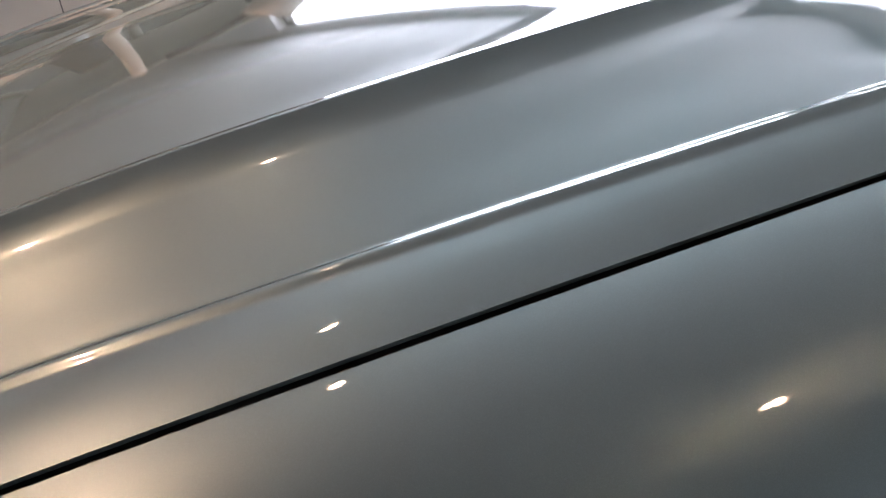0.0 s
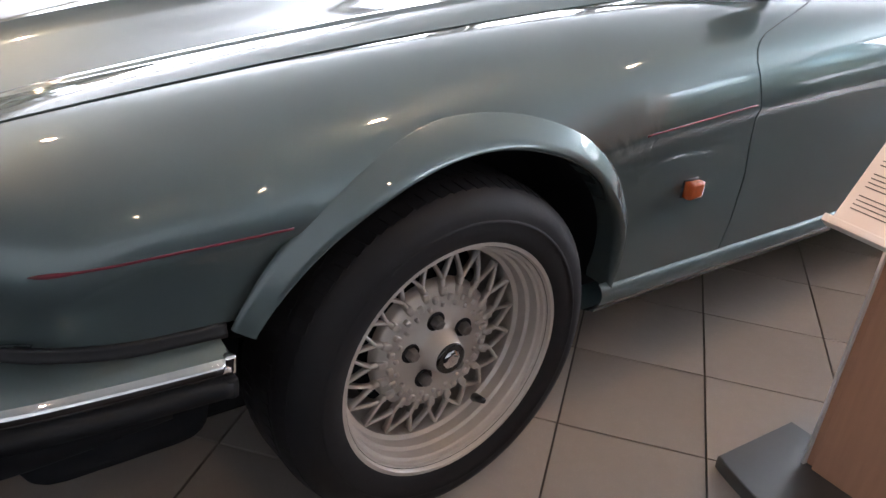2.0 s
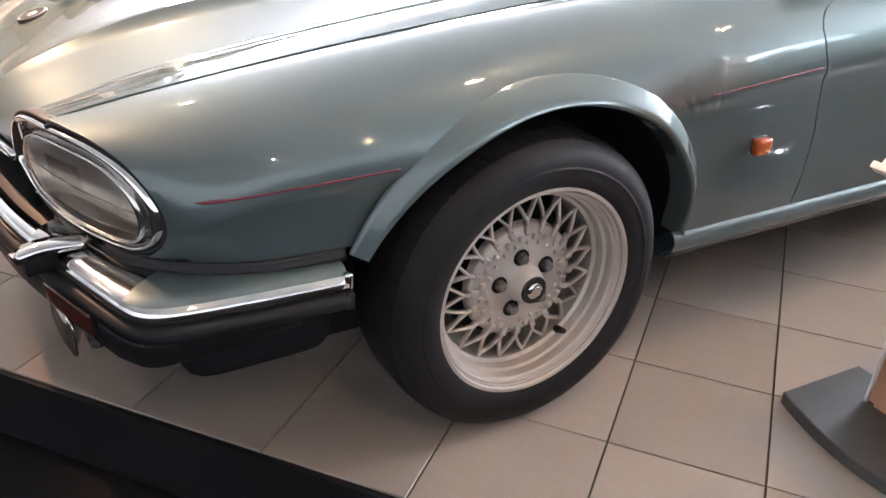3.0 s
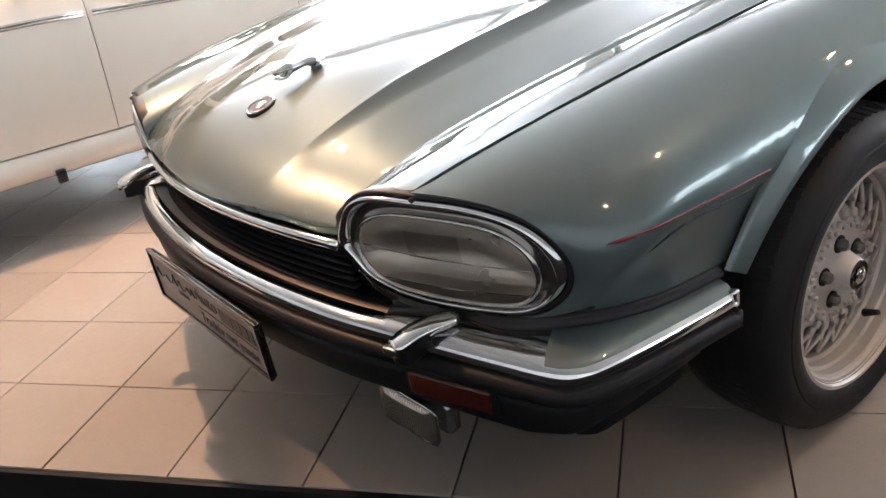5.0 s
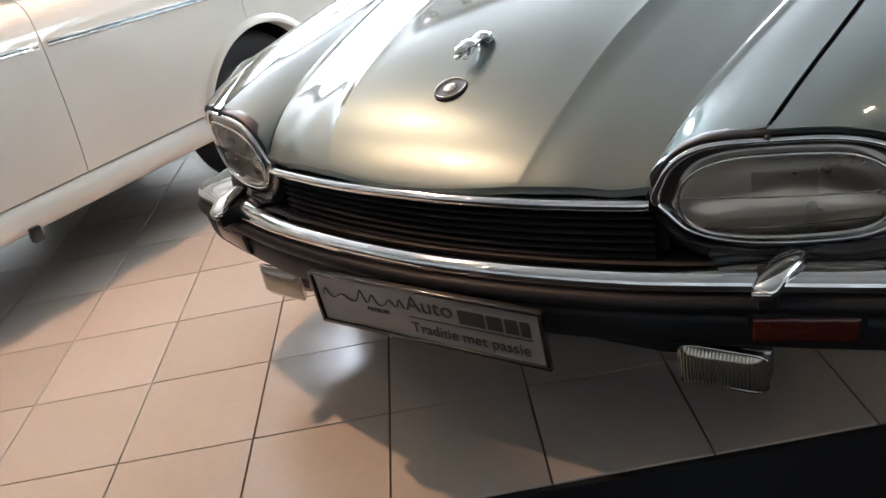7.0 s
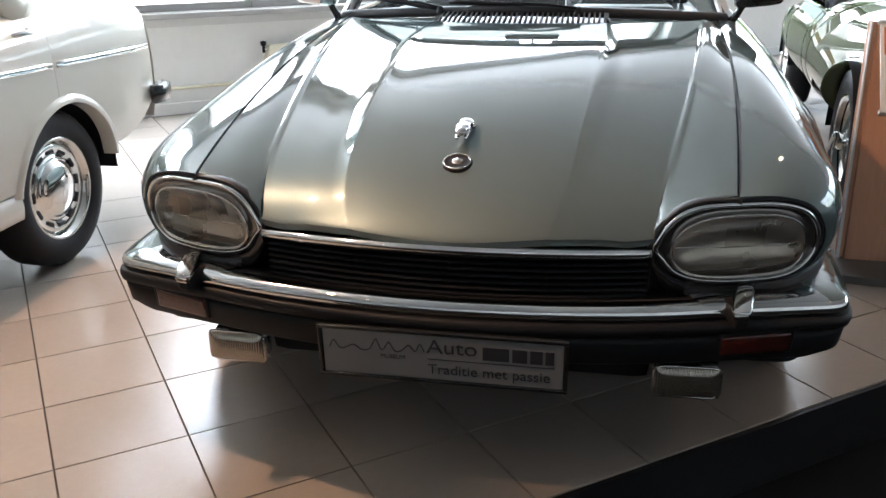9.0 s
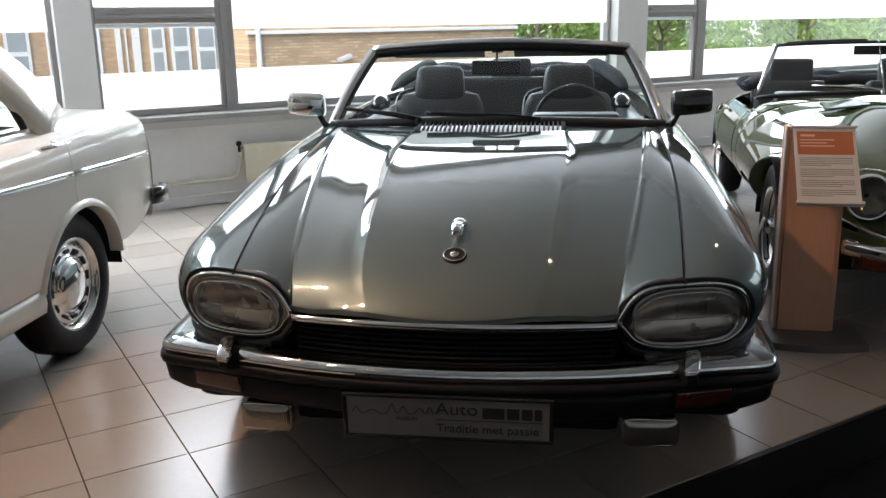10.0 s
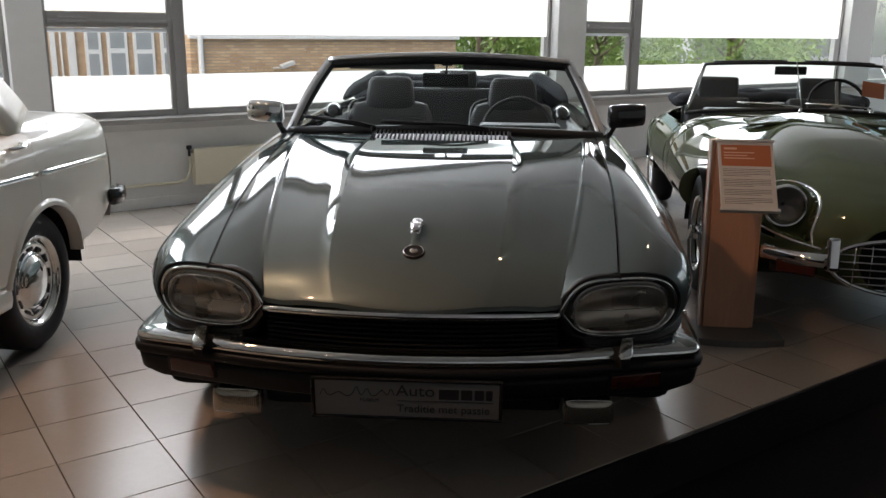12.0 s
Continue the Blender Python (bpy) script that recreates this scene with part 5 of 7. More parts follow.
for s in (1, -1):
    lo, hi = screen_base(s * 0.735), screen_top(s * 0.59)
    mid = lo.lerp(hi, 0.5) + Vector((s * 0.012, -0.016, 0.004))
    ap = curve_through([lo + Vector((s * 0.012, 0.02, -0.03)), mid, hi + Vector((s * 0.01, 0.0, 0.004))], 16)
    part("windscreen_pillar", sweep(ap, [(-0.024, -0.016), (0.020, -0.018), (0.026, 0.006), (0.010, 0.020), (-0.022, 0.016)], up=(0, -1, 0.3)), SATIN, car, "metallic windscreen pillar")
    part("pillar_seal", sweep([p + Vector((-s * 0.022, -0.004, 0)) for p in ap], ring(0.012, 8), up=(0, -1, 0.3)), SEAL, car)
    # wiper arms and blades
for px, tip, bend in ((-0.31, (-0.66, 1.815, 0.972), 0.0), (0.20, (-0.28, 1.695, 0.965), 0.0)):
    pv = Vector((px, screen_base(px).y - 0.03, 0.935))
    tp = Vector(tip) + Vector((0, -0.03, 0.0))
    w = part("wiper", lathe([(0, 0.014), (0.02, 0.013), (0.028, 0.008), (0.03, 0.001)], 16, "Z", pv + Vector((0, 0, -0.012))), BLACK, car, "black windscreen wiper")
    arm = curve_through([pv + Vector((0, 0, 0.012)), pv.lerp(tp, 0.3) + Vector((0, -0.008, 0.018)), pv.lerp(tp, 0.6) + Vector((0, 0, 0.01))], 14)
    part("arm", sweep(arm, ring(0.007, 6, 0.6), scale=list(np.linspace(1.3, 0.6, 14))), BLACK, w)
    bl = curve_through([pv.lerp(tp, 0.05) + Vector((0, 0.012, 0.004)), pv.lerp(tp, 0.55) + Vector((0, 0.008, 0.006)), tp], 14)
    part("blade", sweep(bl, [(-0.004, -0.008), (0.004, -0.008), (0.003, 0.008), (-0.003, 0.008)]), SEAL, w)

# ---- door mirrors ----
for s in (1, -1):
    c = Vector((s * 0.845, 1.80, 0.995))
    rows = []
    for u, h, d, dy in ((-1.0, 0.002, 0.002, 0.02), (-0.995, 0.07, 0.04, 0.010), (-0.97, 0.092, 0.060, 0.004), (-0.88, 0.104, 0.072, 0.0), (-0.3, 0.108, 0.078, 0.0), (0.4, 0.104, 0.076, 0.0), (0.85, 0.096, 0.066, 0.002), (0.95, 0.084, 0.056, 0.006), (0.99, 0.062, 0.036, 0.012), (1.0, 0.002, 0.002, 0.02)):
        row = []
        for k in range(28):
            a = 2 * math.pi * k / 28
            ca, sa = math.cos(a), math.sin(a)
            y = math.copysign(abs(ca) ** 0.7, ca) * d * 0.55
            row.append(Vector((c.x + s * u * 0.085, c.y + dy + min(y, 0.036), c.z + math.copysign(abs(sa) ** 0.62, sa) * h * 0.5 + 0.006 * u)))
        rows.append(row)
    mi = part("door_mirror", grid(rows, close_v=True, flip=s < 0), GLOSS_BLACK if s > 0 else CHROME, car, "dark glossy door mirror" if s > 0 else "bright chrome door mirror on a black foot")
    part("glass", boxmesh(0.135, 0.004, 0.080, 0.001, c + Vector((0, 0.038, 0))), CHROME, mi)
    ft = curve_through([c + Vector((-s * 0.055, 0.0, -0.04)), c + Vector((-s * 0.075, 0.005, -0.085)), c + Vector((-s * 0.10, 0.02, -0.12))], 8)
    part("foot", sweep(ft, ring(0.018, 8), scale=[1.0, 0.8, 0.75, 0.75, 0.8, 0.9, 1.1, 1.3]), GLOSS_BLACK, mi)
    part("quarter_light_frame", sweep(curve_through([(s * 0.735, 1.84, 0.90), (s * 0.68, 1.98, 1.06), (s * 0.645, 2.08, 1.15)], 8), ring(0.010, 6)), SEAL, car)

# ---- cabin ----
rows = [[Vector((x, y, z)) for y, z in ((screen_base(x).y + 0.035, 0.880), (screen_base(x).y + 0.12, 0.892), (1.96, 0.895), (2.05, 0.885), (2.10, 0.85), (2.11, 0.70))] for x in np.linspace(-0.66, 0.66, 20)]
sheet("dashboard", rows, LEATHER, car, 0.01, "dark padded dashboard")
part("binnacle", boxmesh(0.40, 0.16, 0.075, 0.035, (0.36, 2.02, 0.890), segments=4), LEATHER, car)
part("cabin_floor", boxmesh(1.4, 1.5, 0.05, 0.01, (0, 2.75, 0.40)), DARK, car)
part("rear_bulkhead", boxmesh(1.36, 0.06, 0.5, 0.03, (0, 3.42, 0.66)), LEATHER, car)
sw = part("steering_wheel", lathe([(math.cos(a) * 0.011, 0.182 + math.sin(a) * 0.011) for a in np.linspace(0, 2 * math.pi, 11)], 48, "Z"), LEATHER, car, "dark leather steering wheel")
sw.matrix_local = Matrix.Translation((0.36, 2.25, 0.865)) @ pose(0, 0, 0, 62, 0, 0)
part("wheel_boss", boxmesh(0.12, 0.09, 0.05, 0.02), LEATHER, sw)
part("spoke", boxmesh(0.34, 0.028, 0.014, 0.005), LEATHER, sw)
part("column", lathe([(-0.25, 0.03), (0, 0.03)], 14, "Z"), LEATHER, sw)
for s in (1, -1):
    rows = [[Vector((s * 0.70, y, z)), Vector((s * 0.64, y, z + 0.02)), Vector((s * 0.63, y, 0.42))] for y, z in [(v, 0.865) for v in np.linspace(1.9, 3.35, 8)]]
    sheet("door_card", rows, LEATHER, car, flip=s > 0)


def seat(x):
    st = part("seat", boxmesh(0.50, 0.50, 0.16, 0.05, (x, 2.62, 0.52), segments=4), LEATHER, car, "dark leather seat with head restraint")
    rows = []
    for k in range(25):
        a = 2 * math.pi * k / 24
        e = 0.5
        c, sn = math.copysign(abs(math.cos(a)) ** e, math.cos(a)), math.copysign(abs(math.sin(a)) ** e, math.sin(a))
        rows.append([Vector((x + c * w * 0.5, 2.84 + (z - 0.5) * 0.30 + sn * d, z)) for z, w, d in ((0.50, 0.44, 0.06), (0.62, 0.50, 0.075), (0.78, 0.52, 0.075), (0.87, 0.50, 0.068), (0.935, 0.44, 0.055), (0.955, 0.30, 0.03), (0.958, 0.02, 0.002))])
    part("backrest", grid(rows), LEATHER, st)
    rows = []
    for k in range(25):
        a = 2 * math.pi * k / 24
        e = 0.55
        c, sn = math.copysign(abs(math.cos(a)) ** e, math.cos(a)), math.copysign(abs(math.sin(a)) ** e, math.sin(a))
        rows.append([Vector((x + c * w * 0.5, 2.955 + (z - 0.95) * 0.2 + sn * d, z)) for z, w, d in ((0.90, 0.26, 0.035), (0.93, 0.29, 0.05), (1.00, 0.285, 0.055), (1.07, 0.265, 0.05), (1.095, 0.22, 0.035), (1.102, 0.02, 0.002))])
    part("head_restraint", grid(rows), LEATHER, st)
    for dx in (-0.07, 0.07):
        part("post", lathe([(0.90, 0.006), (0.98, 0.006)], 8, "Z", (x + dx, 2.95, 0)), CHROME, st)
    pipe = [Vector((x + c * 0.255, 2.80 + (z - 0.5) * 0.30 - 0.004, z)) for c, z in ((-0.9, 0.55), (-1.0, 0.70), (-1.0, 0.86), (-0.92, 0.945), (-0.6, 0.978))]
    part("piping", sweep(curve_through(pipe, 14), ring(0.004, 6)), SATIN, st)
    return st


for x in (-0.385, 0.345):
    seat(x)
part("rear_seat", boxmesh(1.1, 0.16, 0.42, 0.06, (0, 3.32, 0.80), pose(0, 0, 0, -14, 0, 0), segments=4), LEATHER, car, "dark leather rear bench back")
part("rear_head_restraint", boxmesh(0.24, 0.08, 0.12, 0.035, (0, 3.42, 1.06), segments=4), LEATHER, car)
# rear-view mirror
rv = part("interior_mirror", boxmesh(0.235, 0.035, 0.068, 0.016, (-0.015, 2.20, 1.126), pose(0, 0, 0, 8, 0, 4), segments=3), BLACK, car, "dark rear-view mirror")
part("stalk", sweep([(-0.005, 2.13, 1.225), (-0.01, 2.17, 1.185), (-0.012, 2.195, 1.145)], ring(0.006, 6), up=(1, 0, 0)), BLACK, rv)
part("mirror_foot", boxmesh(0.05, 0.03, 0.014, 0.004, (-0.005, 2.13, 1.205)), BLACK, rv)
for s in (1, -1):
    part("sun_visor", boxmesh(0.44, 0.10, 0.016, 0.006, (s * 0.29, 2.19, 1.203), pose(0, 0, 0, -28, 0, 0)), LEATHER, car)

# folded hood: soft uneven rolls behind the seats
rnd = random.Random(3)
for j, (y, z, r, wide) in enumerate(((3.50, 0.985, 0.085, 0.62), (3.64, 1.0, 0.10, 0.66), (3.80, 0.97, 0.10, 0.66))):
    pts, sc = [], []
    for x in np.linspace(-wide, wide, 28):
        e = abs(x) / wide
        pts.append(Vector((x, y - 0.20 * e ** 3, z + 0.05 * e ** 2 - 0.10 * e ** 6 + rnd.gauss(0, 0.006))))
        sc.append((1.0 - 0.45 * e ** 6) * rnd.uniform(0.9, 1.08))
    if j == 0:
        hood = part("folded_hood", sweep(pts, ring(r, 14, 0.75), scale=sc), FABRIC, car, "folded dark blue-black fabric hood")
    else:
        part("hood_fold", sweep(pts, ring(r, 14, 0.75), scale=sc), FABRIC, hood)
for s in (1, -1):
    bm = sweep(curve_through([(s * 0.50, 3.42, 1.085), (s * 0.60, 3.20, 1.03), (s * 0.66, 2.96, 0.965)], 16), ring(0.055, 10, 0.6), scale=[1.0, 1.1, 1.15, 1.1, 1, 1, 0.95, 1, 1, 0.9, 0.85, 0.8, 0.7, 0.6, 0.45, 0.3])
    part("hood_fold", bm, FABRIC, hood)
for x in (-0.70, 0.62):
    rows = [[Vector((x + 0.052 * math.cos(a) * math.sin(e), 2.78 + 0.10 * math.sin(a) * math.sin(e), 0.895 + 0.062 * math.cos(e))) for a in np.linspace(0, 2 * math.pi, 25)] for e in np.linspace(0.02, 1.75, 12)]
    part("belt_fairing", grid(rows), GLOSS_BLACK, car, "glossy dark rounded fairing beside the seat")
# boot lid and tail
rows = [[Vector((top_x(y) * t, y, top_z(y) + 0.03 * (1 - t * t) * (1 if y < 4.6 else 0.7))) for t in np.linspace(-0.99, 0.99, 21)] for y in np.linspace(3.72, 4.70, 16)]
sheet("boot_lid", rows, PAINT, car, 0.004, flip=True)
rows = [[Vector((side_x(4.70) * t * (1 - 0.0 * k), 4.70 + 0.05 * (1 - t * t) + d, z)) for t in np.linspace(-0.9, 0.9, 15)] for k, (d, z) in enumerate(((0, 0.80), (0.03, 0.72), (0.03, 0.55), (0.0, 0.38)))]
sheet("tail_panel", rows, PAINT, car, 0.004)
part("rear_bumper", sweep([(-0.86, 4.3, 0.47), (-0.84, 4.62, 0.47), (-0.6, 4.76, 0.47), (0, 4.80, 0.47), (0.6, 4.76, 0.47), (0.84, 4.62, 0.47), (0.86, 4.3, 0.47)][::-1], [(-0.06, 0.03), (0.0, 0.025), (0.01, 0.0), (0.0, -0.06), (-0.06, -0.06)]), CHROME, car)


# ---- wheels ----
def lattice_wheel(mx):
    """Silver lattice wheel with tyre; its outer face looks to +x of its own frame."""
    hub = new("wheel")
    hub.parent = car
    hub.matrix_local = mx
    tagged(hub, "black tyre on a silver lattice alloy wheel")
    R, r = 0.325, 0.219
    prof = [(-0.105, r - 0.004), (-0.110, r + 0.02), (-0.116, r + 0.055), (-0.108, R - 0.025), (-0.09, R - 0.008), (-0.05, R - 0.001), (0.0, R), (0.05, R - 0.001), (0.086, R - 0.009), (0.104, R - 0.026), (0.113, r + 0.060), (0.111, r + 0.045), (0.113, r + 0.035), (0.107, r + 0.012), (0.098, r - 0.002)]
    tyre = part("tyre", lathe(prof, 96, "X"), RUBBER, hub, "black road tyre")
    bm = bmesh.new()
    for k in range(84):
        a = 2 * math.pi * k / 84
        for x, w, sk in ((0.068, 0.032, 0.16), (-0.068, 0.032, -0.16), (0.028, 0.03, 0.1), (-0.028, 0.03, -0.1)):
            q = pose(0, 0, 0, math.degrees(a), 0, 0) @ Matrix.Translation((x, 0, R - 0.0027 - (0.0043 if abs(x) > 0.06 else 0))) @ pose(0, 0, 0, 0, 12.5 if x > 0.06 else -12.5 if x < -0.06 else 0, 14 if x > 0 else -14)
            boxmesh(w, 0.0212, 0.005, 0, (0, 0, 0), q, bm=bm)
    tagged(part("tread", bm, RUBBER, tyre, smooth=False), kind="stuff")
    part("sidewall_ring", lathe([(0.1125, r + 0.052), (0.1142, r + 0.050), (0.1138, r + 0.046)], 72, "X"), RUBBER, tyre)
    rim = part("rim", lathe([(0.088, r + 0.004), (0.100, r + 0.011), (0.105, r + 0.009), (0.105, r + 0.002), (0.099, r - 0.001), (0.094, r - 0.002), (0.093, r - 0.007), (0.086, r - 0.009), (0.083, r - 0.013), (0.064, r - 0.015), (0.060, r - 0.021), (0.042, r - 0.024), (0.037, r - 0.031), (0.026, r - 0.034), (-0.09, r - 0.03), (-0.10, r)], 96, "X"), ALLOY, hub, "silver alloy rim")
    sharpen(rim, 28)
    bm = bmesh.new()
    n = 20
    web = [(-0.0046, -0.012), (0.0046, -0.012), (0.0036, 0.002), (0.0, 0.0036), (-0.0036, 0.002)]

    def spoke(way, thick):
        pts = [Vector((0.047 - 0.016 * ((rad - 0.11) / 0.076) ** 2, rad * math.cos(a), rad * math.sin(a))) for rad, a in way]
        merge(bm, sweep(pts, web, up=(1, 0, 0), scale=thick))

    # stems that fork half-way and meet their neighbours at the rim
    for k in range(n):
        a0 = 2 * math.pi * k / n
        spoke([(rad, a0) for rad in (0.106, 0.118, 0.130, 0.141)], [1.5, 1.15, 0.95, 0.9])
        for sg in (-1, 1):
            spoke([(0.136 + 0.050 * t, a0 + sg * math.pi / n * 1.05 * t ** 0.9) for t in np.linspace(0, 1, 7)], [0.8, 0.75, 0.7, 0.68, 0.7, 0.8, 1.0])
    part("lattice", bm, ALLOY, rim)
    bm = bmesh.new()
    for rr, size, off in ((0.090, 0.0075, 0.0), (0.102, 0.0105, 0.5), (0.117, 0.0130, 0.0)):
        for k in range(20):
            a = 2 * math.pi * (k + off) / 20
            boxmesh(0.012, size, size * 1.15, 0.003, (0, 0, 0), pose(0, 0, 0, math.degrees(a), 0, 0) @ Matrix.Translation((0.0490 - 0.16 * max(0, rr - 0.100), 0, rr)), bm=bm)
    tagged(part("studs", bm, ALLOY, rim), kind="stuff")
    part("hub_disc", lathe([(0.020, 0.128), (0.036, 0.126), (0.042, 0.121), (0.0475, 0.106), (0.050, 0.090), (0.050, 0.044), (0.060, 0.039), (0.084, 0.031), (0.088, 0.028), (0.088, 0.001)], 48, "X"), ALLOY, rim)
    part("hub_cap", lathe([(0.086, 0.030), (0.090, 0.029), (0.0905, 0.026), (0.089, 0.022), (0.092, 0.012), (0.093, 0.001)], 32, "X"), GLOSS_BLACK, rim, "black hub cap with chrome relief")
    part("cap_relief", lathe([(0.091, 0.018), (0.094, 0.014), (0.094, 0.004), (0.0935, 0.001)], 9, "X"), CHROME, rim)
    for k in range(5):
        a = 2 * math.pi * k / 5 + 0.5
        c, d = 0.060 * math.cos(a), 0.060 * math.sin(a)
        # black ring on the disc: the recess's shade is put into its colour
        part("nut_shade_ring", lathe([(0.0495, 0.0185), (0.0525, 0.0180), (0.0530, 0.0160), (0.0512, 0.0140), (0.0512, 0.001)], 20, "X", (0, c, d)), BLACK, rim)
        part("wheel_nut", lathe([(0.050, 0.0125), (0.060, 0.0122), (0.066, 0.0100), (0.0675, 0.006), (0.0675, 0.001)], 6, "X", (0, c, d)), HUB_STEEL, rim, smooth=False)
    part("valve", sweep([(0.058, 0.168 * math.cos(-0.95), 0.168 * math.sin(-0.95)), (0.09, 0.152 * math.cos(-0.93), 0.152 * math.sin(-0.93))], ring(0.0065, 8), up=(0, 1, 0), scale=[1.4, 0.9]), SEAL, rim)
    part("drum", lathe([(-0.02, 0.15), (0.0, 0.14), (0.0, 0.001)], 40, "X"), DARK, rim)
    return hub


first = lattice_wheel(Matrix.Translation((0.790, HUB_Y + 0.006, HUB_Z + 0.002)))
for x, y, turn in ((-0.790, HUB_Y + 0.006, 180), (0.790, REAR_Y, 0), (-0.790, REAR_Y, 180)):
    twin = copy_thing(first, Matrix.Translation((x, y, HUB_Z + 0.002)) @ pose(0, 0, 0, 0, 0, turn))

# ---- information stand ----


def info_stand():
    st = thing("information_stand", "beech veneer information stand with printed sheet on a grey base", "stand", pose(1.343, 1.690, 0, 0, 0, -3))
    # base plate with a curved front
    bm = bmesh.new()
    outline = [(-0.23, 0.07)] + [(-0.23 + 0.46 * t, -0.180 - 0.045 * math.sin(math.pi * t) ** 0.9) for t in np.linspace(0, 1, 17)] + [(0.23, 0.07)]
    lo = [bm.verts.new((x, y, 0.001)) for x, y in outline]
    hi = [bm.verts.new((x, y, 0.028)) for x, y in outline]
    top = [bm.verts.new((x * 0.99, y * 0.99, 0.031)) for x, y in outline]
    k = len(outline)
    for a, b in ((lo, hi), (hi, top)):
        for i in range(k):
            bm.faces.new((a[i], a[(i + 1) % k], b[(i + 1) % k], b[i]))
    bm.faces.new(top)
    bm.faces.new(lo[::-1])
    part("base_plate", bm, STAND_GREY, st, "grey base plate with curved front", smooth=False)
    lean = pose(0, 0, 0, -3, 0, 0)
    part("panel", boxmesh(0.212, 0.026, 0.87, 0.003, (0, 0.0, 0.465), lean), BEECH, st, smooth=False)
    part("side_panel", boxmesh(0.016, 0.08, 0.87, 0.003, (-0.115, 0.035, 0.465), lean), BEECH, st, smooth=False)
    part("side_panel", boxmesh(0.016, 0.08, 0.87, 0.003, (0.115, 0.035, 0.465), lean), BEECH, st, smooth=False)
    part("edge_strip", boxmesh(0.006, 0.03, 0.87, 0.001, (-0.126, 0.0, 0.465), lean), LIGHT_FRAME, st, smooth=False)
    tilt = Matrix.Translation((0.002, -0.155, 0.768)) @ pose(0, 0, 0, 53, 0, 0)
    plate_ = part("sheet_holder", boxmesh(0.236, 0.335, 0.008, 0.002), PAPER, st, "white printed sheet holder", smooth=False)
    plate_.matrix_local = tilt
    lip = part("lower_lip", boxmesh(0.250, 0.014, 0.026, 0.003), LIGHT_FRAME, plate_, smooth=False)
    lip.matrix_local = Matrix.Translation((0, -0.170, 0.006))
    back = part("upper_edge", boxmesh(0.250, 0.010, 0.018, 0.003), LIGHT_FRAME, plate_, smooth=False)
    back.matrix_local = Matrix.Translation((0, 0.170, 0.004))
    head = part("print_block", boxmesh(0.212, 0.105, 0.0008, 0), ORANGE, plate_, "orange printed heading field", smooth=False)
    head.matrix_local = Matrix.Translation((0, 0.098, 0.0046))
    rnd = random.Random(11)
    for x, y, w, h in [(-0.065, 0.132, 0.055, 0.010), (-0.03, 0.112, 0.13, 0.005), (-0.045, 0.098, 0.10, 0.005), (-0.03, 0.084, 0.13, 0.005)]:
        b = part("print_bar", boxmesh(w, h, 0.0006, 0), PALE_INK, head, smooth=False)
        b.matrix_local = Matrix.Translation((x, y - 0.098, 0.0008))
    y = 0.030
    for para in (5, 5, 4, 4):
        for i in range(para):
            w = 0.20 if i < para - 1 else rnd.uniform(0.08, 0.16)
            b = part("print_bar", boxmesh(w, 0.0020, 0.0006, 0), INK, plate_, smooth=False)
            b.matrix_local = Matrix.Translation((-0.102 + w / 2, y, 0.0046))
            y -= 0.0082
        y -= 0.009
    arm = part("bracket", boxmesh(0.16, 0.10, 0.012, 0.003, (0.0, -0.06, 0.735), pose(0, 0, 0, 20, 0, 0)), LIGHT_FRAME, st)
    return st


info_stand()


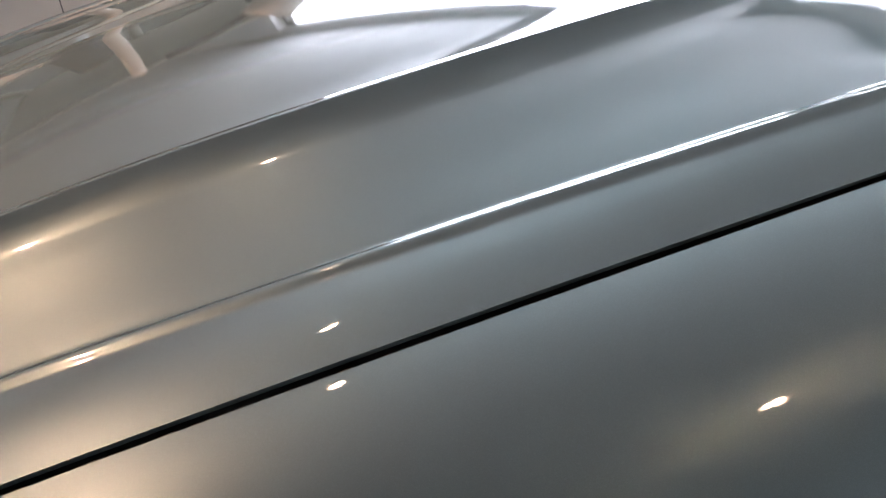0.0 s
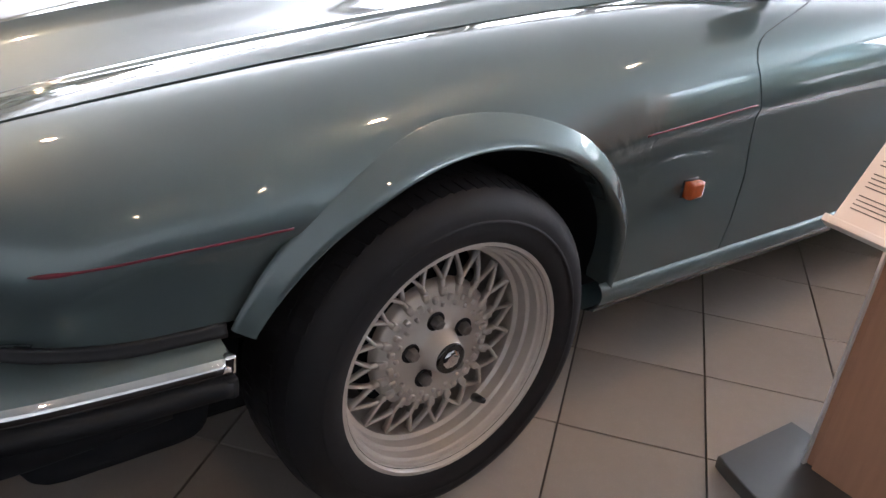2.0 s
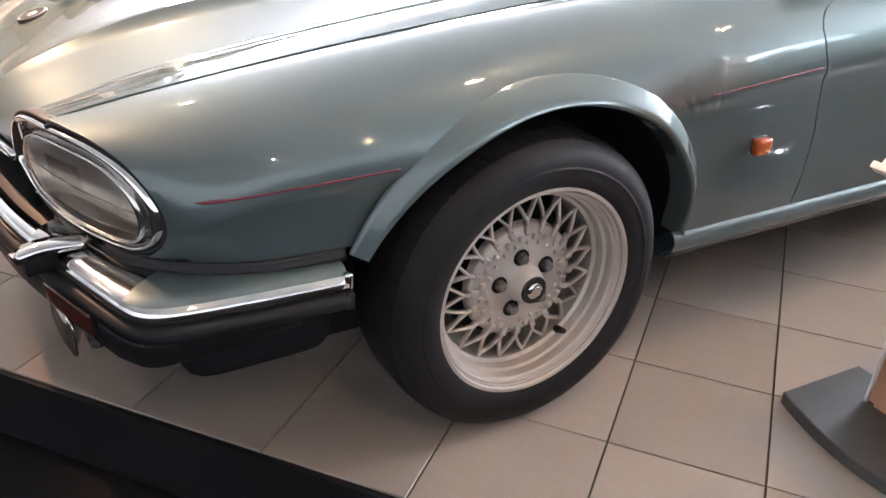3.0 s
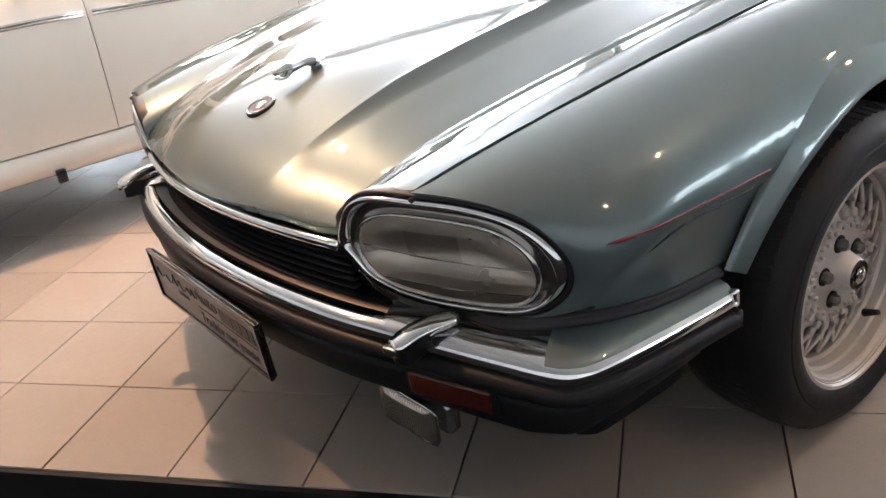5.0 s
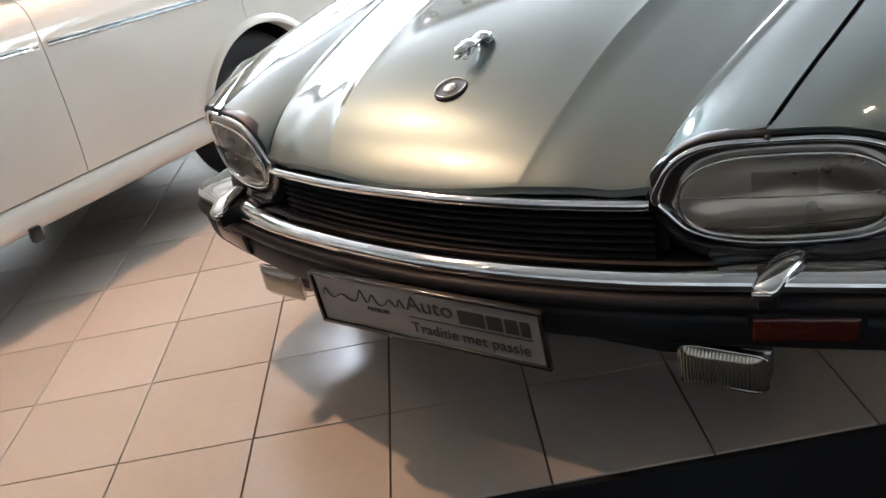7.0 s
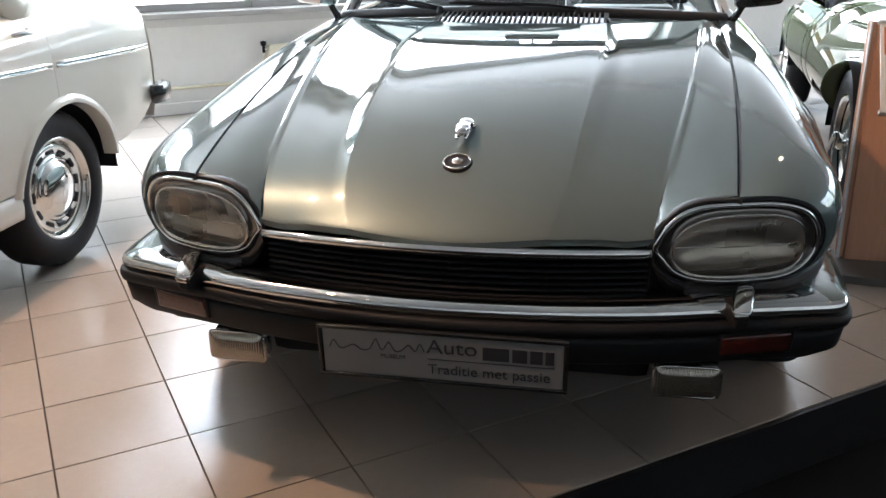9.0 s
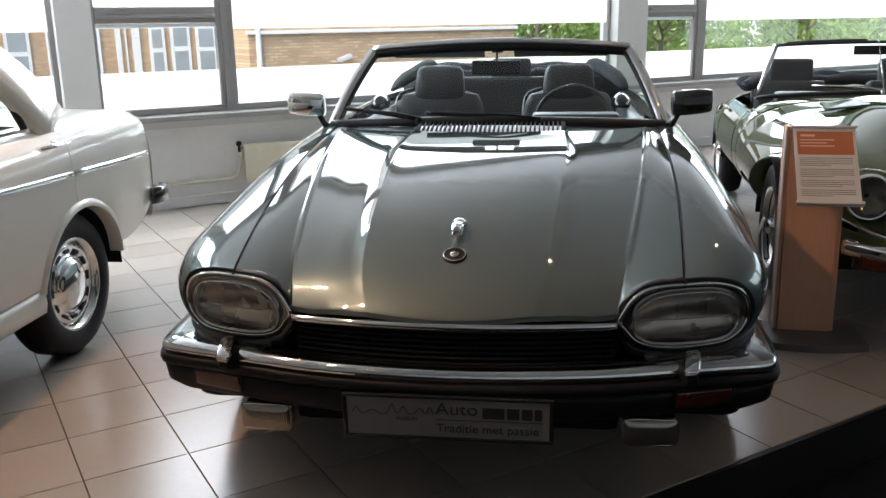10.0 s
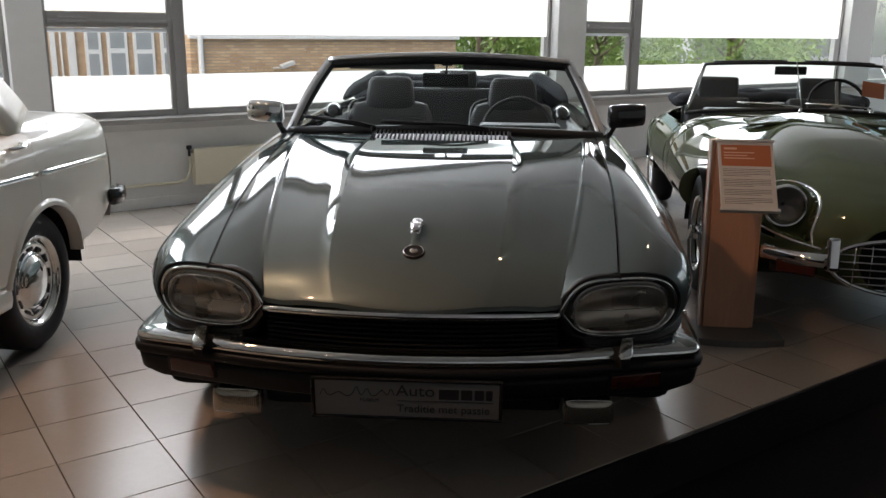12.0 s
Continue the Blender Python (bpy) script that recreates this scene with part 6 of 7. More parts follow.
# ---- cream saloon beside it, nose to -y ----
def saloon():
    c = thing("saloon_car", "cream white classic saloon car with chrome side trim", "car", pose(-2.455, 0.012, 0, 0, 0, 1.2))
    yc, zc, R = 1.245, 0.285, 0.335
    hub = 1.200
    fy = -1.35
    wide = spline((-2.35, -2.2, -1.8, -1.0, 0.0, 1.0, 1.5, 1.85, 1.96, 2.03), (0.55, 0.68, 0.765, 0.805, 0.815, 0.812, 0.805, 0.79, 0.775, 0.755))
    belt = spline((-2.35, -1.8, -0.8, 0.0, 1.0, 1.4, 1.85, 2.03), (0.80, 0.90, 0.925, 0.935, 0.945, 0.955, 0.95, 0.925))

    def bottom(y, base):
        for yy in (yc, fy):
            if abs(y - yy) < R:
                return max(base, zc + math.sqrt(R * R - (y - yy) ** 2))
        if y > yc:
            return base + 0.02 + 0.16 * max(0, (y - 1.6) / 0.42) ** 2
        return base

    def side(z, y):
        b = belt(y)
        t = (z - 0.60) / (b - 0.60) if z > 0.60 else (z - 0.60) / 0.33
        dx = -0.030 * t ** 6 - 0.012 * t * t if z > 0.60 else -0.035 * t * t
        return wide(y) + dx - (0.035 * max(0, (z - b + 0.05) / 0.05) ** 2)

    def panel(name, y0, y1, s, n=18, base=0.372, label=""):
        ys = list(np.linspace(y0, y1, n))
        for yy in (yc, fy):
            ys += [y for y in (yy + R * math.sin(math.pi / 2 * k / 14) for k in range(-14, 15)) if y0 < y < y1]
        rows = []
        for y in sorted(ys):
            lo, b = bottom(y, base), belt(y)
            zs = lo + (b - lo) * np.linspace(0, 1, 26)
            row = [Vector((s * side(z, y), y, z)) for z in zs]
            row += [Vector((s * (side(b, y) - d), y, b + h)) for d, h in ((0.02, 0.008), (0.05, 0.012), (0.10, 0.014))]
            rows.append(row)
        return sheet(name, rows, CREAM, c, 0.003, label, flip=s > 0, crease=50)

    for s in (1, -1):
        panel("front_wing", -2.33, -0.72, s, 26)
        panel("front_door", -0.715, 0.3605, s, 14, label="cream front door")
        panel("rear_door", 0.3635, 1.2075, s, 14, label="cream rear door")
        panel("rear_wing", 1.2105, 2.01, s, 16, label="cream rear wing with low fin")
        for y in (0.362, 1.209, -0.717):
            lo = bottom(y, 0.372)
            rows = [[Vector((s * (side(z, y) - 0.008), y + d, z)) for z in np.linspace(lo, belt(y), 20)] for d in (-0.02, 0.02)]
            sheet("door_seal", rows, DARK, c, flip=s > 0)
        # sill
        rows = [[Vector((s * (wide(y) + d), y, z)) for d, z in ((-0.036, 0.368), (-0.016, 0.362), (-0.012, 0.31), (-0.020, 0.272), (-0.05, 0.258), (-0.14, 0.258))] for y in np.linspace(fy + R, yc - R + 0.01, 20)]
        sheet("sill", rows, CREAM, c, flip=s < 0, label="cream sill")
        part("jacking_point", boxmesh(0.03, 0.035, 0.05, 0.006, (s * 0.80, 0.115, 0.262)), GLOSS_BLACK, c, "small black jacking point")
        # chrome strip, in pieces as the doors are
        for y0, y1 in ((-2.0, -0.73), (-0.70, 0.345), (0.38, 1.195), (1.225, 1.975)):
            path = [Vector((s * (side(z, y) + 0.004), y, z)) for y, z in ((y, 0.800 - 0.052 * max(0, (y - 0.2) / 1.6)) for y in np.linspace(y0, y1, 14))]
            part("side_trim", sweep(path, [(-0.005, -0.013), (0.005, -0.010), (0.007, -0.004), (0.003, 0.0), (0.007, 0.004), (0.005, 0.010), (-0.005, 0.013)]), CHROME, c, "chrome side trim strip")
        # handles
        for y in (0.20, 1.08):
            h = part("door_handle", sweep(curve_through([(s * (side(0.9, y) + 0.006), y - 0.06, 0.893), (s * (side(0.9, y) + 0.026), y - 0.03, 0.897), (s * (side(0.9, y) + 0.028), y + 0.05, 0.897)], 12), ring(0.009, 8), scale=[0.8, 0.9, 1, 1, 1, 1, 1, 1, 1, 0.9, 0.8, 0.6]), CHROME, c, "chrome door handle")
            part("handle_foot", lathe([(0, 0.018), (0.01, 0.016), (0.018, 0.010)], 16, "X", (side(0.9, y) - 0.002, y + 0.045, 0.895)) if s > 0 else boxmesh(0.02, 0.03, 0.03, 0.006, (-side(0.9, y), y + 0.045, 0.895)), CHROME, h)
        # arches
        for yy in (yc, fy):
            rows = []
            for k in range(41):
                a = math.pi * (0.06 + 0.88 * k / 40)
                row = []
                for dr, dx in ((0.035, 0.001), (0.022, 0.008), (0.008, 0.014), (0.0, 0.012), (-0.003, 0.0), (-0.002, -0.05)):
                    y, z = yy - math.cos(a) * (R + dr), zc + math.sin(a) * (R + dr)
                    row.append(Vector((s * (side(max(z, 0.37), y) + dx), y, z)))
                rows.append(row)
            sheet("wheel_arch_lip", rows, CREAM, c, flip=s > 0, crease=50)
            rows = [[Vector((s * x, yy - math.cos(math.pi * k / 20) * 0.352, zc + math.sin(math.pi * k / 20) * 0.352)) for x in (0.775, 0.6, 0.45)] for k in range(21)]
            sheet("wheel_well", rows, DARK, c, flip=s < 0)
    # tail, boot, bonnet, underside
    rows = []
    for z in np.linspace(0.42, 0.93, 14):
        rows.append([Vector((x * (side(z, 2.01)), 2.01 + 0.05 * (1 - x * x) + 0.03 * math.sin((z - 0.42) / 0.51 * math.pi), z)) for x in np.linspace(-1, 1, 17)])
    sheet("tail_panel", rows, CREAM, c, 0.003)
    rows = [[Vector((x * (side(belt(y), y) - 0.095), y, belt(y) + 0.014 + 0.02 * (1 - x * x))) for x in np.linspace(-1, 1, 17)] for y in np.linspace(1.16, 2.03, 12)]
    sheet("boot_lid", rows, CREAM, c, 0.003, flip=True)
    rows = [[Vector((x * (side(belt(y), y) - 0.095), y, belt(y) + 0.014 + 0.04 * (1 - x * x))) for x in np.linspace(-1, 1, 17)] for y in np.linspace(-2.33, -0.74, 16)]
    sheet("bonnet", rows, CREAM, c, 0.003, flip=True)
    part("nose_panel", boxmesh(1.3, 0.08, 0.42, 0.03, (0, -2.30, 0.60)), CREAM, c)
    part("underbody", boxmesh(1.40, 3.9, 0.10, 0.03, (0, -0.25, 0.365)), DARK, c)
    # greenhouse
    for s in (1, -1):
        for name, pts in (("rear_pillar", [(0.735, 1.22, 0.955), (0.715, 1.13, 1.06), (0.66, 0.98, 1.22), (0.60, 0.84, 1.34)]), ("middle_pillar", [(0.745, 0.37, 0.945), (0.68, 0.36, 1.15), (0.61, 0.34, 1.35)]), ("front_pillar", [(0.72, -0.72, 0.94), (0.66, -0.48, 1.14), (0.58, -0.25, 1.34)])):
            wide_ = 0.11 if name == "rear_pillar" else 0.03
            pp = curve_through([(s * x, y, z) for x, y, z in pts], 14)
            part(name, sweep(pp, [(-0.018, -wide_), (0.012, -wide_), (0.02, 0), (0.012, wide_), (-0.018, wide_)], up=(0, 1, 0)), CREAM, c)
        rows = [[Vector((s * (0.738 - 0.128 * t + 0.0 * y), y, 0.95 + 0.39 * t)) for t in (0.0, 0.3, 0.6, 1.0)] for y in np.linspace(-0.58, 0.98, 12)]
        g = sheet("side_window", rows, SCREEN, c, flip=s < 0)
        g.visible_shadow = False
        frame_ = [(s * 0.745, 1.02, 0.962), (s * 0.745, 0.42, 0.957), (s * 0.745, -0.55, 0.952)]
        part("window_trim", sweep(frame_, ring(0.011, 6)), CHROME, c)
        fr = curve_through([(s * 0.735, 1.03, 0.968), (s * 0.70, 1.0, 1.08), (s * 0.65, 0.88, 1.22), (s * 0.615, 0.74, 1.31), (s * 0.61, 0.45, 1.335)], 24)
        part("window_seal", sweep(fr, ring(0.014, 6), up=(1, 0, 0)), SEAL, c)
    rows = [[Vector((x * (0.625 - 0.02 * abs(y - 0.25)), y, 1.345 + 0.07 * (1 - x * x) * (1 - ((y - 0.28) / 0.75) ** 4))) for x in np.linspace(-1, 1, 15)] for y in np.linspace(-0.30, 0.86, 16)]
    sheet("roof", rows, CREAM, c, 0.012, flip=True)
    rows = [[Vector((x * (0.58 + 0.06 * t), 0.84 + 0.34 * t, 1.34 - 0.37 * t)) for x in np.linspace(-1, 1, 9)] for t in np.linspace(0, 1, 8)]
    g = sheet("rear_window", rows, SCREEN, c)
    g.visible_shadow = False
    rows = [[Vector((x * (0.58 + 0.08 * t), -0.26 - 0.46 * t, 1.34 - 0.38 * t)) for x in np.linspace(-1, 1, 9)] for t in np.linspace(0, 1, 8)]
    g = sheet("windscreen", rows, SCREEN, c, flip=True)
    g.visible_shadow = False
    part("cabin", boxmesh(1.3, 1.7, 0.30, 0.05, (0, 0.25, 0.72)), LEATHER, c)
    for x in (-0.36, 0.36):
        part("seat_back", boxmesh(0.5, 0.16, 0.5, 0.06, (x, 0.20, 0.95), pose(0, 0, 0, -12, 0, 0), segments=3), LEATHER, c)
    part("rear_seat_back", boxmesh(1.2, 0.16, 0.45, 0.06, (0, 0.92, 0.92), pose(0, 0, 0, -16, 0, 0), segments=3), LEATHER, c)
    part("fuel_cap", boxmesh(0.05, 0.11, 0.035, 0.012, (0.60, 1.32, 0.992), pose(0, 0, 0, 0, 0, 12)), SEAL, c, "black clamp on the rear deck")
    # rear bumper with its ends
    path = [(-0.80, 1.82, 0.535), (-0.80, 2.00, 0.535), (-0.74, 2.085, 0.535), (0, 2.12, 0.535), (0.74, 2.085, 0.535), (0.80, 2.00, 0.535), (0.80, 1.94, 0.535)][::-1]
    rb = part("rear_bumper", sweep(path, [(-0.02, 0.034), (0.004, 0.030), (0.012, 0.008), (0.012, -0.014), (0.0, -0.034), (-0.02, -0.034)]), DARK_CHROME, c, "chrome rear bumper with black end")
    for s in (1, -1):
        part("bumper_end", sweep([(s * 0.805, 1.92, 0.535), (s * 0.820, 1.98, 0.535), (s * 0.808, 2.06, 0.535), (s * 0.77, 2.10, 0.535)], [(-0.012, 0.038), (0.012, 0.034), (0.015, 0.0), (0.010, -0.042), (-0.012, -0.042)]), GLOSS_BLACK, rb, "black rubber bumper end")
    part("front_bumper", boxmesh(1.5, 0.08, 0.10, 0.03, (0, -2.38, 0.50)), CHROME, c)

    def steel_wheel(m):
        w = new("wheel")
        w.parent = c
        w.matrix_local = m
        tagged(w, "black tyre with slotted chrome wheel cover")
        Rt, r = 0.300, 0.190
        part("tyre", lathe([(-0.07, r), (-0.08, r + 0.05), (-0.075, Rt - 0.02), (-0.05, Rt - 0.002), (0.0, Rt), (0.05, Rt - 0.002), (0.072, Rt - 0.02), (0.080, r + 0.055), (0.078, r + 0.03), (0.070, r + 0.004), (0.06, r - 0.004)], 72, "X"), RUBBER, w)
        rim = part("rim", lathe([(0.055, r - 0.012), (0.068, r - 0.004), (0.072, r + 0.004), (0.068, r + 0.008), (0.060, r), (0.050, r - 0.008), (0.02, r - 0.02), (-0.06, r - 0.01)], 72, "X"), WORN_CHROME, w)
        part("wheel_cover", lathe([(0.030, 0.178), (0.044, 0.172), (0.052, 0.165), (0.046, 0.150), (0.040, 0.128), (0.045, 0.122), (0.050, 0.118), (0.046, 0.112), (0.060, 0.108), (0.072, 0.08), (0.080, 0.045), (0.083, 0.001)], 72, "X"), CHROME, w, "slotted chrome wheel cover")
        for k in range(12):
            a = 2 * math.pi * k / 12
            q = pose(0, 0, 0, math.degrees(a), 0, 0) @ Matrix.Translation((0.0455, 0, 0.141))
            part("slot", boxmesh(0.008, 0.040, 0.015, 0.006, (0, 0, 0), q, 3), SEAL, rim)
        return w

    a = steel_wheel(Matrix.Translation((0.695, hub, 0.302)))
    for x, y, t in ((-0.695, hub, 180), (0.695, fy, 0), (-0.695, fy, 180)):
        copy_thing(a, Matrix.Translation((x, y, 0.302)) @ pose(0, 0, 0, 0, 0, t))
    return c


saloon()


# ---- green roadster ----
def roadster():
    c = thing("roadster_car", "sage green classic roadster with wire wheels and open top", "car", pose(2.01, 1.43, 0, 0, 0, -5))
    W = spline((0.0, 0.06, 0.18, 0.40, 0.85, 1.3, 1.9, 2.6, 3.4, 3.9, 4.3, 4.5), (0.19, 0.33, 0.46, 0.61, 0.78, 0.815, 0.82, 0.825, 0.80, 0.70, 0.52, 0.36))
    T = spline((0.0, 0.06, 0.18, 0.40, 0.85, 1.3, 1.9, 2.6, 3.4, 3.9, 4.3, 4.5), (0.57, 0.608, 0.652, 0.705, 0.780, 0.83, 0.865, 0.86, 0.84, 0.78, 0.68, 0.60))
    B = spline((0.0, 0.18, 0.40, 0.85, 2.0, 3.4, 4.0, 4.5), (0.275, 0.25, 0.245, 0.245, 0.24, 0.26, 0.34, 0.48))
    wheels = ((0.86, 0.325), (3.53, 0.325))

    def point(y, a):
        w, t, b = W(y), T(y), B(y)
        m = b + (t - b) * 0.52
        ca, sa = math.cos(a), math.sin(a)
        ex = 0.75 - 0.38 * min(1, max(0, (y - 1.6) / 0.3)) * min(1, max(0, (3.3 - y) / 0.4))
        x = w * math.copysign(abs(ca) ** ex, ca)
        if sa >= 0:
            z = m + (t - m) * sa ** 0.85
            e = abs(x)
            if y < 1.95:
                k = min(1, y / 0.5)
                z += 0.035 * k * math.exp(-((e - 0.56) / 0.16) ** 2) * math.exp(-((y - 0.75) / 0.75) ** 2)
                z += 0.045 * min(1, max(0, y - 0.25) / 0.7) * math.exp(-(e / 0.26) ** 4) * min(1, (1.98 - y) / 0.25)
        else:
            z = m - (m - b) * (-sa) ** 0.9
            x *= 1 - 0.10 * sa * sa
        return x, z

    def skin(name, y0, y1, a0, a1, ny, na, label="", cut=True, parent=c):
        bm = bmesh.new()
        ys = np.linspace(y0, y1, ny)
        vs = []
        for y in ys:
            vs.append([bm.verts.new((point(y, a)[0], y, point(y, a)[1])) for a in np.linspace(a0, a1, na)])
        for i in range(ny - 1):
            for j in range(na - 1):
                q = [vs[i][j], vs[i + 1][j], vs[i + 1][j + 1], vs[i][j + 1]]
                cx, cy, cz = (sum(v.co[k] for v in q) / 4 for k in range(3))
                if cut and abs(cx) > 0.5 and any((cy - yy) ** 2 + (cz - zz) ** 2 < 0.335 ** 2 for yy, zz in wheels):
                    continue
                if name == "bonnet" and cz > 0.47 and ((abs(cx) - 0.455) / 0.128) ** 2 + ((cy - 0.245) / 0.175) ** 2 < 1:
                    continue
                bm.faces.new(q[::-1])
        bmesh.ops.delete(bm, geom=[v for v in bm.verts if not v.link_faces], context="VERTS")
        ob = part(name, bm, SAGE, parent, label)
        sd = ob.modifiers.new("thickness", "SOLIDIFY")
        sd.thickness, sd.offset = 0.003, -1
        return ob

    pi = math.pi
    skin("bonnet", 0.0, 1.80, -pi / 2 * 0.8, pi + pi / 2 * 0.8, 120, 120, "long sage green bonnet with louvres")
    skin("cowl", 1.806, 2.02, 0.80, pi - 0.80, 10, 60)
    for a0, a1 in ((-pi / 2 * 0.8, 0.795), (pi - 0.795, pi + pi / 2 * 0.8)):
        skin("side_panel", 1.806, 2.02, a0, a1, 10, 24)
        skin("door", 2.026, 2.86, a0, a1, 24, 30, "sage green door")
        skin("rear_wing", 2.866, 4.48, a0, a1, 70, 44, "sage green rear wing")
    skin("rear_deck", 3.10, 4.48, 0.80, pi - 0.80, 40, 40)
    part("tail_panel", boxmesh(0.7, 0.03, 0.16, 0.01, (0, 4.47, 0.54)), SAGE, c)
    part("underbody", boxmesh(1.20, 3.6, 0.10, 0.03, (0, 2.2, 0.29)), DARK, c)
    part("engine_bay", boxmesh(1.0, 1.4, 0.30, 0.05, (0, 1.05, 0.48)), DARK, c)
    for s in (1, -1):
        for yy, zz in wheels:
            rows = []
            for k in range(41):
                a = pi * (-0.02 + 1.04 * k / 40)
                row = []
                for dr, dx in ((0.030, 0.003), (0.015, 0.012), (0.0, 0.014), (-0.008, 0.006), (-0.008, -0.06)):
                    y, z = yy - math.cos(a) * (0.345 + dr), zz + math.sin(a) * (0.345 + dr)
                    w, t, b = W(y), T(y), B(y)
                    m = b + (t - b) * 0.52
                    if z > m:
                        x = w * max(0.0, 1 - min(1, ((z - m) / (t + 0.04 - m))) ** (2 / 0.85)) ** 0.375
                    else:
                        x = w * (1 - 0.10 * min(1, ((m - z) / (m - b))) ** 2) * max(0.0, 1 - min(1.0, (m - z) / (m - b)) ** (2 / 0.9)) ** 0.375
                    row.append(Vector((s * (max(x, 0.70) + dx), y, z)))
                rows.append(row)
            sheet("wheel_arch_lip", rows, SAGE, c, flip=s > 0)
            rows = [[Vector((s * x, yy - math.cos(pi * k / 20) * 0.35, zz + math.sin(pi * k / 20) * 0.35)) for x in (0.77, 0.6, 0.45)] for k in range(21)]
            sheet("wheel_well", rows, DARK, c, flip=s < 0)
    # mouth with bars
    mz = 0.398
    bm = lathe([(0.06, 0.001), (0.06, 0.2)], 40, "Y", (0, 0, 0))
    bmesh.ops.transform(bm, matrix=Matrix.Translation((0, 0, mz)) @ Matrix.Diagonal((1.45, 1, 0.62, 1)), verts=bm.verts)
    mouth = part("grille", bm, DARK, c, "oval mouth with chrome bars")
    ringp = [(0.30 * math.cos(a), -0.020 + 0.05 * abs(math.cos(a)) ** 2, mz + 0.122 * math.sin(a)) for a in np.linspace(0, 2 * pi, 49)[:-1]]
    part("mouth_trim", sweep(ringp, ring(0.011, 8), closed=True, up=(0, 1, 0)), CHROME, c)
    for k in range(6):
        z = mz - 0.08 + k * 0.032
        h = 0.29 * math.sqrt(max(0.05, 1 - ((z - mz) / 0.122) ** 2))
        part("bar", sweep([(-h, 0.006, z), (-h / 2, -0.010, z), (0, -0.018, z), (h / 2, -0.010, z), (h, 0.006, z)], ring(0.0045, 6)), DARK_CHROME, mouth)
    for k in range(7):
        x = -0.21 + k * 0.07
        h = 0.115 * math.sqrt(1 - (x / 0.3) ** 2)
        part("bar", sweep([(x, -0.004, mz - h), (x, -0.006, mz + h)], ring(0.0035, 6), up=(0, 1, 0)), DARK_CHROME, mouth)
    for s in (1, -1):
        blade = curve_through([(s * 0.31, 0.00, 0.412), (s * 0.42, 0.045, 0.408), (s * 0.50, 0.115, 0.405), (s * 0.555, 0.185, 0.404)], 20)
        part("front_bumper", sweep(blade if s > 0 else blade, [(-0.014, 0.034), (0.006, 0.028), (0.014, 0.0), (0.006, -0.028), (-0.014, -0.034)] if s > 0 else [(0.014, 0.034), (-0.006, 0.028), (-0.014, 0.0), (-0.006, -0.028), (0.014, -0.034)]), CHROME, c, "slim chrome bumper blade")
        part("overrider", boxmesh(0.05, 0.07, 0.15, 0.022, (s * 0.31, -0.025, 0.450), pose(0, 0, 0, -8, 0, 0), segments=4), CHROME, c, "chrome overrider")
        ind = part("direction_lamp", boxmesh(0.17, 0.04, 0.062, 0.014, (s * 0.425, 0.075, 0.362), pose(0, 0, 0, 0, 0, s * 30), 3), RED_AMBER, c, "orange direction lamp under the bumper")
        part("lamp_frame", boxmesh(0.20, 0.03, 0.075, 0.012, (s * 0.435, 0.098, 0.362), pose(0, 0, 0, 0, 0, s * 30)), GLOSS_BLACK, ind)
        # head lamp in its scoop
        cx, cy, cz = s * 0.455, 0.255, 0.602
        lamp = part("head_lamp", lathe([(0.05, 0.010), (0.03, 0.06), (0.0, 0.085), (-0.008, 0.09), (-0.012, 0.085)], 32, "Y", (cx, cy, cz)), SMOKED, c, "round head lamp in a chrome trimmed scoop")
        part("lens", lathe([(-0.012, 0.085), (-0.028, 0.06), (-0.036, 0.03), (-0.038, 0.001)], 32, "Y", (cx, cy, cz)), LENS, lamp)
        part("lamp_ring", lathe([(-0.006, 0.084), (-0.016, 0.09), (-0.012, 0.098), (0.01, 0.10)], 32, "Y", (cx, cy, cz)), CHROME, lamp)
        loop = []
        for a in np.linspace(0, 2 * pi, 41)[:-1]:
            y = cy - 0.006 + 0.19 * math.sin(a)
            x = 0.455 + 0.140 * math.cos(a)
            # stay on the wing's skin
            lo, hi = 0.02, pi / 2
            for _ in range(18):
                mid = (lo + hi) / 2
                if point(max(y, 0.02), mid)[0] > x:
                    lo = mid
                else:
                    hi = mid
            px, pz = point(max(y, 0.02), lo)
            loop.append(Vector((s * min(x, px + 0.004), y - 0.004, pz + 0.004)))
        inner = [Vector((cx + s * 0.098 * math.cos(a), cy + 0.012, cz + 0.098 * math.sin(a))) for a in np.linspace(0, 2 * pi, 41)[:-1]]
        rows = [[p.lerp(q, t) + Vector((0, 0.03 * math.sin(pi * t), -0.012 * math.sin(pi * t))) for t in np.linspace(0, 1, 7)] for p, q in zip(loop + loop[:1], inner + inner[:1])]
        sheet("scoop", rows, SAGE, c, 0.002, "sage green head lamp scoop", flip=s < 0)
        part("scoop_trim", sweep(loop, ring(0.007, 6), closed=True), CHROME, lamp)
        # louvres
        lv = part("louvre_panel", boxmesh(0.24, 0.22, 0.004, 0.001, (s * 0.30, 1.55, T(1.55) + 0.018), pose(0, 0, 0, 4, s * 6, 0)), SAGE, c)
        for k in range(14):
            part("louvre", boxmesh(0.22, 0.010, 0.010, 0.003, (s * 0.30, 1.45 + k * 0.0155, T(1.45 + k * 0.0155) + 0.022), pose(0, 0, 0, 20, s * 6, 0)), SAGE, lv)
    # windscreen with chrome frame
    lo = [Vector((0.69 * x, 1.93 + 0.16 * x * x, 0.905 - 0.045 * x * x)) for x in np.linspace(-1, 1, 21)]
    hi = [Vector((0.565 * x, 2.20 + 0.10 * x * x, 1.185 - 0.018 * x * x)) for x in np.linspace(-1, 1, 21)]
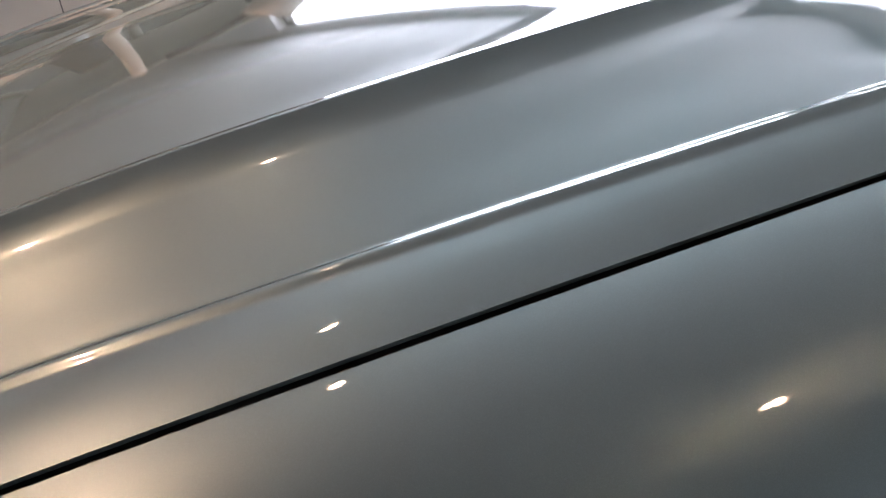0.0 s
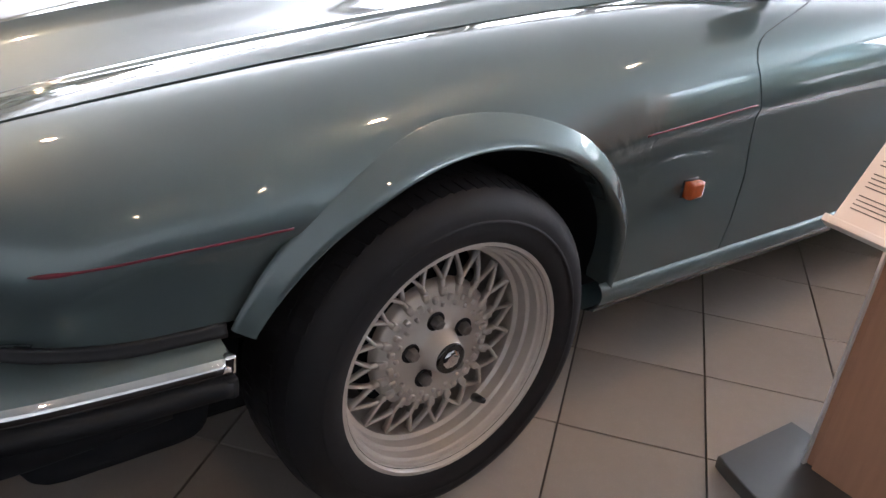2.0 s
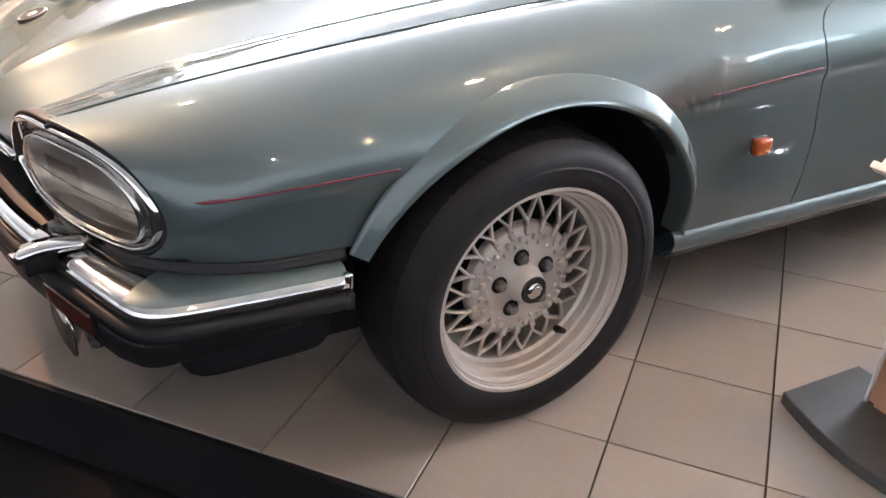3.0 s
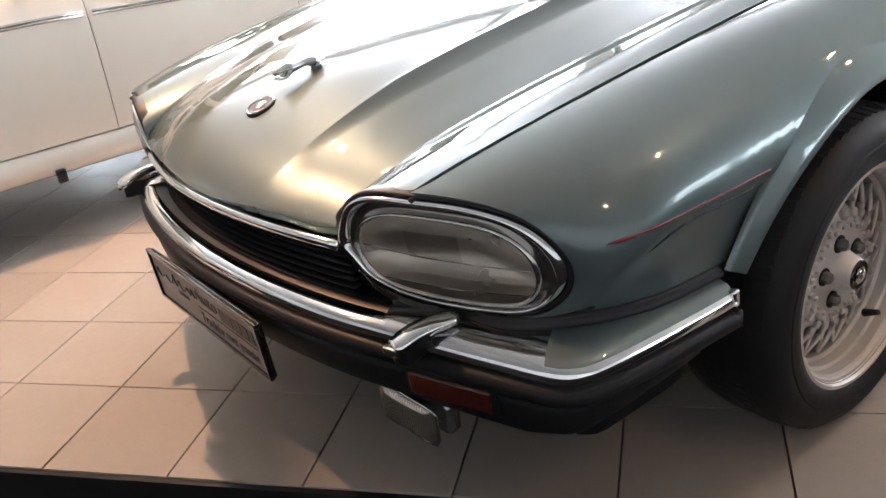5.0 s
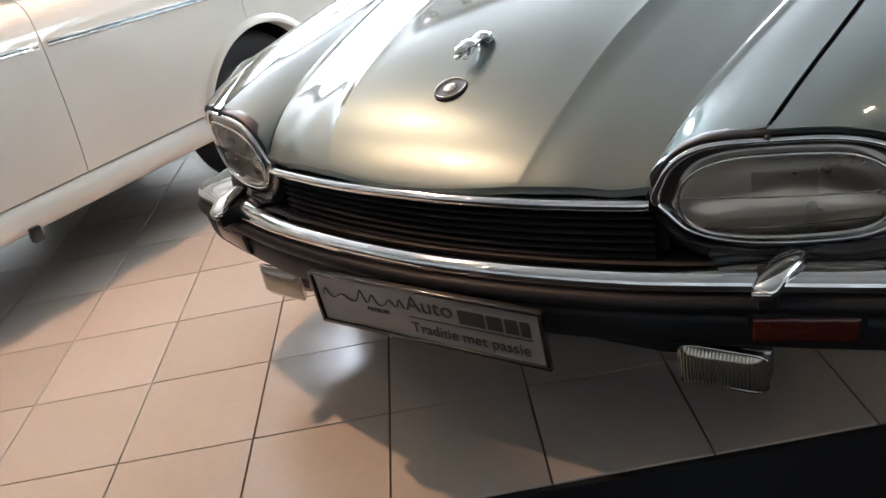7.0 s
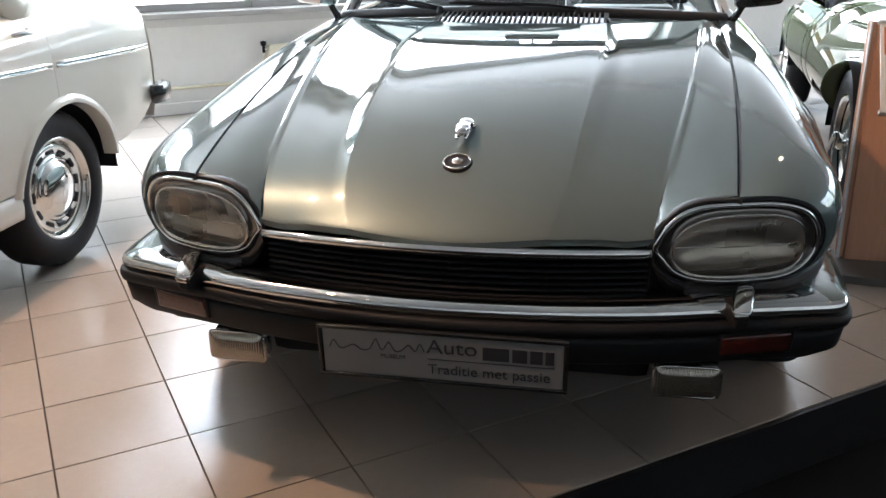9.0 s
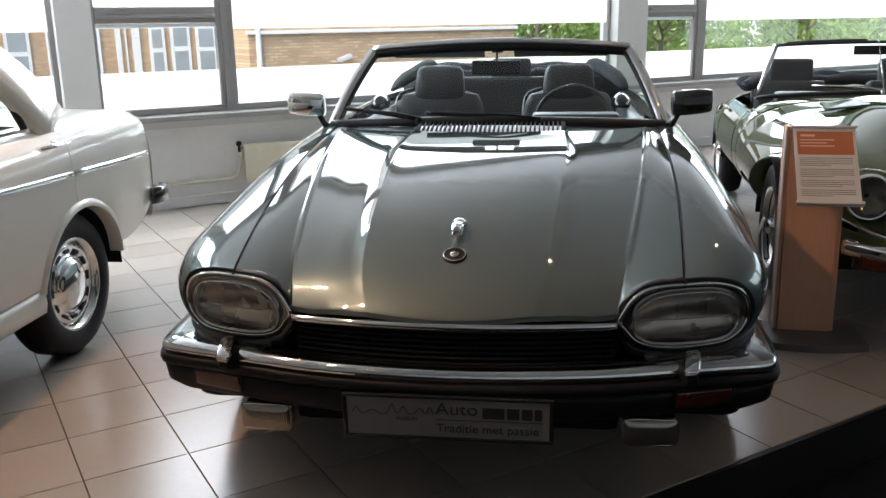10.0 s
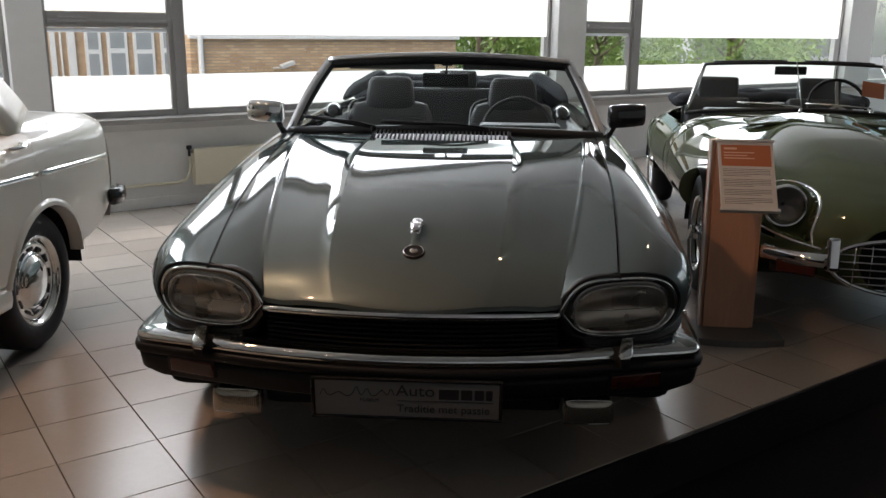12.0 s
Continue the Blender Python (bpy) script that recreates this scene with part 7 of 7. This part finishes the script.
    g = sheet("windscreen", [[a.lerp(b, t) for t in np.linspace(0, 1, 6)] for a, b in zip(lo, hi)], SCREEN, c, flip=True)
    g.visible_shadow = False
    part("screen_seal", sweep(lo, ring(0.014, 8)), SEAL, c)
    part("header_rail", sweep(hi, ring(0.010, 8)), SEAL, c)
    for i, pts in enumerate((hi[1:10], hi[11:20])):
        part("hood_seal_roll", sweep([p + Vector((0, 0.015, 0.012)) for p in pts], ring(0.012, 8, 0.6)), FABRIC, c)
    for s in (0, -1):
        part("windscreen_pillar", sweep([lo[s], lo[s].lerp(hi[s], 0.5), hi[s]], ring(0.016, 8), up=(0, 1, 0)), CHROME, c)
    part("mirror_rod", sweep([(0, 1.96, 0.92), (0, 2.20, 1.20)], ring(0.004, 6), up=(1, 0, 0)), CHROME, c)
    part("interior_mirror", boxmesh(0.20, 0.02, 0.055, 0.01, (-0.02, 2.25, 1.135)), BLACK, c)
    for x0, x1 in ((-0.40, -0.02), (0.02, 0.40)):
        w = part("wiper", lathe([(0, 0.012), (0.02, 0.01), (0.022, 0.001)], 12, "Z", (x1, 1.90, 0.90)), CHROME, c, "thin wiper lying along the screen")
        part("blade", sweep([(x1, 1.905, 0.925), ((x0 + x1) / 2, 1.915, 0.94), (x0, 1.945, 0.945)], ring(0.006, 6)), WORN_CHROME, w)
    # cabin
    part("dashboard", boxmesh(1.14, 0.16, 0.10, 0.03, (0, 2.16, 0.84)), LEATHER, c)
    part("cabin_floor", boxmesh(1.2, 1.0, 0.05, 0.01, (0, 2.6, 0.36)), DARK, c)
    part("rear_bulkhead", boxmesh(1.2, 0.05, 0.45, 0.02, (0, 3.06, 0.62)), LEATHER, c)
    for x in (-0.33, 0.33):
        st = part("seat", boxmesh(0.46, 0.13, 0.62, 0.05, (x * 1.1, 2.86, 0.60), pose(0, 0, 0, -14, 0, 0), segments=4), LEATHER, c, "black leather seat with head restraint")
        part("head_restraint", boxmesh(0.30, 0.10, 0.19, 0.045, (x * 1.1, 2.96, 0.96), pose(0, 0, 0, -8, 0, 0), segments=4), LEATHER, st)
        part("cushion", boxmesh(0.46, 0.46, 0.12, 0.04, (x * 1.1, 2.60, 0.44), segments=3), LEATHER, st)
    sw = part("steering_wheel", lathe([(math.cos(a) * 0.012, 0.185 + math.sin(a) * 0.012) for a in np.linspace(0, 2 * pi, 9)], 40, "Z"), BLACK, c, "thin black steering wheel")
    sw.matrix_local = Matrix.Translation((0.34, 2.40, 0.90)) @ pose(0, 0, 0, 66, 0, 0)
    for a in (0, 120, 240):
        sp = part("spoke", boxmesh(0.18, 0.02, 0.004, 0.001, (0.09, 0, 0)), SATIN, sw)
        sp.matrix_local = pose(0, 0, 0, 0, 0, a + 90)
    tag_ = part("paper_tag", boxmesh(0.14, 0.002, 0.11, 0), ORANGE, c, "orange paper tag behind the screen", smooth=False)
    tag_.matrix_local = Matrix.Translation((0.50, 2.22, 1.02)) @ pose(0, 0, 0, -30, 8, 0)
    rnd2 = random.Random(8)
    for j, (y, z, r) in enumerate(((3.10, 0.90, 0.07), (3.22, 0.915, 0.075))):
        pts = [Vector((x, y - 0.25 * (abs(x) / 0.66) ** 3, z - 0.03 * (abs(x) / 0.66) ** 4 + rnd2.gauss(0, 0.006))) for x in np.linspace(-0.66, 0.66, 24)]
        part("folded_hood", sweep(pts, ring(r, 12, 0.6), scale=[rnd2.uniform(0.85, 1.1) for _ in pts]), FABRIC, c, "folded black fabric hood")
    for s in (1, -1):
        part("door_handle", boxmesh(0.02, 0.12, 0.02, 0.006, (s * 0.80, 2.76, 0.74)), CHROME, c)

    def wire_wheel(m):
        w = new("wheel")
        w.parent = c
        w.matrix_local = m
        tagged(w, "black tyre on a chrome wire wheel")
        R, r = 0.325, 0.200
        part("tyre", lathe([(-0.08, r), (-0.09, r + 0.05), (-0.08, R - 0.02), (-0.05, R - 0.002), (0, R), (0.05, R - 0.002), (0.08, R - 0.02), (0.09, r + 0.05), (0.08, r + 0.005), (0.07, r - 0.004)], 64, "X"), RUBBER, w)
        rim = part("rim", lathe([(0.06, r - 0.02), (0.075, r - 0.008), (0.082, r + 0.006), (0.076, r + 0.010), (0.066, r), (0.03, r - 0.03), (-0.06, r - 0.02)], 64, "X"), CHROME, w)
        bm = bmesh.new()
        for k in range(36):
            for sg, x0, x1 in ((1, 0.075, 0.03), (-1, 0.06, -0.02)):
                a = 2 * pi * (k + 0.25 * sg) / 36
                b = a + sg * 0.35
                merge(bm, sweep([(x0, 0.04 * math.cos(b), 0.04 * math.sin(b)), (x1, (r - 0.02) * math.cos(a), (r - 0.02) * math.sin(a))], ring(0.0022, 4), up=(1, 0, 0), caps=False))
        tagged(part("spokes", bm, CHROME, rim), kind="stuff")
        part("hub", lathe([(0.0, 0.045), (0.08, 0.038), (0.095, 0.03), (0.10, 0.001)], 24, "X"), CHROME, rim)
        part("knock_off", boxmesh(0.03, 0.15, 0.028, 0.010, (0.108, 0, 0), pose(0, 0, 0, 35, 0, 0), 3), CHROME, rim, "two-eared chrome spinner")
        part("drum", lathe([(-0.06, 0.15), (-0.05, 0.14), (-0.05, 0.001)], 30, "X"), DARK, rim)
        return w

    a = wire_wheel(Matrix.Translation((0.67, 0.86, 0.327)))
    for x, y, t in ((-0.67, 0.86, 180), (0.67, 3.53, 0), (-0.67, 3.53, 180)):
        copy_thing(a, Matrix.Translation((x, y, 0.327)) @ pose(0, 0, 0, 0, 0, t))
    return c


roadster()

# ---- floor tiles, nearest as single pieces ----


def tile_mesh():
    bm = bmesh.new()
    s, d, z = TILE_WIDE / 2 - 0.0022, TILE_DEEP / 2 - 0.0022, -0.010
    lo = [bm.verts.new((x * s, y * d, z)) for x, y in ((-1, -1), (1, -1), (1, 1), (-1, 1))]
    mi = [bm.verts.new((x * s, y * d, -0.0006)) for x, y in ((-1, -1), (1, -1), (1, 1), (-1, 1))]
    hi = [bm.verts.new((x * (s - 0.0006), y * (d - 0.0006), 0)) for x, y in ((-1, -1), (1, -1), (1, 1), (-1, 1))]
    for a, b in ((lo, mi), (mi, hi)):
        for i in range(4):
            bm.faces.new((a[i], a[(i + 1) % 4], b[(i + 1) % 4], b[i]))
    bm.faces.new(hi)
    me = bpy.data.meshes.new("tile")
    bm.to_mesh(me)
    bm.free()
    me.materials.append(TILE)
    return me


one_tile = tile_mesh()
spare = bmesh.new()
rnd = random.Random(5)
for j in range(15):
    for i in range(-22, 42):
        e1, e2 = -0.460 + (i + 0.5) * TILE_WIDE, EDGE + 0.002 + (j + 0.5) * TILE_DEEP
        near = -2.9 < e1 < 3.7 and j < 15 and e2 < 4.9
        m = room_pose(e1, e2, rnd.uniform(-0.0006, 0.0)) @ pose(0, 0, 0, rnd.gauss(0, 0.05), rnd.gauss(0, 0.05), 0)
        if near:
            ob = new("tile", one_tile)
            ob.parent = floor
            ob.matrix_parent_inverse = floor.matrix_world.inverted()
            ob.matrix_basis = m
        else:
            tmp = one_tile.copy()
            tmp.transform(m)
            spare.from_mesh(tmp)
            bpy.data.meshes.remove(tmp)
rest = part("tiles", spare, TILE, floor, smooth=False)
rest.matrix_parent_inverse = floor.matrix_world.inverted()
tagged(rest, kind="stuff")
